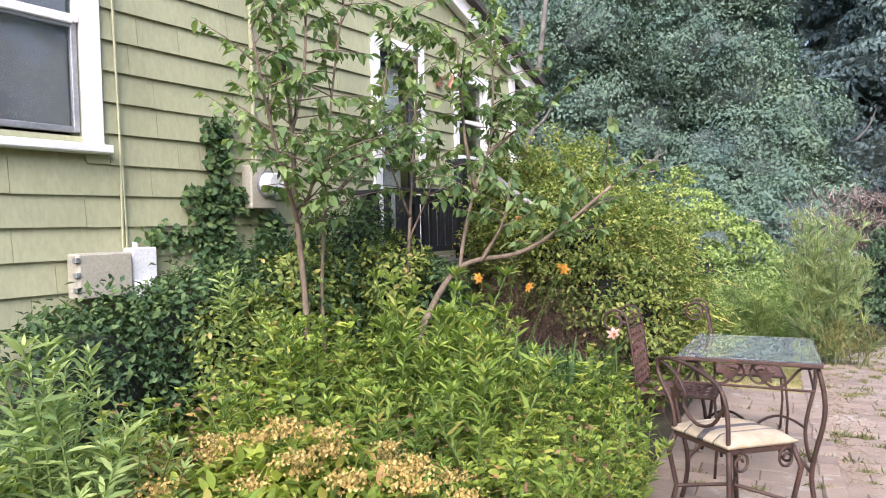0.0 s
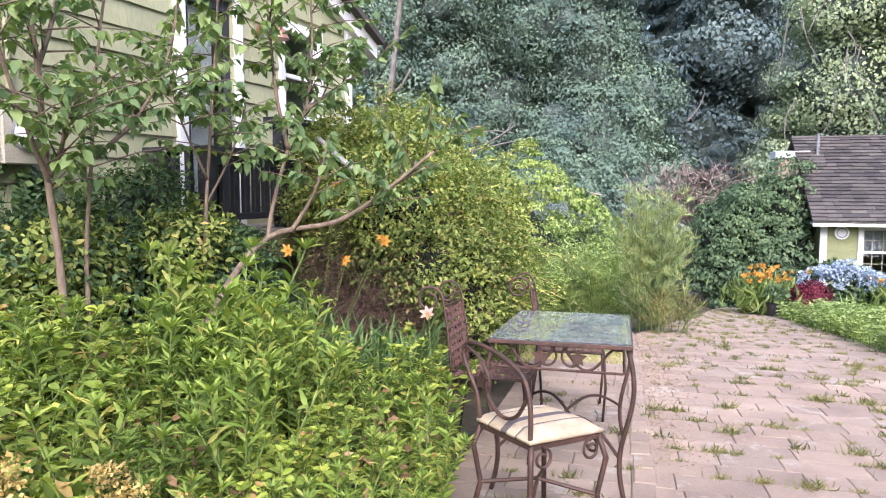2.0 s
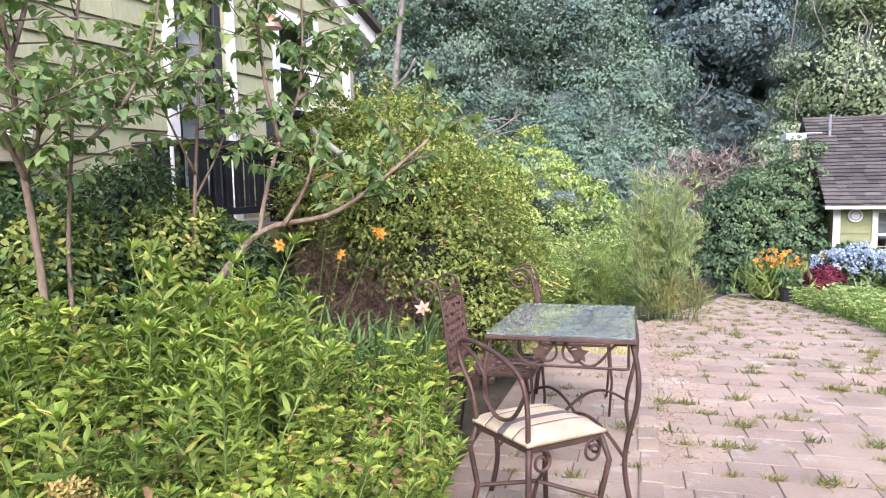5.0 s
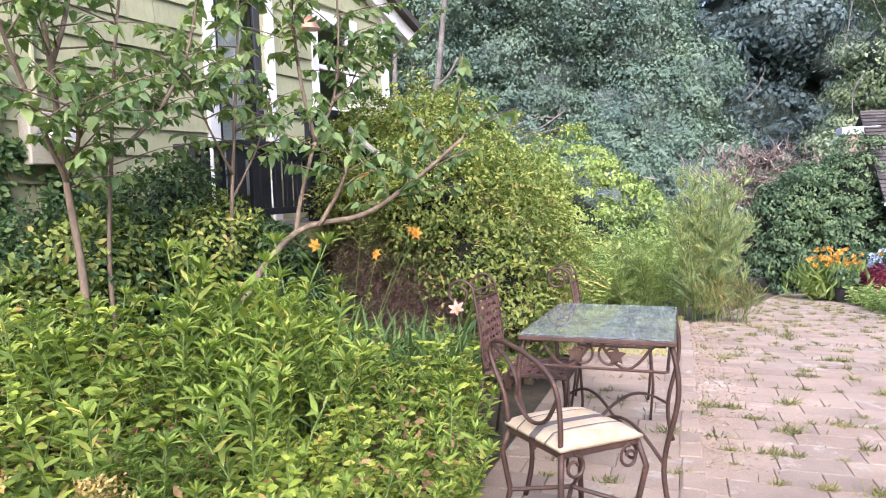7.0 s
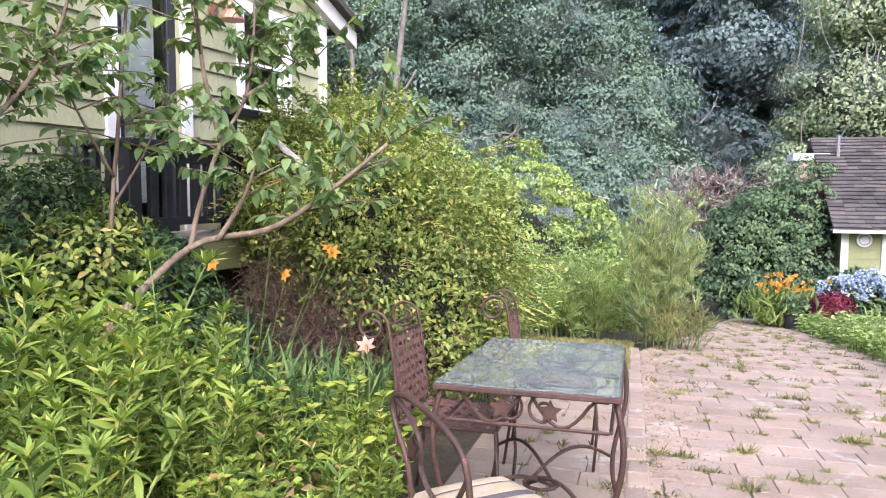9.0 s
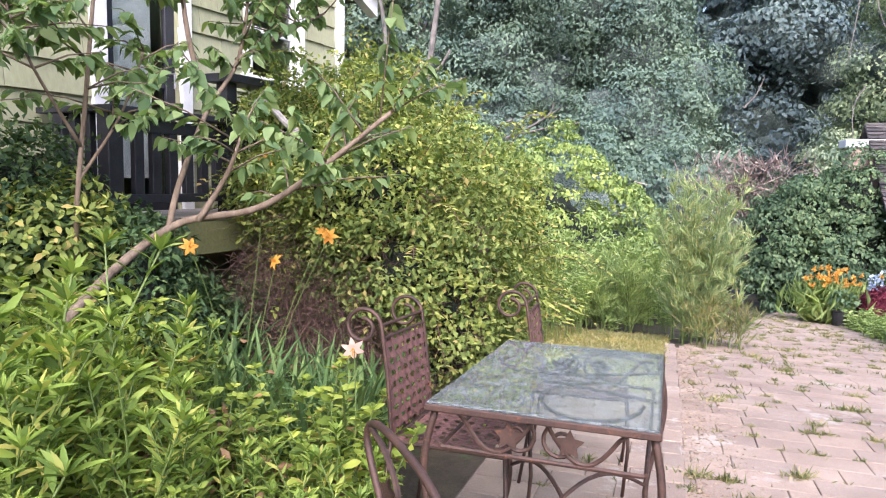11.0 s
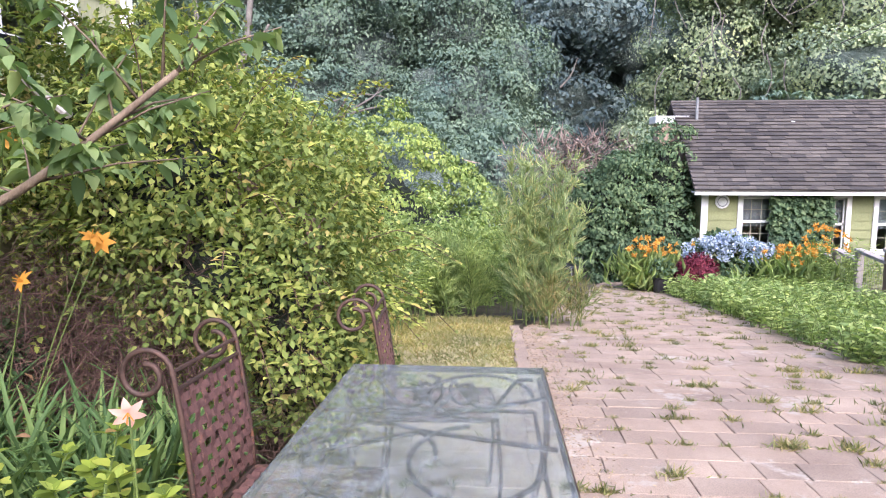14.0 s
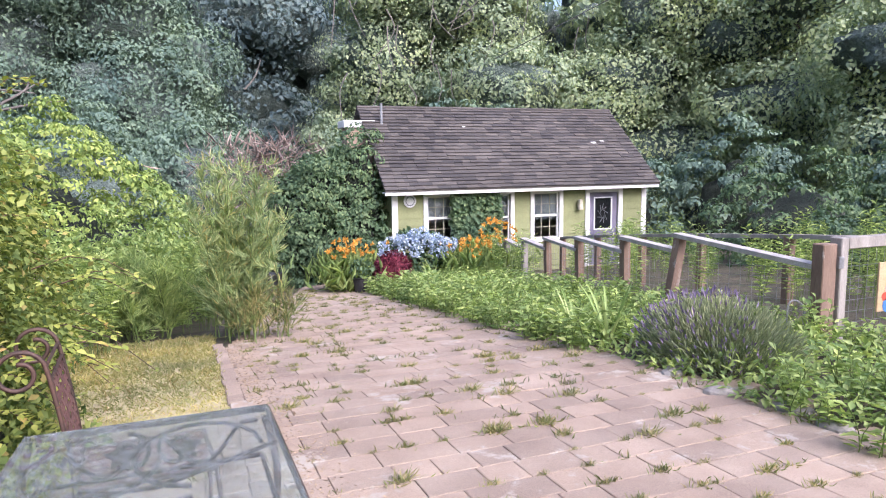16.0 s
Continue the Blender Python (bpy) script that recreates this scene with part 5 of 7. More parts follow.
G37 = soil(1.0, 3.7)
sapling("lilac_tree", "multi-stemmed lilac with thin bare lower trunks", [
    [(1.02, 3.70, G37), (1.0, 3.70, 0.95), (1.0, 3.64, 1.5), (1.02, 3.58, 2.1), (1.0, 3.42, 2.8)],
    [(1.04, 3.86, G37), (1.0, 3.86, 0.95), (1.0, 3.92, 1.5), (1.0, 4.02, 2.2), (1.0, 4.2, 2.9)],
    [(1.0, 3.66, 1.4), (1.05, 3.4, 1.9), (1.1, 3.2, 2.4)],
    [(1.0, 3.95, 1.55), (1.08, 4.2, 1.8), (1.1, 4.45, 2.2), (1.1, 4.6, 2.8)],
    [(1.0, 3.6, 1.9), (1.0, 3.75, 2.3), (1.0, 3.8, 2.9)],
    [(1.0, 3.66, 1.45), (1.12, 3.62, 1.6), (1.25, 3.5, 1.75)],
], [0.45, 0.45, 0.3, 0.2, 0.2, 0.3], 0.072, L_LILAC, M_BARK, 0.022, 11, per=16, twig=0.42)
sapling("lilac_sapling", "slender lilac sapling in front of the deck", [
    [(1.2, 4.55, soil(1.2, 4.5)), (1.2, 4.58, 1.1), (1.2, 4.66, 1.7), (1.22, 4.72, 2.3), (1.2, 4.8, 2.75)],
    [(1.2, 4.6, 1.3), (1.25, 4.8, 1.6), (1.3, 4.9, 1.9)],
    [(1.2, 4.62, 1.45), (1.2, 4.4, 1.75), (1.2, 4.3, 1.95)],
], [0.5, 0.4, 0.5], 0.076, L_LILAC, M_BARK, 0.014, 12, per=18, twig=0.36)
sapling("leaning_lilac", "leaning lilac with a forked pale trunk", [
    [(1.52, 3.75, soil(1.5, 3.75)), (1.5, 4.21, 0.76), (1.47, 4.84, 1.09), (1.9, 4.88, 1.19), (2.18, 4.9, 1.35), (2.5, 5.0, 1.62)],
    [(1.47, 4.84, 1.09), (1.47, 4.92, 1.3), (1.47, 5.13, 1.65), (1.48, 5.38, 1.95), (1.5, 5.45, 2.4), (1.5, 5.42, 2.85)],
    [(1.47, 5.13, 1.65), (1.45, 5.02, 2.0), (1.45, 4.95, 2.4), (1.45, 4.9, 2.7)],
    [(1.48, 5.36, 1.93), (1.6, 5.6, 2.1), (1.75, 5.8, 2.25)],
    [(1.62, 4.86, 1.13), (1.75, 4.9, 1.35), (1.8, 4.95, 1.55)],
], [0.66, 0.55, 0.4, 0.3, 0.5], 0.076, L_LILAC, M_BARK, 0.025, 13, per=19, twig=0.40)

# vine-covered bush at the end of the deck
vb = [(1.75, 6.5, 1.15, 0.62, 0.8, 0.78), (2.2, 6.5, 0.85, 0.6, 0.9, 0.72), (2.25, 7.1, 0.6, 0.46, 0.8, 0.75), (1.3, 7.3, 1.15, 0.7, 0.8, 0.75), (1.95, 5.85, 1.22, 0.55, 0.35, 0.4), (1.35, 6.3, 1.45, 0.45, 0.5, 0.5), (2.5, 6.1, 0.35, 0.4, 0.4, 0.5), (2.5, 5.9, 0.7, 0.3, 0.3, 0.42), (2.32, 5.68, 0.85, 0.3, 0.22, 0.3)]
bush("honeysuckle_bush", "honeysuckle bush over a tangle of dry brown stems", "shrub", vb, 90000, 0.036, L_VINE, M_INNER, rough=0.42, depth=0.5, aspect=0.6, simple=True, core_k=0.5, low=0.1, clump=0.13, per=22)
bush("yellow_shrub", "yellow-green shrub with browning leaves", "shrub", [(2.05, 7.3, 0.55, 0.32, 0.6, 0.55), (2.38, 6.8, 0.35, 0.3, 0.45, 0.5), (1.9, 8.0, 0.3, 0.36, 0.5, 0.5)], 18000, 0.036, L_YELLOWSHRUB, None, rough=0.38, depth=0.45, aspect=0.5, simple=True, clump=0.14, per=20)
# arching shoots standing out of the bush
shoots = thing("honeysuckle_shoots", Matrix.Translation((1.9, 6.4, 1.2)), "arching leafy shoots standing out of the honeysuckle", "shrub")
B, SP, SD = Build(), [], []
P0, N0 = blob_points([(b_[0] - 1.9, b_[1] - 6.4, b_[2] - 1.2, *b_[3:]) for b_ in vb], 190, 0.3, 0.05)
for p, nn in zip(P0, N0):
    if p[2] < -0.7 or nn[1] > 0.6:
        continue
    ln = rng.uniform(0.18, 0.5)
    q = [Vector(p + nn * ln * t + np.array([0, 0, ln * (0.5 * t - 0.75 * t * t)])) for t in (0, 0.33, 0.66, 1.0)]
    B.tube(q, 0.003, 4, 0.0015)
    line = smooth_line(q, 4)
    for k_, v_ in enumerate(line[2:]):
        for sgn in (-1, 1):
            SP.append(v_)
            SD.append((nn[1] * sgn + nn[0] * 0.5, -nn[0] * sgn + nn[1] * 0.5, 0.1))
SP, SD = np.array(SP), np.array(SD)
tagged(part("stems", B, M_TWIG, shoots), kind="stuff")
part("foliage", leaves("foliage", SP, SD + 0.3 * rand_unit(len(SP)), np.tile([0, 0, 1.0], (len(SP), 1)) + 0.3 * rand_unit(len(SP)), 0.05 * (0.6 + 0.7 * rng.random(len(SP))), 0.024, L_YELLOWSHRUB), L_YELLOWSHRUB, shoots)
n = 12000
P = np.stack([np.clip(rng.normal(1.88, 0.34, n), 1.25, 2.7), 5.38 + 0.45 * rng.random(n), rng.random(n)], 1)
P[:, 2] *= 0.86 + 0.1 * np.sin(P[:, 0] * 9) + 0.09 * np.sin(P[:, 0] * 23 + 1) + 0.16 * rng.normal(size=n)
P[:, 1] += 0.28 * np.maximum(0, P[:, 0] - 2.1)
D = rand_unit(n) * 1.0 + np.array([0.15, -0.1, -0.4])
tagged(part("dry_twigs", leaves("dry_twigs", P, D, rand_unit(n), 0.05 + 0.15 * rng.random(n), 0.0032, M_TWIG, 0.1, 0.25, False), M_TWIG), "tangle of dry reddish brown stems below the bush", "twigs", kind="stuff")

# strap-leaved day lilies under the deck, with orange blooms
def strap_clump(name, label, mat, n, L, W, seed, group, droop=0.45):
    r = np.random.default_rng(seed)
    ob = thing(name, Matrix.Identity(4), label, "plant", group)
    B = Build()
    for _ in range(n):
        a, ln = r.random() * 6.28, L * (0.6 + 0.6 * r.random())
        out = 0.25 + 0.5 * r.random()
        c, s = math.cos(a), math.sin(a)
        pts = []
        for t in (0, 0.3, 0.6, 0.85, 1.0):
            pts.append((c * (0.02 + ln * out * t), s * (0.02 + ln * out * t), ln * (t - droop * 1.35 * t * t * out * 1.6)))
        vs = []
        for i, p in enumerate(pts):
            w = W * (1, 1, 0.85, 0.5, 0.05)[i] / 2
            vs += [(p[0] - s * w, p[1] + c * w, p[2]), (p[0], p[1], p[2] - w * 0.5), (p[0] + s * w, p[1] - c * w, p[2])]
        B.add(vs, [f for i in range(4) for f in ((i * 3, i * 3 + 1, i * 3 + 4, i * 3 + 3), (i * 3 + 1, i * 3 + 2, i * 3 + 5, i * 3 + 4))])
    part("strap_leaves", B, mat, ob)
    return ob


protos = [strap_clump("daylily_clump", "arching green daylily leaves under the deck", L_LILYLEAF, 28, 0.55, 0.019, 300 + i, "day lilies") for i in range(2)]
place_many(protos, [(1.25 + 0.2 * i + rb.uniform(-0.05, 0.05), 5.15 + rb.uniform(-0.2, 0.25), soil(1.5, 5.2)) for i in range(7)] + [(1.5 + 0.22 * i, 5.0 + rb.uniform(-0.1, 0.1), soil(1.5, 5.0)) for i in range(5)] + [(1.6 + 0.13 * (i % 7) + rb.uniform(-0.05, 0.05), 4.72 + 0.2 * (i // 7) + rb.uniform(-0.06, 0.06), soil(1.8, 4.8)) for i in range(14)], 41)


def lily(name, m, label, mat, size=0.06):
    ob = thing(name, m, label, "flower", "lily blooms")
    for k in range(6):
        a = k * 1.047
        d = np.array([[math.cos(a), math.sin(a), 0.55]])
        part("petal", leaves("petal", np.zeros((1, 3)), d, np.array([[-math.cos(a), -math.sin(a), 1.0]]), size, size * 0.62, mat, 0.12, 0.6), mat, ob)
    for k in range(4):
        part("stamen", Build().tube([(0, 0, 0), (0.012 * math.cos(k * 1.6), 0.012 * math.sin(k * 1.6), size * 0.8)], 0.0015, 4), L_ORANGE, ob)
    return ob


def stem_to(p, q, name="flower_stalk"):
    p, q = Vector(p), Vector(q)
    return tagged(part(name, Build().tube(smooth_line([p, p.lerp(q, 0.5) + Vector((0.03, -0.02, 0.08)), q], 5), 0.003, 5, 0.002), M_STEM), "thin green stalk bearing an orange lily", "stalk", "lily stalks")


for (x, y, z), rx, rz in (((1.806, 5.135, 1.413), 50, 20), ((1.635, 4.773, 1.02), 75, 60), ((1.913, 5.033, 0.94), 60, -30), ((2.12, 5.1, 1.08), 40, 80), ((2.13, 5.15, 1.06), 70, 10)):
    lily("lily_bloom", pose(x, y, z, rx, 0, rz), "orange day lily bloom on a thin stalk", L_ORANGE, 0.04)
    stem_to((1.5 + 0.3 * (x - 1.5), 5.2, soil(1.5, 5.2)), (x, y, z))
pk = lily("lily_bloom", pose(2.64, 4.36, 0.757, 105, 20, 35), "pale pink lily bloom beside the chair", L_PINK, 0.038)
tagged(pk, group="pink lily")
stem_to((2.6, 4.4, soil(2.6, 4.4)), (2.657, 4.335, 0.757))

# ---- dry lawn, fennel and meadow plants past the table ----
B = Build().add([p for i in range(12) for p in ((1.9, 7.2 + 0.38 * i, gnd(7.2 + 0.38 * i) - 0.012), (3.68, 7.2 + 0.38 * i, gnd(7.2 + 0.38 * i) - 0.012))], [(2 * i, 2 * i + 1, 2 * i + 3, 2 * i + 2) for i in range(11)])
tagged(part("lawn", B, M_STRAW), "dry straw-coloured thatch of the lawn", "lawn", kind="structure")
n = 26000
P = np.stack([rng.uniform(2.0, 3.70, n), rng.uniform(7.25, 11.3, n), np.zeros(n)], 1)
P[:, 2] = [gnd(p[1]) - 0.02 for p in P]
ln = 0.025 + 0.06 * rng.random(n) * np.clip((P[:, 1] - 7.0) / 2.0, 0.3, 1.0)
tagged(part("dry_lawn", leaves("dry_lawn", P, rand_unit(n) * 0.9 + np.array([0, 0, 0.55]), np.tile([0, 0, 1.0], (n, 1)) + 0.5 * rand_unit(n), ln, 0.006, L_DRYGRASS, 0.1, 0.3, True), L_DRYGRASS), "patch of dry yellowing lawn", "grass", kind="stuff")


def feathery(name, label, x, y, h, r0, n, mat, seed, stems=24):
    """Upright feathery plant: many stems fanned out, with thread leaves."""
    r = np.random.default_rng(seed)
    ob = thing(name, Matrix.Translation((x, y, gnd(y))), label, "plant")
    B, P, D = Build(), [], []
    for s in range(stems):
        a, sp, hh = r.random() * 6.28, r0 * (0.2 + 0.8 * r.random()), h * (0.55 + 0.45 * r.random())
        bx, by = 0.16 * r.normal(), 0.16 * r.normal()
        line = [(bx + math.cos(a) * sp * t ** 1.4, by + math.sin(a) * sp * t ** 1.4, hh * t) for t in (0, 0.25, 0.5, 0.75, 1.0)]
        B.tube(line, 0.007, 5, 0.003)
        nodes = 15
        per = n // stems // nodes
        for q in range(nodes):
            t = 0.08 + 0.9 * (q + r.random()) / nodes
            o = np.array([bx + math.cos(a) * sp * t ** 1.4, by + math.sin(a) * sp * t ** 1.4, hh * t])
            w = r.normal(size=3) * [1, 1, 0.3] + [0, 0, 0.7]
            w = w / np.linalg.norm(w) * (0.26 - 0.14 * t)
            f = r.random((per, 1))
            P.append(o + w * f)
            D.append(w / np.linalg.norm(w) + r.normal(size=(per, 3)) * 0.4 + [0, 0, 0.5])
        for _ in range(2):
            c = np.array(line[-1]) + np.array([0.06 * r.normal(), 0.06 * r.normal(), 0.03])
            u = r.normal(size=(14, 3)) * [0.03, 0.03, 0.006]
            P.append(c + u)
            D.append(r.normal(size=(14, 3)) + [0, 0, 1.0])
    P, D = np.concatenate(P), np.concatenate(D)
    k = len(P)
    tagged(part("stalks", B, M_STEM, ob), kind="stuff")
    part("foliage", leaves("foliage", P, D, r.normal(size=(k, 3)), 0.07 + 0.11 * r.random(k), 0.0095, mat, 0.2, 0.1, True), mat, ob)
    return ob


feathery("fennel", "tall feathery fennel at the paving edge", 4.0, 10.95, 2.0, 0.56, 11000, L_FENNEL, 51, 30)
feathery("grass_clump", "tall grassy weeds beside the fennel", 3.0, 11.6, 0.95, 0.45, 5500, L_MEADOW, 52, 20)
feathery("grass_clump", "tall grassy weeds behind the lawn", 2.3, 12.4, 0.95, 0.45, 4500, L_MEADOW, 53, 18)
feathery("browning_fennel", "yellow-brown dying stalks at the fennel foot", 4.2, 10.6, 0.5, 0.2, 800, L_WEED, 54, 10)
mead = [stalk_plant("goldenrod_plant", "tall bright green goldenrod stand behind the lawn", L_MEADOW, 0.95, 5, 26, 0.10, 0.022, 0.2, 400 + i, group="meadow plants", simple=True) for i in range(3)]
sp_m = []
for _ in range(260):
    x, y = rb.uniform(1.2, 4.0), rb.uniform(8.2, 14.0)
    if y > 11.5 or x < 2.35 + 0.13 * (y - 8.3):
        sp_m.append((x, y, gnd(y)))
sp_m += [(rb.uniform(8.9, 13.5), yy, gnd(yy)) for yy in [rb.uniform(7.6, 16.2) for _ in range(90)]]
place_many(mead, sp_m[:298], 43, (0.6, 1.1))
bush("rose_bush", "pale rose bush with small pink blooms", "shrub", [(1.95, 8.6, 0.25, 0.45, 0.6, 0.7), (1.4, 9.6, 0.3, 0.6, 0.8, 0.8)], 7000, 0.055, L_MEADOW, M_INNER, rough=0.3, aspect=0.5, core_k=0.62, clump=0.16, per=20)
rr2 = random.Random(77)
for _ in range(9):
    bx, by, bz = 2.52 + rr2.uniform(-0.12, 0.1), 8.3 + rr2.uniform(-0.25, 0.2), 0.52 + rr2.uniform(-0.12, 0.12)
    q = np.array([[0.012 * rr2.gauss(0, 1), 0.012 * rr2.gauss(0, 1), 0.012 * rr2.gauss(0, 1)] for _ in range(14)])
    fl = thing("rose_bloom", Matrix.Translation((bx, by, bz)), "small pale pink rose bloom among the leaves", "flower", "rose blooms")
    part("petals", leaves("petals", q, q * 30 + rand_unit(14) * 0.5, rand_unit(14), 0.035, 0.03, L_ROSE), L_ROSE, fl)
bush("tall_weeds", "mixed tall green weeds behind the garden", "shrub", [(0.5, 12.5, -0.1, 1.6, 1.6, 1.1), (2.4, 13.8, -0.4, 1.2, 1.0, 1.0), (3.4, 14.2, -0.6, 0.8, 0.9, 0.9)], 16000, 0.09, L_MEADOW, None, rough=0.3, depth=0.6, aspect=0.4, clump=0.25, per=30)

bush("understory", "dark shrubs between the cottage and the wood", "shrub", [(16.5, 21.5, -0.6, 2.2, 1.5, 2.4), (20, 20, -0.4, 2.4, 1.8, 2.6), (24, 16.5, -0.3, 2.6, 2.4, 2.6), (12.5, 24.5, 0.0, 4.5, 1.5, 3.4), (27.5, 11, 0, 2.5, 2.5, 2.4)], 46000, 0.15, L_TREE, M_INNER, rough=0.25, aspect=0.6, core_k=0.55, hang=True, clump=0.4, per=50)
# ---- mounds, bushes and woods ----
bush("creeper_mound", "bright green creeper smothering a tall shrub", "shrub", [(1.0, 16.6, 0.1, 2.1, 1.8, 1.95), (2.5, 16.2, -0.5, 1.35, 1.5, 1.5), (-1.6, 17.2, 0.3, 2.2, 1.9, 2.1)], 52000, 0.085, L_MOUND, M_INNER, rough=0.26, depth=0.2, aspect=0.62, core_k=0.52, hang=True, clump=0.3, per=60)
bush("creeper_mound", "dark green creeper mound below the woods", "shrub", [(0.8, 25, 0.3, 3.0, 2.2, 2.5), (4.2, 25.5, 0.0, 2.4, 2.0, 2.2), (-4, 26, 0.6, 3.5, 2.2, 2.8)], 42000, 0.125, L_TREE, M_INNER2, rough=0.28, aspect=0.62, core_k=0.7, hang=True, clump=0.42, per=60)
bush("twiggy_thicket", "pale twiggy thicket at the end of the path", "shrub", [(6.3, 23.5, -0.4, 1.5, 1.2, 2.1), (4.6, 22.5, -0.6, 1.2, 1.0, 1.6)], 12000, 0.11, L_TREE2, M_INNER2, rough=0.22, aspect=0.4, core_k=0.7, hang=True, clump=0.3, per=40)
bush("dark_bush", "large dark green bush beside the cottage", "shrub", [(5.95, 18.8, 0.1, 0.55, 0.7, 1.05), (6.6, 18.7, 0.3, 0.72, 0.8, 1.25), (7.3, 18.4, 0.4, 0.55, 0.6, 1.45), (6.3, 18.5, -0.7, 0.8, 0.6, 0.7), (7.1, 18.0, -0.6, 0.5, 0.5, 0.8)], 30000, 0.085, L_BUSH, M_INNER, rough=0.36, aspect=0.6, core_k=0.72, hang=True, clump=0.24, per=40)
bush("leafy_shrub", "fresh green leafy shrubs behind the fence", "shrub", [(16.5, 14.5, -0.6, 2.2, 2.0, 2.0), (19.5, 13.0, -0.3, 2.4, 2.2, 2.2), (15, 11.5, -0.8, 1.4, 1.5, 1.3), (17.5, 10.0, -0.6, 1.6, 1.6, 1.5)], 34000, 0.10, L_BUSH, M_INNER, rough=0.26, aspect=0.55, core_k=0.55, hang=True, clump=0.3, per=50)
n = 1500
P = np.stack([rng.normal(5.7, 0.8, n), 21.9 + 0.5 * rng.random(n), rng.uniform(-0.8, 1.9, n)], 1)
tagged(part("pale_twigs", leaves("pale_twigs", P, rand_unit(n) * 0.8 + np.array([0, -0.2, 0.5]), rand_unit(n), 0.3 + 0.4 * rng.random(n), 0.014, M_DRYSTEM, 0.1, 0.15, True), M_DRYSTEM), "pale pinkish dead twigs over the thicket", "twigs", kind="stuff")


def wood_tree(label, x, y, h, r, n, mat, seed, ivy=False, core=True, size=0.22):
    rr = random.Random(seed)
    z = gnd(y)
    ob = thing("tree", Matrix.Translation((x, y, z)), label, "tree", "trees of the wood")
    line = [(0, 0, 0), (rr.uniform(-0.3, 0.3), 0, h * 0.3), (rr.uniform(-0.7, 0.7), rr.uniform(-0.4, 0.4), h * 0.6), (rr.uniform(-1, 1), 0, h * 0.95)]
    B = Build().tube(smooth_line(line, 4), 0.32, 8, 0.08)
    blobs = []
    lo = 0.02 if ivy else 0.28
    k = 9
    for i in range(k):
        t = lo + (0.95 - lo) * i / (k - 1)
        w = r * ((1.0 - 0.35 * t) if ivy else (0.5 + 0.55 * math.sin(math.pi * min(1, (t - lo) / (1 - lo) * 0.85 + 0.1))))
        ox, oy = rr.uniform(-0.45, 0.45) * r, rr.uniform(-0.4, 0.4) * r
        blobs.append((ox, oy, h * t, w * rr.uniform(0.6, 0.9), w * rr.uniform(0.6, 0.9), h / k * rr.uniform(0.8, 1.25)))
        if not ivy:
            B.tube(smooth_line([(line[1][0], 0, h * t * 0.7), (ox * 0.6, oy * 0.6, h * t * 0.9), (ox * 1.3, oy * 1.3, h * t)], 3), 0.10, 6, 0.03)
    part("trunk", B, M_FARBARK, ob, smooth=True)
    P, N = clump_points(blobs, n, 0.24 * r, 0.34, 0.25, 60)
    D = N * 0.15 + rand_unit(len(P)) * 0.6 + np.array([0, 0, -0.4])
    D = D - N * (D * N).sum(1, keepdims=True) * 0.85
    L = size * (0.6 + 0.8 * rng.random(len(P)))
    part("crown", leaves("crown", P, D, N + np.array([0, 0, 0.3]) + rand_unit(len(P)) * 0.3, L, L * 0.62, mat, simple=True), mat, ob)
    if core:
        part("inner_growth", core_mesh("inner_growth", blobs, M_INNER2, 0.82, 0.3), M_INNER2, ob)
    return ob


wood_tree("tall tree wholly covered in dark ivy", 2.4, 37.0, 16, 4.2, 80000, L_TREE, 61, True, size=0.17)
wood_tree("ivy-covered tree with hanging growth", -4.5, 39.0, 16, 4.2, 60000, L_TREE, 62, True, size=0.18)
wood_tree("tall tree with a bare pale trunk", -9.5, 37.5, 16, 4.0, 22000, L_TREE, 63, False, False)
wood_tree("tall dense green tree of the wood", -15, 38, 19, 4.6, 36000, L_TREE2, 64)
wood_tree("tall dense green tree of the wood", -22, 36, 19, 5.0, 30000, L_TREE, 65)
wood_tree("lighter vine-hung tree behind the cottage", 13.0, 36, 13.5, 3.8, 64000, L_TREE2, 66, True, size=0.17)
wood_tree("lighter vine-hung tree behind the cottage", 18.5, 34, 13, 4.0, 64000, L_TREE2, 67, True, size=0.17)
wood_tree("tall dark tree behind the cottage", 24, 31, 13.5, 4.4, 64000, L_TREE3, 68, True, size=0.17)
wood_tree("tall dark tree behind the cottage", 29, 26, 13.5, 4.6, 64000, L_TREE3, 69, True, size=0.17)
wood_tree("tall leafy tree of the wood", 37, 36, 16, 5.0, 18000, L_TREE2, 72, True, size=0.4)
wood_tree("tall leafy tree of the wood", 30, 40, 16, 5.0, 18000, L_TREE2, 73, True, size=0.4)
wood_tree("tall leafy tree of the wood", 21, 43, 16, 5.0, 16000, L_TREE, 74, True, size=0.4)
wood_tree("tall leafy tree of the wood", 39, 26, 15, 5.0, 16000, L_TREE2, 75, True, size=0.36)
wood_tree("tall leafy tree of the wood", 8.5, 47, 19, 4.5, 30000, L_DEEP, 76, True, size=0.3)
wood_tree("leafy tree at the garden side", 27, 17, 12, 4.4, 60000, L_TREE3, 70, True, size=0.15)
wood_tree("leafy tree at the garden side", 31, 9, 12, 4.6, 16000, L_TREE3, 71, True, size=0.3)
deep = []
rr = random.Random(5)
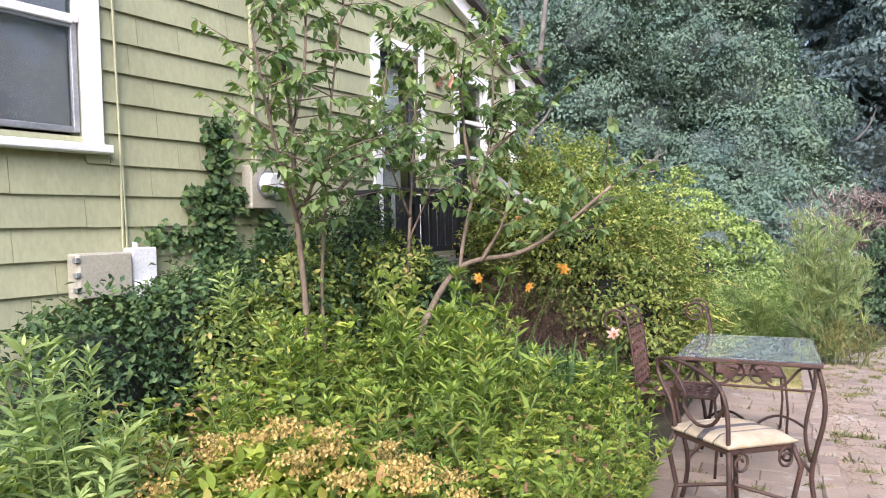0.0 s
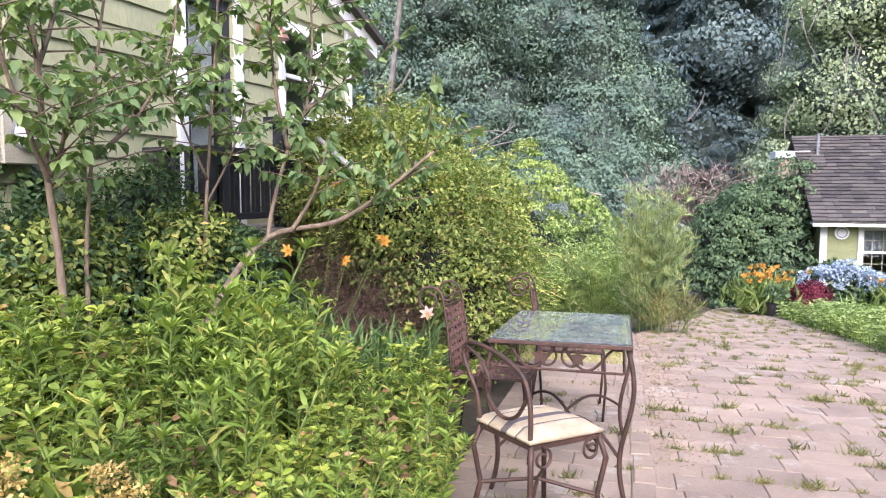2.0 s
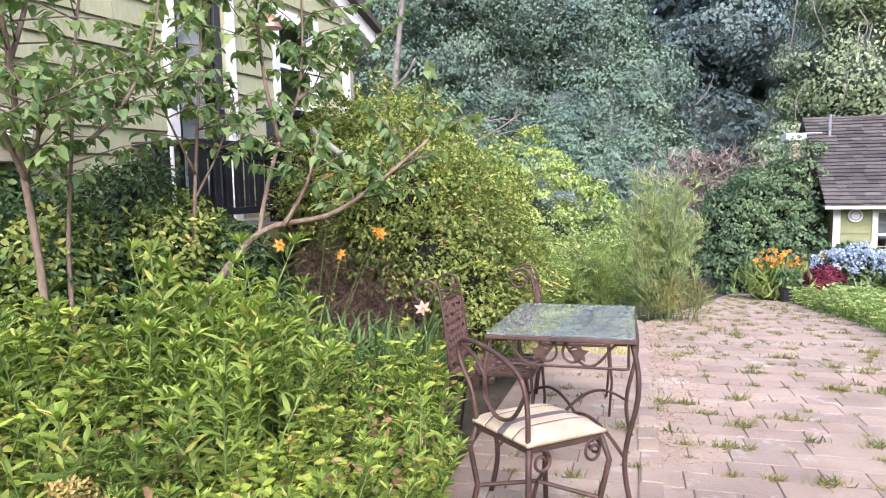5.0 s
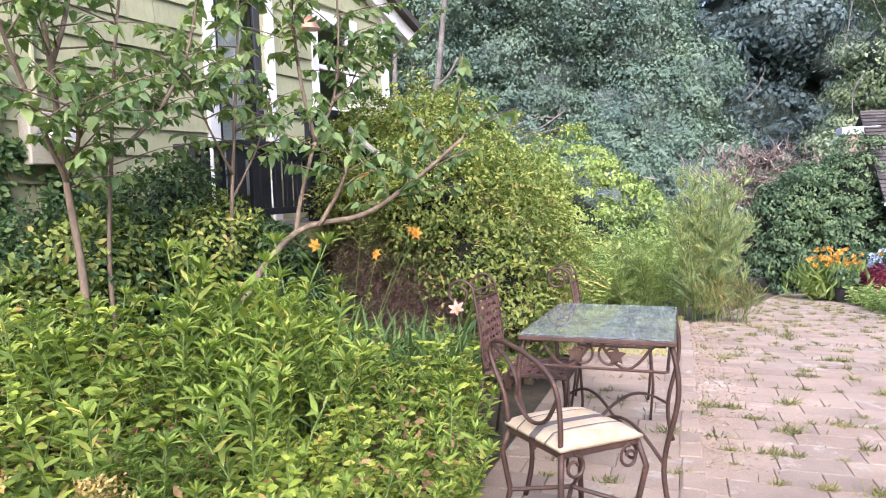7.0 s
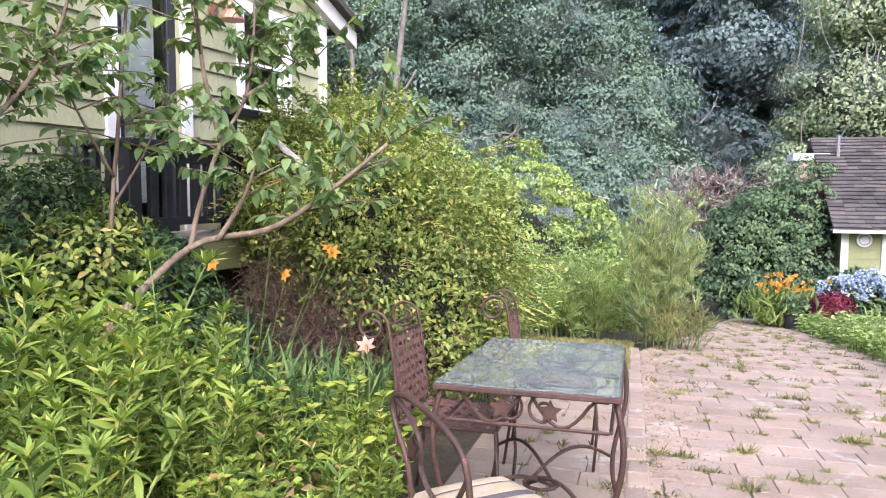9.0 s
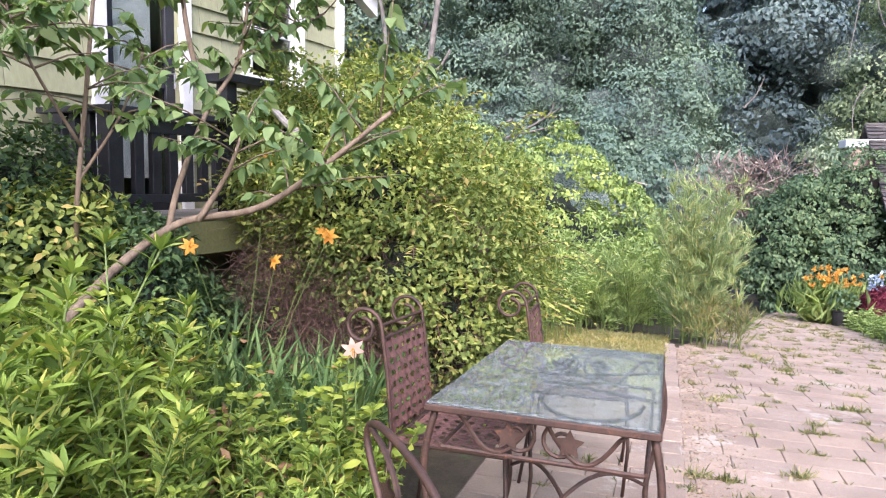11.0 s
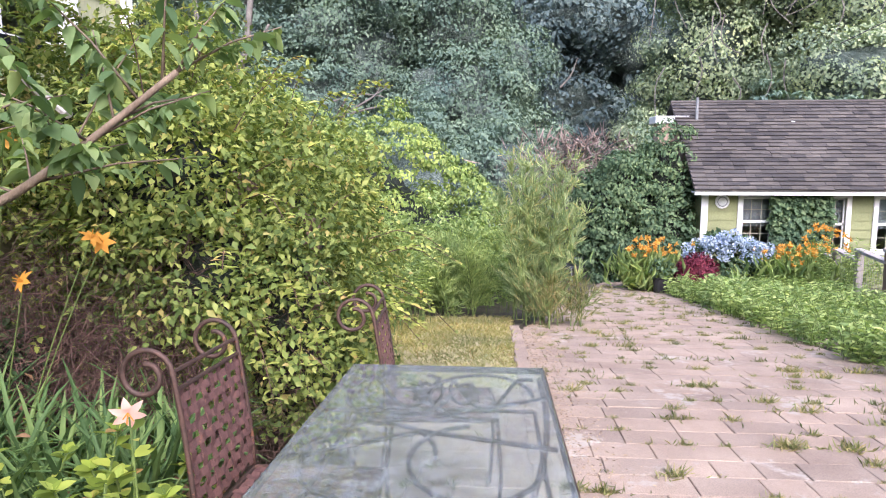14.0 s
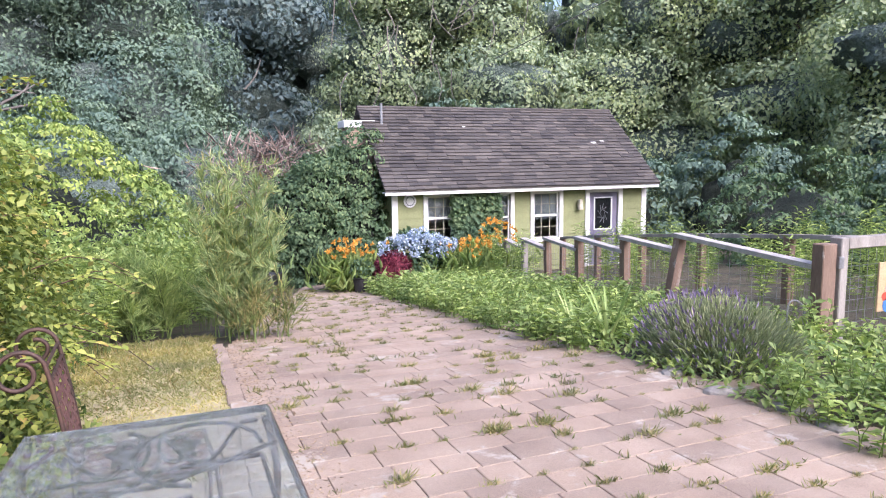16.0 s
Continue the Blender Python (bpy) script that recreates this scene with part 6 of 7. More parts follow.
for i in range(26):
    x = -62 + i * 5.2
    deep.append((x, 52 - max(0, x - 20) * 0.5 + rr.uniform(-2, 2), 3.5, 4.6, 3, 6.5))
    deep.append((x + 2, 53 - max(0, x - 20) * 0.5 + rr.uniform(-2, 2), 10.5, 4.2, 3, 5.0))
    deep.append((x + 1, 54 - max(0, x - 20) * 0.5 + rr.uniform(-2, 2), 17.5 + rr.uniform(-1.5, 1.0), 4.2, 3, 4.6))
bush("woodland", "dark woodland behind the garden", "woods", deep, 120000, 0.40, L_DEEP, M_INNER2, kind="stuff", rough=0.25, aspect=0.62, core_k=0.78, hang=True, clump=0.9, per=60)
# Trees out of view, added only for reflections and to close the surround.
near = [(x, -22 + rr.uniform(-2, 2), 3, 4.5, 3, 5) for x in range(-30, 40, 8)] + [(40 + rr.uniform(-2, 2), y, 3, 3, 4.5, 5) for y in range(-14, 8, 7)]
bush("woodland", "unseen trees added behind the walker for reflections", "woods", near, 12000, 0.7, L_TREE2, M_INNER, kind="stuff", rough=0.2, core_k=0.88)

# bare pale trunks, dead limbs and hanging vines at the wood's edge
for pts, r_ in (([(-8.9, 33, -2), (-8.3, 33, 3.5), (-8.0, 33, 5.0), (-7.5, 33, 6.0), (-7.2, 33, 8.2), (-6.6, 33, 13)], 0.2), ([(-9.9, 33.5, -2), (-9.9, 33.5, 6.3), (-9.9, 33.5, 8.2), (-10.6, 33.5, 12)], 0.15), ([(-7.6, 33, 5.9), (-6.9, 33, 6.4), (-6.4, 33, 7.2)], 0.09)):
    tagged(part("bare_trunk", Build().tube(smooth_line(pts, 4), r_, 8, r_ * 0.6), M_FARBARK, smooth=True), "pale bare tree trunk at the wood edge", "tree trunk", "bare trunks")
for pts in ([(-3.2, 30, 2.9), (-2.2, 30, 3.3), (-0.7, 30, 4.2)], [(-2.9, 30, 3.0), (-1.2, 30, 3.4), (0.1, 30, 3.6)], [(-2.0, 30, 3.4), (-1.2, 30, 3.9), (-1.0, 30, 4.4)], [(-3.4, 30.2, 3.5), (-2.0, 30.1, 3.9), (-0.9, 30, 3.8)], [(6.6, 37, 4.8), (7.1, 37, 5.4), (7.4, 37, 6.2)]):
    tagged(part("dead_branch", Build().tube(smooth_line(pts, 4), 0.05, 6, 0.02), M_FARBARK), "pale dead branch hanging at the wood edge", "branch", "dead branches")
rv = random.Random(8)
for i in range(26):
    x, z = rv.uniform(9.0, 22.0), rv.uniform(4.5, 10.5)
    pts = [(x, 31.5, z), (x + rv.uniform(-0.5, 0.5), 31.3, z - rv.uniform(0.5, 1.2)), (x + rv.uniform(-1.0, 1.0), 31.2, z - rv.uniform(1.4, 3.0))]
    tagged(part("hanging_vine", Build().tube(smooth_line(pts, 4), 0.03, 5, 0.012), M_FARBARK), "pale bare vine hanging from a tree", "vine", "hanging vines")

# ---- flower border, fence and lavender along the path ----
hb = thing("hydrangea", Matrix.Translation((7.75, 16.3, gnd(16.3))), "hydrangea with large blue flower heads by the cottage", "shrub")
blobs = [(0.1, 0, 0.5, 0.7, 0.45, 0.55), (0.6, 0.1, 0.4, 0.4, 0.4, 0.5), (-0.5, 0, 0.35, 0.45, 0.4, 0.45)]
P, N = blob_points(blobs, 2600, 0.15, 0.3)
part("leaf_canopy", leaves("leaf_canopy", P, N + rand_unit(len(P)) * 0.6, N + np.array([0, 0, 0.6]), 0.13, 0.085, L_BUSH, simple=True), L_BUSH, hb)
heads = [(rng.uniform(-0.68, 0.85), rng.uniform(-0.55, -0.05), 0) for _ in range(46)]
for x, y, _ in heads:
    z = 1.12 - 0.42 * abs(x - 0.15) ** 1.3 - 0.42 * rng.random() ** 1.5
    q = rand_unit(70)
    part("flower_head", leaves("flower_head", q * 0.095 + [x, y, z], q + rand_unit(70) * 0.9, q, 0.05, 0.045, L_BLUE, simple=True), L_BLUE, hb)
bush("maroon_shrub", "small maroon-leaved shrub in the border", "shrub", [(7.2, 15.5, -0.68, 0.34, 0.32, 0.32), (7.05, 15.45, -0.72, 0.25, 0.25, 0.28)], 2600, 0.07, L_MAROON, L_MAROON, rough=0.15, aspect=0.35, core_k=0.75)


def orange_lilies(name, x, y, w, h, n, seed, label):
    r = np.random.default_rng(seed)
    ob = thing(name, Matrix.Translation((x, y, gnd(y))), label, "plant", "orange lilies")
    k = 900
    P = np.stack([r.normal(0, w * 0.5, k), r.normal(0, 0.3, k), r.random(k) * h * 0.55], 1)
    part("strap_leaves", leaves("strap_leaves", P, r.normal(size=(k, 3)) * 0.5 + [0, 0, 1.0], r.normal(size=(k, 3)), 0.35, 0.025, L_MEADOW, 0.1, 0.4, True), L_MEADOW, ob)
    for _ in range(n):
        c = np.array([r.normal(0, w * 0.45), r.normal(-0.1, 0.25), h * (0.7 + 0.4 * r.random())])
        q = unit(r.normal(size=(9, 3)))
        part("bloom", leaves("bloom", np.tile(c, (9, 1)), q, -q + r.normal(size=(9, 3)) * 0.5, 0.07, 0.038, L_ORANGE, 0.15, 0.3, True), L_ORANGE, ob)
    return ob


orange_lilies("lily_clump", 6.5, 16.1, 0.55, 0.92, 32, 81, "clump of orange lilies beside the dark bush")
orange_lilies("lily_clump", 9.1, 15.7, 0.85, 0.85, 40, 82, "clump of orange lilies below the cottage window")
orange_lilies("lily_clump", 9.7, 16.4, 0.4, 1.15, 22, 83, "clump of orange lilies below the cottage vine")
vine = []
for _ in range(1900):
    vine.append((rng.uniform(9.25, 10.45), CY - 0.06 - 0.16 * rng.random(), CF + 0.6 + 1.4 * rng.random() ** 0.8))
vine = np.array(vine)
tagged(part("climbing_vine", leaves("climbing_vine", vine, rand_unit(len(vine)) * 0.7 + [0, -0.4, -0.5], np.tile([0, -1.0, 0.5], (len(vine), 1)) + rand_unit(len(vine)) * 0.4, 0.14, 0.10, L_BUSH, simple=True), L_BUSH), "green vine climbing between the cottage windows", "vine", kind="stuff")

# low border foliage
spots = []
y = 5.3
while y < 16.5:
    x = 6.62
    lim = 8.3 + 0.10 * max(0, y - 7)
    while x < lim:
        px, py = x + rb.uniform(-0.09, 0.09), y + rb.uniform(-0.1, 0.1)
        if not (px < 8.1 and 6.0 < py < 8.0) and rb.random() < 0.9:
            spots.append((px, py, gnd(py)))
        x += 0.27
    y += 0.3
bord = [stalk_plant("border_plant", "soft green low plant in the path border", L_MEADOW, 0.30, 7, 12, 0.075, 0.034, 0.16, 500 + i, group="border plants", simple=True, low=0.05) for i in range(4)]
place_many(bord, spots[:290], 44, (0.75, 1.2))
straps = [strap_clump("iris_clump", "pale arching strap leaves in the border", L_STRAP, 18, 0.55, 0.026, 600 + i, "strap-leaved clumps") for i in range(3)]
place_many(straps, [(7.3, 12.6, gnd(12.6)), (7.6, 12.1, gnd(12.1)), (7.9, 11.6, gnd(11.6)), (7.4, 11.4, gnd(11.4)), (7.2, 13.4, gnd(13.4)), (8.3, 10.6, gnd(10.6)), (6.85, 8.35, gnd(8.35)), (7.0, 8.15, gnd(8.15)), (6.95, 8.6, gnd(8.6)), (7.7, 9.6, gnd(9.6)), (8.0, 13.1, gnd(13.1))], 45, (0.9, 1.3))

n = 14000
P = np.stack([rng.uniform(6.6, 8.7, n), rng.uniform(4.9, 17.0, n), np.zeros(n)], 1)
P[:, 2] = [gnd(p[1]) + 0.01 + 0.16 * rng.random() * min(1.0, (p[0] - 6.55) / 0.3) for p in P]
tagged(part("ground_cover", leaves("ground_cover", P, rand_unit(n) + np.array([0, 0, 0.3]), np.tile([0, 0, 1.0], (n, 1)), 0.075, 0.035, L_MEADOW, simple=True), L_MEADOW), "low green weeds covering the border soil", "ground cover", kind="stuff")
lv = thing("lavender", Matrix.Translation((7.2, 7.0, gnd(7.0))), "large lavender bush with fading purple flower spikes", "shrub")
n = 7000
d = rand_unit(n)
d[:, 2] = np.abs(d[:, 2])
s = rng.random((n, 1)) ** 0.4
P = d * s * np.array([0.5, 0.68, 0.44])
part("foliage", leaves("foliage", P, d + rand_unit(n) * 0.35 + [0, 0, 0.6], rand_unit(n), 0.09, 0.008, L_LAVLEAF, simple=True), L_LAVLEAF, lv)
n = 700
d = rand_unit(n)
d[:, 2] = np.abs(d[:, 2]) + 0.15
d = unit(d)
d = d[(d[:, 0] * 0.8 - d[:, 1] * 0.6 < 0.25)]
n = len(d)
P = d * np.array([0.52, 0.7, 0.46]) * (0.95 + 0.2 * rng.random((n, 1)))
tagged(part("flower_spikes", leaves("flower_spikes", P, d + [0, 0, 0.8] + 0.3 * rand_unit(n), rand_unit(n), 0.055, 0.016, L_LAV, simple=True), L_LAV, lv), kind="stuff")

# wooden fence frames with wire between posts
fence = thing("garden_fence", pose(0, 0, 0), "weathered grey wooden fence with sagging top rails and wire", "fence")
row = [(8.62, 9.15, 0.43, -0.16), (8.83, 10.45, 0.26, 0.02), (9.05, 11.9, 0.10, 0.03), (9.25, 13.2, -0.05, 0.02), (9.45, 14.4, -0.2, 0.0), (9.62, 15.5, -0.33, 0.0), (9.76, 16.5, -0.45, 0.0)]
ends = [(8.55, 7.3, 0.52, 0.0)] + row
for x, y, z, lean in row:
    part("post", Build().add([(x + sx * 0.05 + lean * (0 if q else 1), y + sy * 0.05, (z + 0.05) if q else gnd(y) - 0.05) for q in (0, 1) for sx, sy in ((-1, -1), (1, -1), (1, 1), (-1, 1))], [(0, 3, 2, 1), (4, 5, 6, 7), (0, 1, 5, 4), (1, 2, 6, 5), (2, 3, 7, 6), (3, 0, 4, 7)]), M_POSTWOOD if lean else M_GREYWOOD, fence)
for (x0, y0, z0, _), (x1, y1, z1, _) in zip(ends, ends[1:]):
    lo, hi = z0 - 0.12, z1 + 0.06
    v = [(x0 - 0.07, y0, lo), (x0 + 0.06, y0, lo), (x1 + 0.06, y1 + 0.06, hi), (x1 - 0.07, y1 + 0.06, hi)]
    part("top_rail", Build().add(v + [(p[0], p[1], p[2] + 0.045) for p in v], [(0, 3, 2, 1), (4, 5, 6, 7), (0, 1, 5, 4), (1, 2, 6, 5), (2, 3, 7, 6), (3, 0, 4, 7)]), M_RAIL, fence)
    B = Build()
    for k in range(1, 7):
        B.tube([(x0, y0, gnd(y0) + 0.1 * k), (x1, y1, gnd(y1) + 0.1 * k)], 0.0018, 3)
    for k in range(1, 12):
        t = k / 12
        B.tube([(x0 + (x1 - x0) * t, y0 + (y1 - y0) * t, gnd(y0 + (y1 - y0) * t)), (x0 + (x1 - x0) * t, y0 + (y1 - y0) * t, z0 + (z1 - z0) * t)], 0.0018, 3)
    part("wire_mesh", B, M_GREYMETAL, fence)
back = [(10.2, 7.4, 0.55), (10.3, 9.2, 0.40), (10.4, 10.8, 0.25), (10.6, 12.4, 0.08), (10.8, 14.0, -0.1), (11.0, 15.6, -0.3)]
f2 = thing("garden_fence", pose(0, 0, 0), "second run of weathered fence behind the first", "fence")
for (x0, y0, z0), (x1, y1, z1) in zip(back, back[1:]):
    v = [(x0 - 0.05, y0, z0 - 0.02), (x0 + 0.05, y0, z0 - 0.02), (x1 + 0.05, y1, z1 - 0.02), (x1 - 0.05, y1, z1 - 0.02)]
    part("top_rail", Build().add(v + [(p[0], p[1], p[2] + 0.05) for p in v], [(0, 3, 2, 1), (4, 5, 6, 7), (0, 1, 5, 4), (1, 2, 6, 5), (2, 3, 7, 6), (3, 0, 4, 7)]), M_GREYWOOD, f2)
for x, y, z in back:
    part("post", Build().cbox(x - 0.05, x + 0.05, y - 0.05, y + 0.05, gnd(y) - 0.05, z + 0.02), M_POSTWOOD, f2)
gp = thing("gate_post", pose(8.55, 7.2, 0), "brown gate posts with a weathered gate frame", "gate")
part("post", Build().cbox(-0.09, 0.07, 0.0, 0.12, gnd(7.2) - 0.05, 0.63, 0.008), M_POSTWOOD, gp)
part("post", Build().cbox(0.09, 0.18, -0.02, 0.1, gnd(7.2) - 0.05, 0.68, 0.008), M_GREYWOOD, gp)
part("top_rail", Build().cbox(0.18, 1.9, -0.02, 0.06, 0.58, 0.68, 0.006), M_GREYWOOD, gp)
part("hinge", Build().cbox(0.06, 0.12, -0.03, 0.0, 0.42, 0.52, 0.003), M_GREYMETAL, gp)
B = Build()
for k in range(1, 15):
    B.tube([(0.18 + 0.1 * k, 0.03, gnd(7.2) + 0.05), (0.18 + 0.1 * k, 0.03, 0.58)], 0.002, 3)
for k in range(1, 7):
    B.tube([(0.18, 0.03, gnd(7.2) + 0.1 * k), (1.9, 0.03, gnd(7.2) + 0.1 * k)], 0.002, 3)
part("wire_mesh", B, M_GREYMETAL, gp)
sg = thing("painted_sign", pose(9.15, 7.17, 0.0), "small board painted with bright colour patches on the gate", "sign")
part("board", Build().cbox(-0.05, 0.3, 0, 0.02, 0.0, 0.44), M_SIGNBOARD, sg)
for nm, mat, x, z, w, h in (("yellow_patch", M_YELLOW, 0.05, 0.27, 0.12, 0.14), ("white_patch", M_PLASTIC, 0.04, 0.15, 0.13, 0.10), ("blue_patch", M_BLUEPAINT, 0.02, 0.02, 0.14, 0.08), ("red_patch", M_REDPAINT, 0.0, 0.11, 0.07, 0.05)):
    part(nm, Build().tube([(x + w / 2, -0.001, z + h / 2), (x + w / 2, -0.005, z + h / 2)], w * 0.55, 14), mat, sg)
tagged(part("shepherd_hook", Build().tube(smooth_line([(8.2, 7.3, gnd(7.3)), (8.2, 7.3, 0.1), (8.25, 7.28, 0.16), (8.32, 7.25, 0.1), (8.33, 7.25, -0.05)], 5), 0.008, 6), M_GREYMETAL), "thin bent metal garden hook behind the lavender", "hook")
stones = Build()
for i in range(4):
    y = 5.6 + i * 0.41 + 0.1 * math.sin(i * 5.0)
    bm = bmesh.new()
    bmesh.ops.create_icosphere(bm, subdivisions=2, radius=1)
    bm.verts.index_update()
    c = np.array([v.co for v in bm.verts]) * [0.08, 0.12, 0.05]
    c *= (1 + lumps(c + i * 3.0, 0.2, 0.1))[:, None]
    st = Build().add(c, [[v.index for v in f.verts] for f in bm.faces])
    bm.free()
    tagged(part("edging_stone", st, M_STONE, None, m=pose(6.68 + 0.06 * math.sin(i * 2.1), y, gnd(y) - 0.01, 0, 0, i * 40)), "grey edging stone beside the paving", "stone", "edging stones")

# far end of the path: reclining chair and plant pot
lc = thing("garden_chair", pose(5.55, 18.6, gnd(18.6), 0, 0, -70), "dark canvas reclining garden chair at the path end", "chair")
part("seat", Build().cbox(-0.28, 0.28, -0.5, 0.3, 0.32, 0.37), M_BLUECANVAS, lc)
part("backrest", Build().add([(-0.28, 0.3, 0.35), (0.28, 0.3, 0.35), (0.28, 0.6, 1.0), (-0.28, 0.6, 1.0), (-0.28, 0.34, 0.33), (0.28, 0.34, 0.33), (0.28, 0.64, 0.98), (-0.28, 0.64, 0.98)], [(0, 1, 2, 3), (7, 6, 5, 4), (0, 4, 5, 1), (1, 5, 6, 2), (2, 6, 7, 3), (3, 7, 4, 0)]), M_BLUECANVAS, lc)
for x in (-0.27, 0.27):
    for y in (-0.45, 0.3):
        part("leg", Build().tube([(x, y, 0.33), (x, y + 0.04, 0)], 0.015, 6), M_GREYMETAL, lc)
    part("armrest", Build().tube([(x, -0.4, 0.55), (x, 0.42, 0.58)], 0.02, 6), M_GREYMETAL, lc)
pot = thing("plant_pot", pose(6.55, 15.4, gnd(15.4)), "dark plastic plant pot with a leafy plant", "plant pot")
part("pot", Build().tube([(0, 0, 0), (0, 0, 0.26), (0, 0, 0.28)], 0.14, 16, 0.19), M_RUBBER, pot)
P = rand_unit(260) * [0.2, 0.2, 0.16] + [0, 0, 0.42]
part("foliage", leaves("foliage", P, rand_unit(260) + [0, 0, 0.3], rand_unit(260) + [0, 0, 1.0], 0.09, 0.05, L_BUSH), L_BUSH, pot)
tagged(part("overhead_wire", Build().tube([(12.0, 21.0, 4.2), (17, 22, 6.6), (24, 23.5, 10.5)], 0.012, 5), M_RUBBER), "dark overhead cable rising from behind the cottage", "cable")

# ---- paving ----
pav = thing("pavement", pose(0, 0, 0), "pink concrete paving with weedy joints", "pavement", kind="structure")


def path_left(y):
    if y < 7.3:
        return 2.82
    if y < 10.2:
        return 3.79
    return 3.79 + (y - 10.2) * 0.27


def path_right(y):
    return 6.62 - 0.012 * max(0, y - 5)


ysn = [-4 + 0.5 * i for i in range(49)]
B = Build().add([p for y in ysn for p in ((path_left(y) - 0.01, y, gnd(y) - 0.012), (path_right(y) + 0.02, y, gnd(y) - 0.012))], [(2 * i, 2 * i + 1, 2 * i + 3, 2 * i + 2) for i in range(len(ysn) - 1)])
part("joint_bed", B, M_JOINT, pav)


def paver_mesh(w, d, name="paver"):
    g, c = 0.0023, 0.004
    B = Build()
    for z, i in ((-0.03, 0), (-0.003, 0), (0.0, c)):
        B.add([(-w / 2 + g + i, -d / 2 + g + i, z), (w / 2 - g - i, -d / 2 + g + i, z), (w / 2 - g - i, d / 2 - g - i, z), (-w / 2 + g + i, d / 2 - g - i, z)], [])
    B.f = [(8, 9, 10, 11)] + [(k * 4 + j, k * 4 + (j + 1) % 4, (k + 1) * 4 + (j + 1) % 4, (k + 1) * 4 + j) for k in range(2) for j in range(4)]
    return B


ROWH = 0.205
sizes = (0.205, 0.31, 0.31, 0.41)
shared = {w: paver_mesh(w, ROWH).mesh("paver", M_PAVER) for w in (0.205, 0.31, 0.41)}
rp = random.Random(3)
joined = Build()
count = 0
y = -3.9
joints = []
while y < 19.6:
    yc = y + ROWH / 2
    x = path_left(yc) - rp.random() * 0.2
    sl = math.degrees(math.atan(SLOPE if yc < 7 else SLOPE + 0.055))
    while x < path_right(yc):
        w = rp.choice(sizes)
        x0, x1 = max(x, path_left(yc)), x + w
        x += w
        if x1 - x0 < 0.05:
            continue
        xc, cut = (x0 + x1) / 2, x1 - x0 < w - 0.001
        m = pose(xc, yc, gnd(yc) + rp.uniform(-0.0015, 0.0015), -sl + rp.uniform(-0.3, 0.3), rp.uniform(-0.3, 0.3), rp.uniform(-0.5, 0.5))
        joints.append((x, yc + rp.choice((-0.5, 0.5)) * ROWH))
        if not cut and 4.2 < yc < 7.6 and xc > 3.0 and count < 300:
            count += 1
            part("paver", shared[w], M_PAVER, pav, m=m)
        else:
            b = paver_mesh(x1 - x0, ROWH)
            joined.add([m @ Vector(v) for v in b.v], b.f)
    y += ROWH
tagged(part("paver_field", joined, M_PAVER_REST, pav), kind="stuff")
# brick edging along the lawn
edge = Build().cbox(-0.055, 0.055, -0.1, 0.1, -0.04, 0.012, 0.006).mesh("edging_brick", M_PAVER)
y = 4.2
while y < 10.4:
    part("edging_brick", edge, M_PAVER, pav, m=pose(3.735 + rp.uniform(-0.01, 0.01), y, gnd(y), -3, rp.uniform(-4, 2), rp.uniform(-2, 2)))
    y += 0.212

# weeds in the joints
tufts = []
for i in range(3):
    r = np.random.default_rng(700 + i)
    k = 64
    ob = thing("weed_tuft", Matrix.Identity(4), "small grassy weed growing from a paving joint", "weed", "weeds in the paving")
    P = np.stack([r.normal(0, 0.04, k), r.normal(0, 0.02, k), np.zeros(k)], 1)
    tagged(part("grass", leaves("grass", P, r.normal(size=(k, 3)) * [0.7, 0.7, 0.2] + [0, 0, 0.6], r.normal(size=(k, 3)), 0.025 + 0.05 * r.random(k), 0.006, L_WEED, 0.1, 0.3), L_WEED, ob), kind="stuff")
    tufts.append(ob)
rp.shuffle(joints)
sp_w = [(x, y, gnd(y) - 0.004) for x, y in joints if 4.3 < y < 17 and 3.9 < x < 6.5][:270] + [(x, y, gnd(y) - 0.004) for x, y in joints if 2.9 < x < 4.2 and 3.0 < y < 6.0][:26]
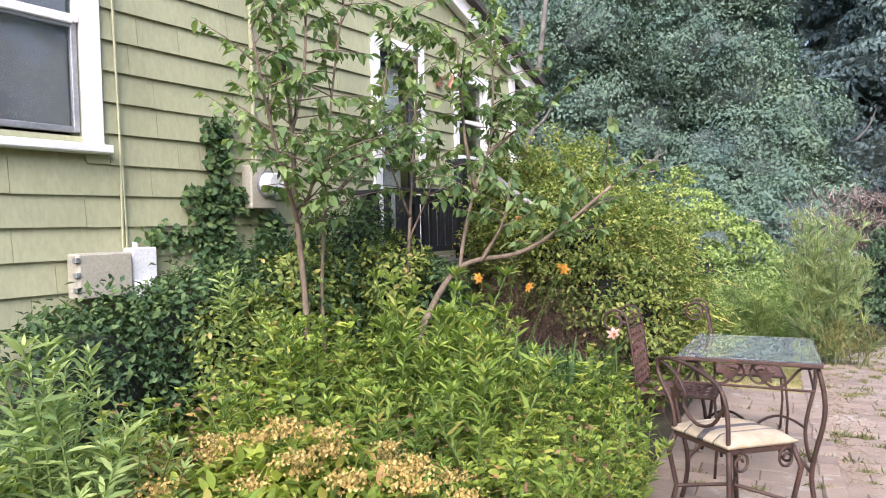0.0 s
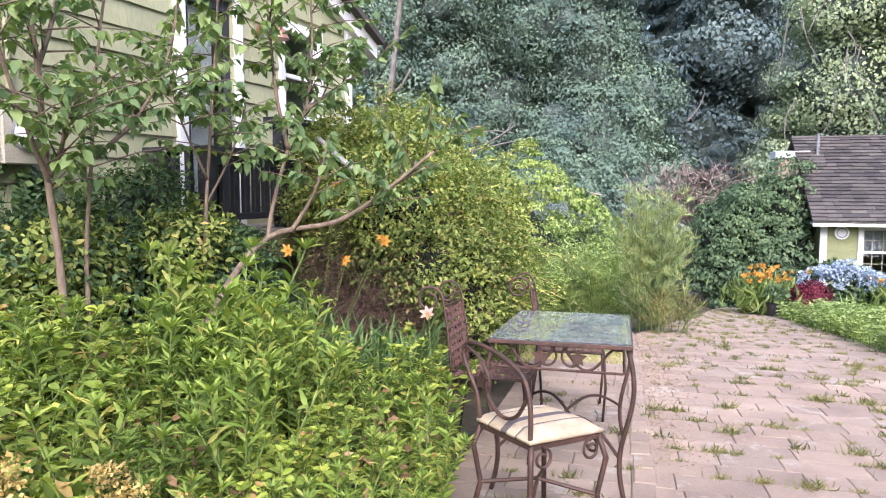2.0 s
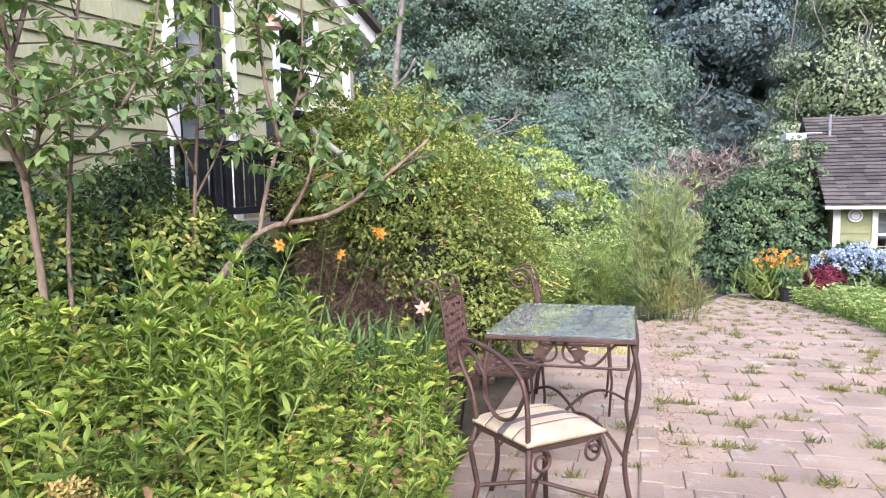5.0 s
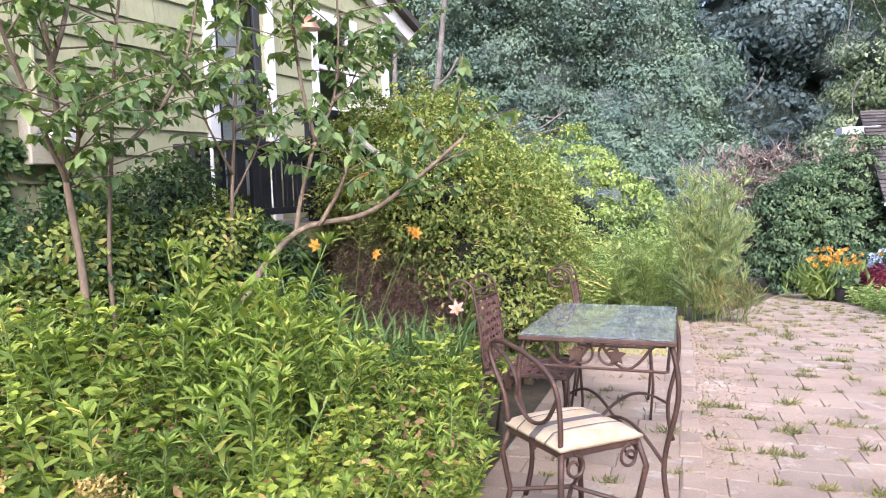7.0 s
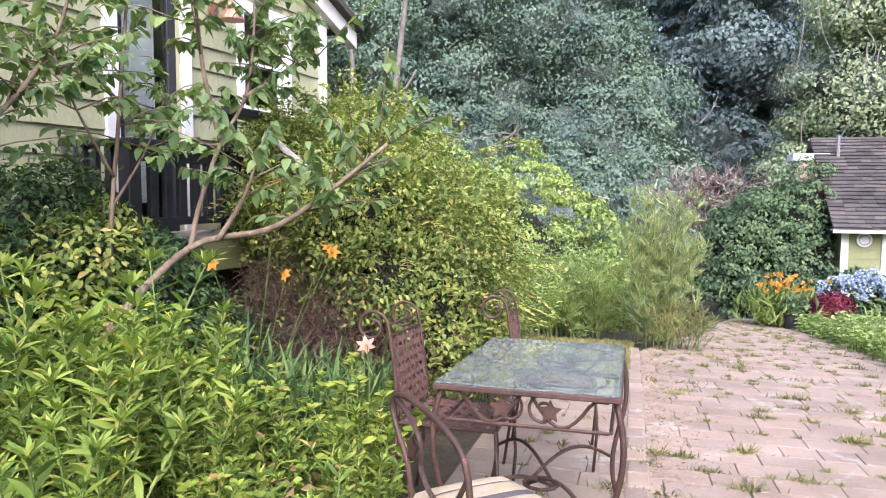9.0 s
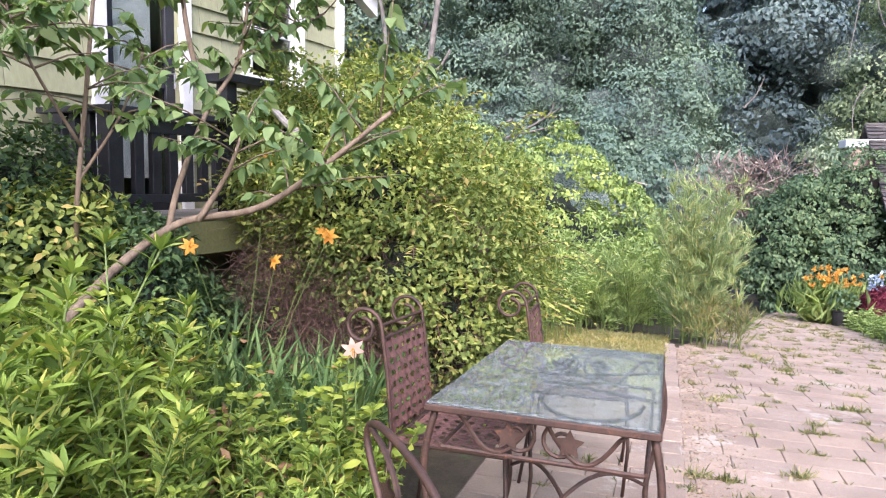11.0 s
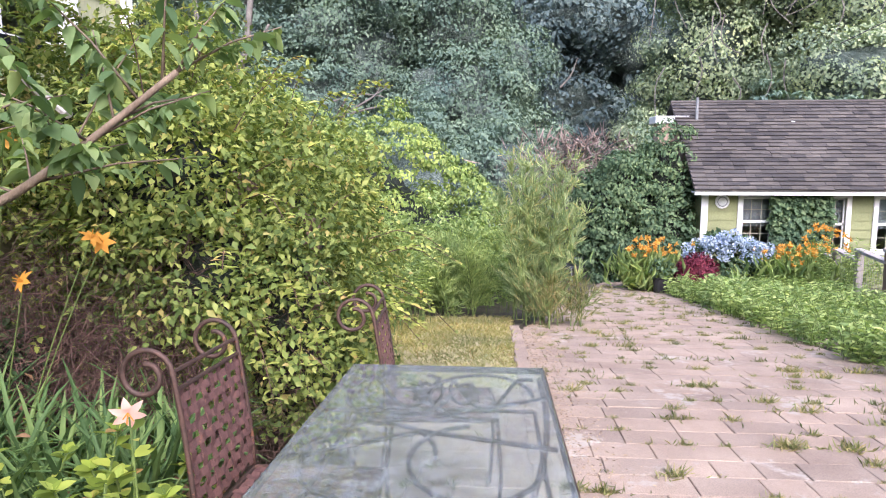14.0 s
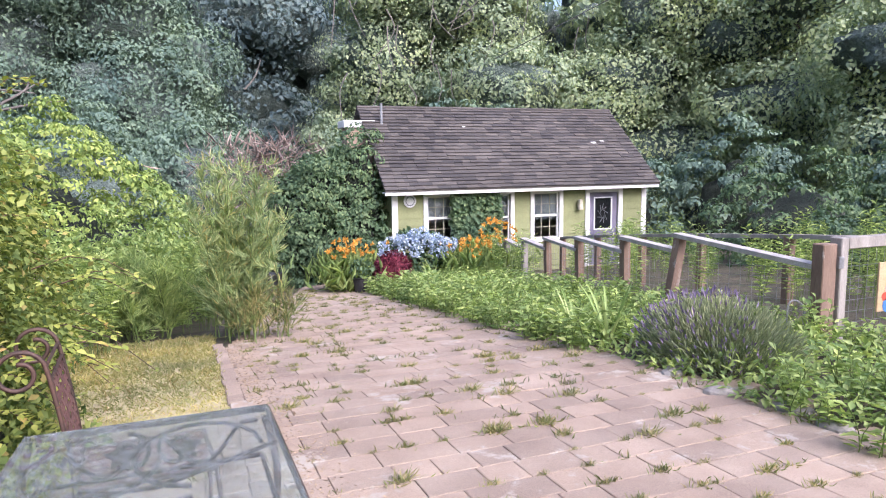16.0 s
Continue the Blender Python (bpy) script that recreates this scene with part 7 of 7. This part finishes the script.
for i, (x, y, z) in enumerate(sp_w):
    m = Matrix.Translation((x, y, z)) @ pose(0, 0, 0, 0, 0, rp.uniform(-15, 15))
    s = rp.choice((0.35, 0.45, 0.5, 0.6, 0.7, 0.8, 1.1))
    if i < 3:
        tufts[i].matrix_basis = m
    else:
        c = copy_thing(tufts[i % 3], m)
        c.scale = (s, s, s)
# short grass and moss growing along the joints
gr = np.random.default_rng(61)
J = np.array(joints)
J = J[(J[:, 1] > 3.2) & (J[:, 1] < 18) & (J[:, 0] > 3.0)]
J = J[gr.integers(0, len(J), 650)]
many = gr.choice([4, 4, 6, 10, 18, 30], size=len(J))
J, many = np.repeat(J, many, axis=0), np.repeat(many, many)
spread = np.minimum(0.07, 0.008 + 0.0022 * many)
side = gr.random(len(J)) < 0.7
J[:, 0] += np.where(side, gr.normal(0, 1, len(J)) * spread, gr.normal(0, 0.006, len(J)))
J[:, 1] += np.where(side, gr.normal(0, 0.008, len(J)), gr.normal(0, 1, len(J)) * spread)
P = np.stack([J[:, 0], J[:, 1], [gnd(y) - 0.005 for y in J[:, 1]]], 1)
tagged(part("joint_grass", leaves("joint_grass", P, gr.normal(size=(len(P), 3)) * 0.7 + [0, 0, 0.7], gr.normal(size=(len(P), 3)), (0.012 + 0.03 * gr.random(len(P))) * (0.8 + many / 40), 0.005, L_WEED, 0.1, 0.3, True), L_WEED), "short grass sprouting along the paving joints", "grass", kind="stuff")
# dry crumbs and sand blown against the lawn side of the paving
n = 3200
y = gr.uniform(4.6, 11.0, n)
x = 3.79 + np.abs(gr.normal(0, 0.16, n)) + np.maximum(0, y - 10.2) * 0.27
P = np.stack([x, y, [gnd(v) + 0.002 for v in y]], 1)
tagged(part("dry_debris", leaves("dry_debris", P, gr.normal(size=(n, 3)) * [1, 1, 0.15], np.tile([0, 0, 1.0], (n, 1)) + 0.3 * gr.normal(size=(n, 3)), 0.012 + 0.022 * gr.random(n), 0.009, M_CRUMBS, simple=True), M_CRUMBS), "tan leaf crumbs and sand on the paving edge", "debris", kind="stuff")
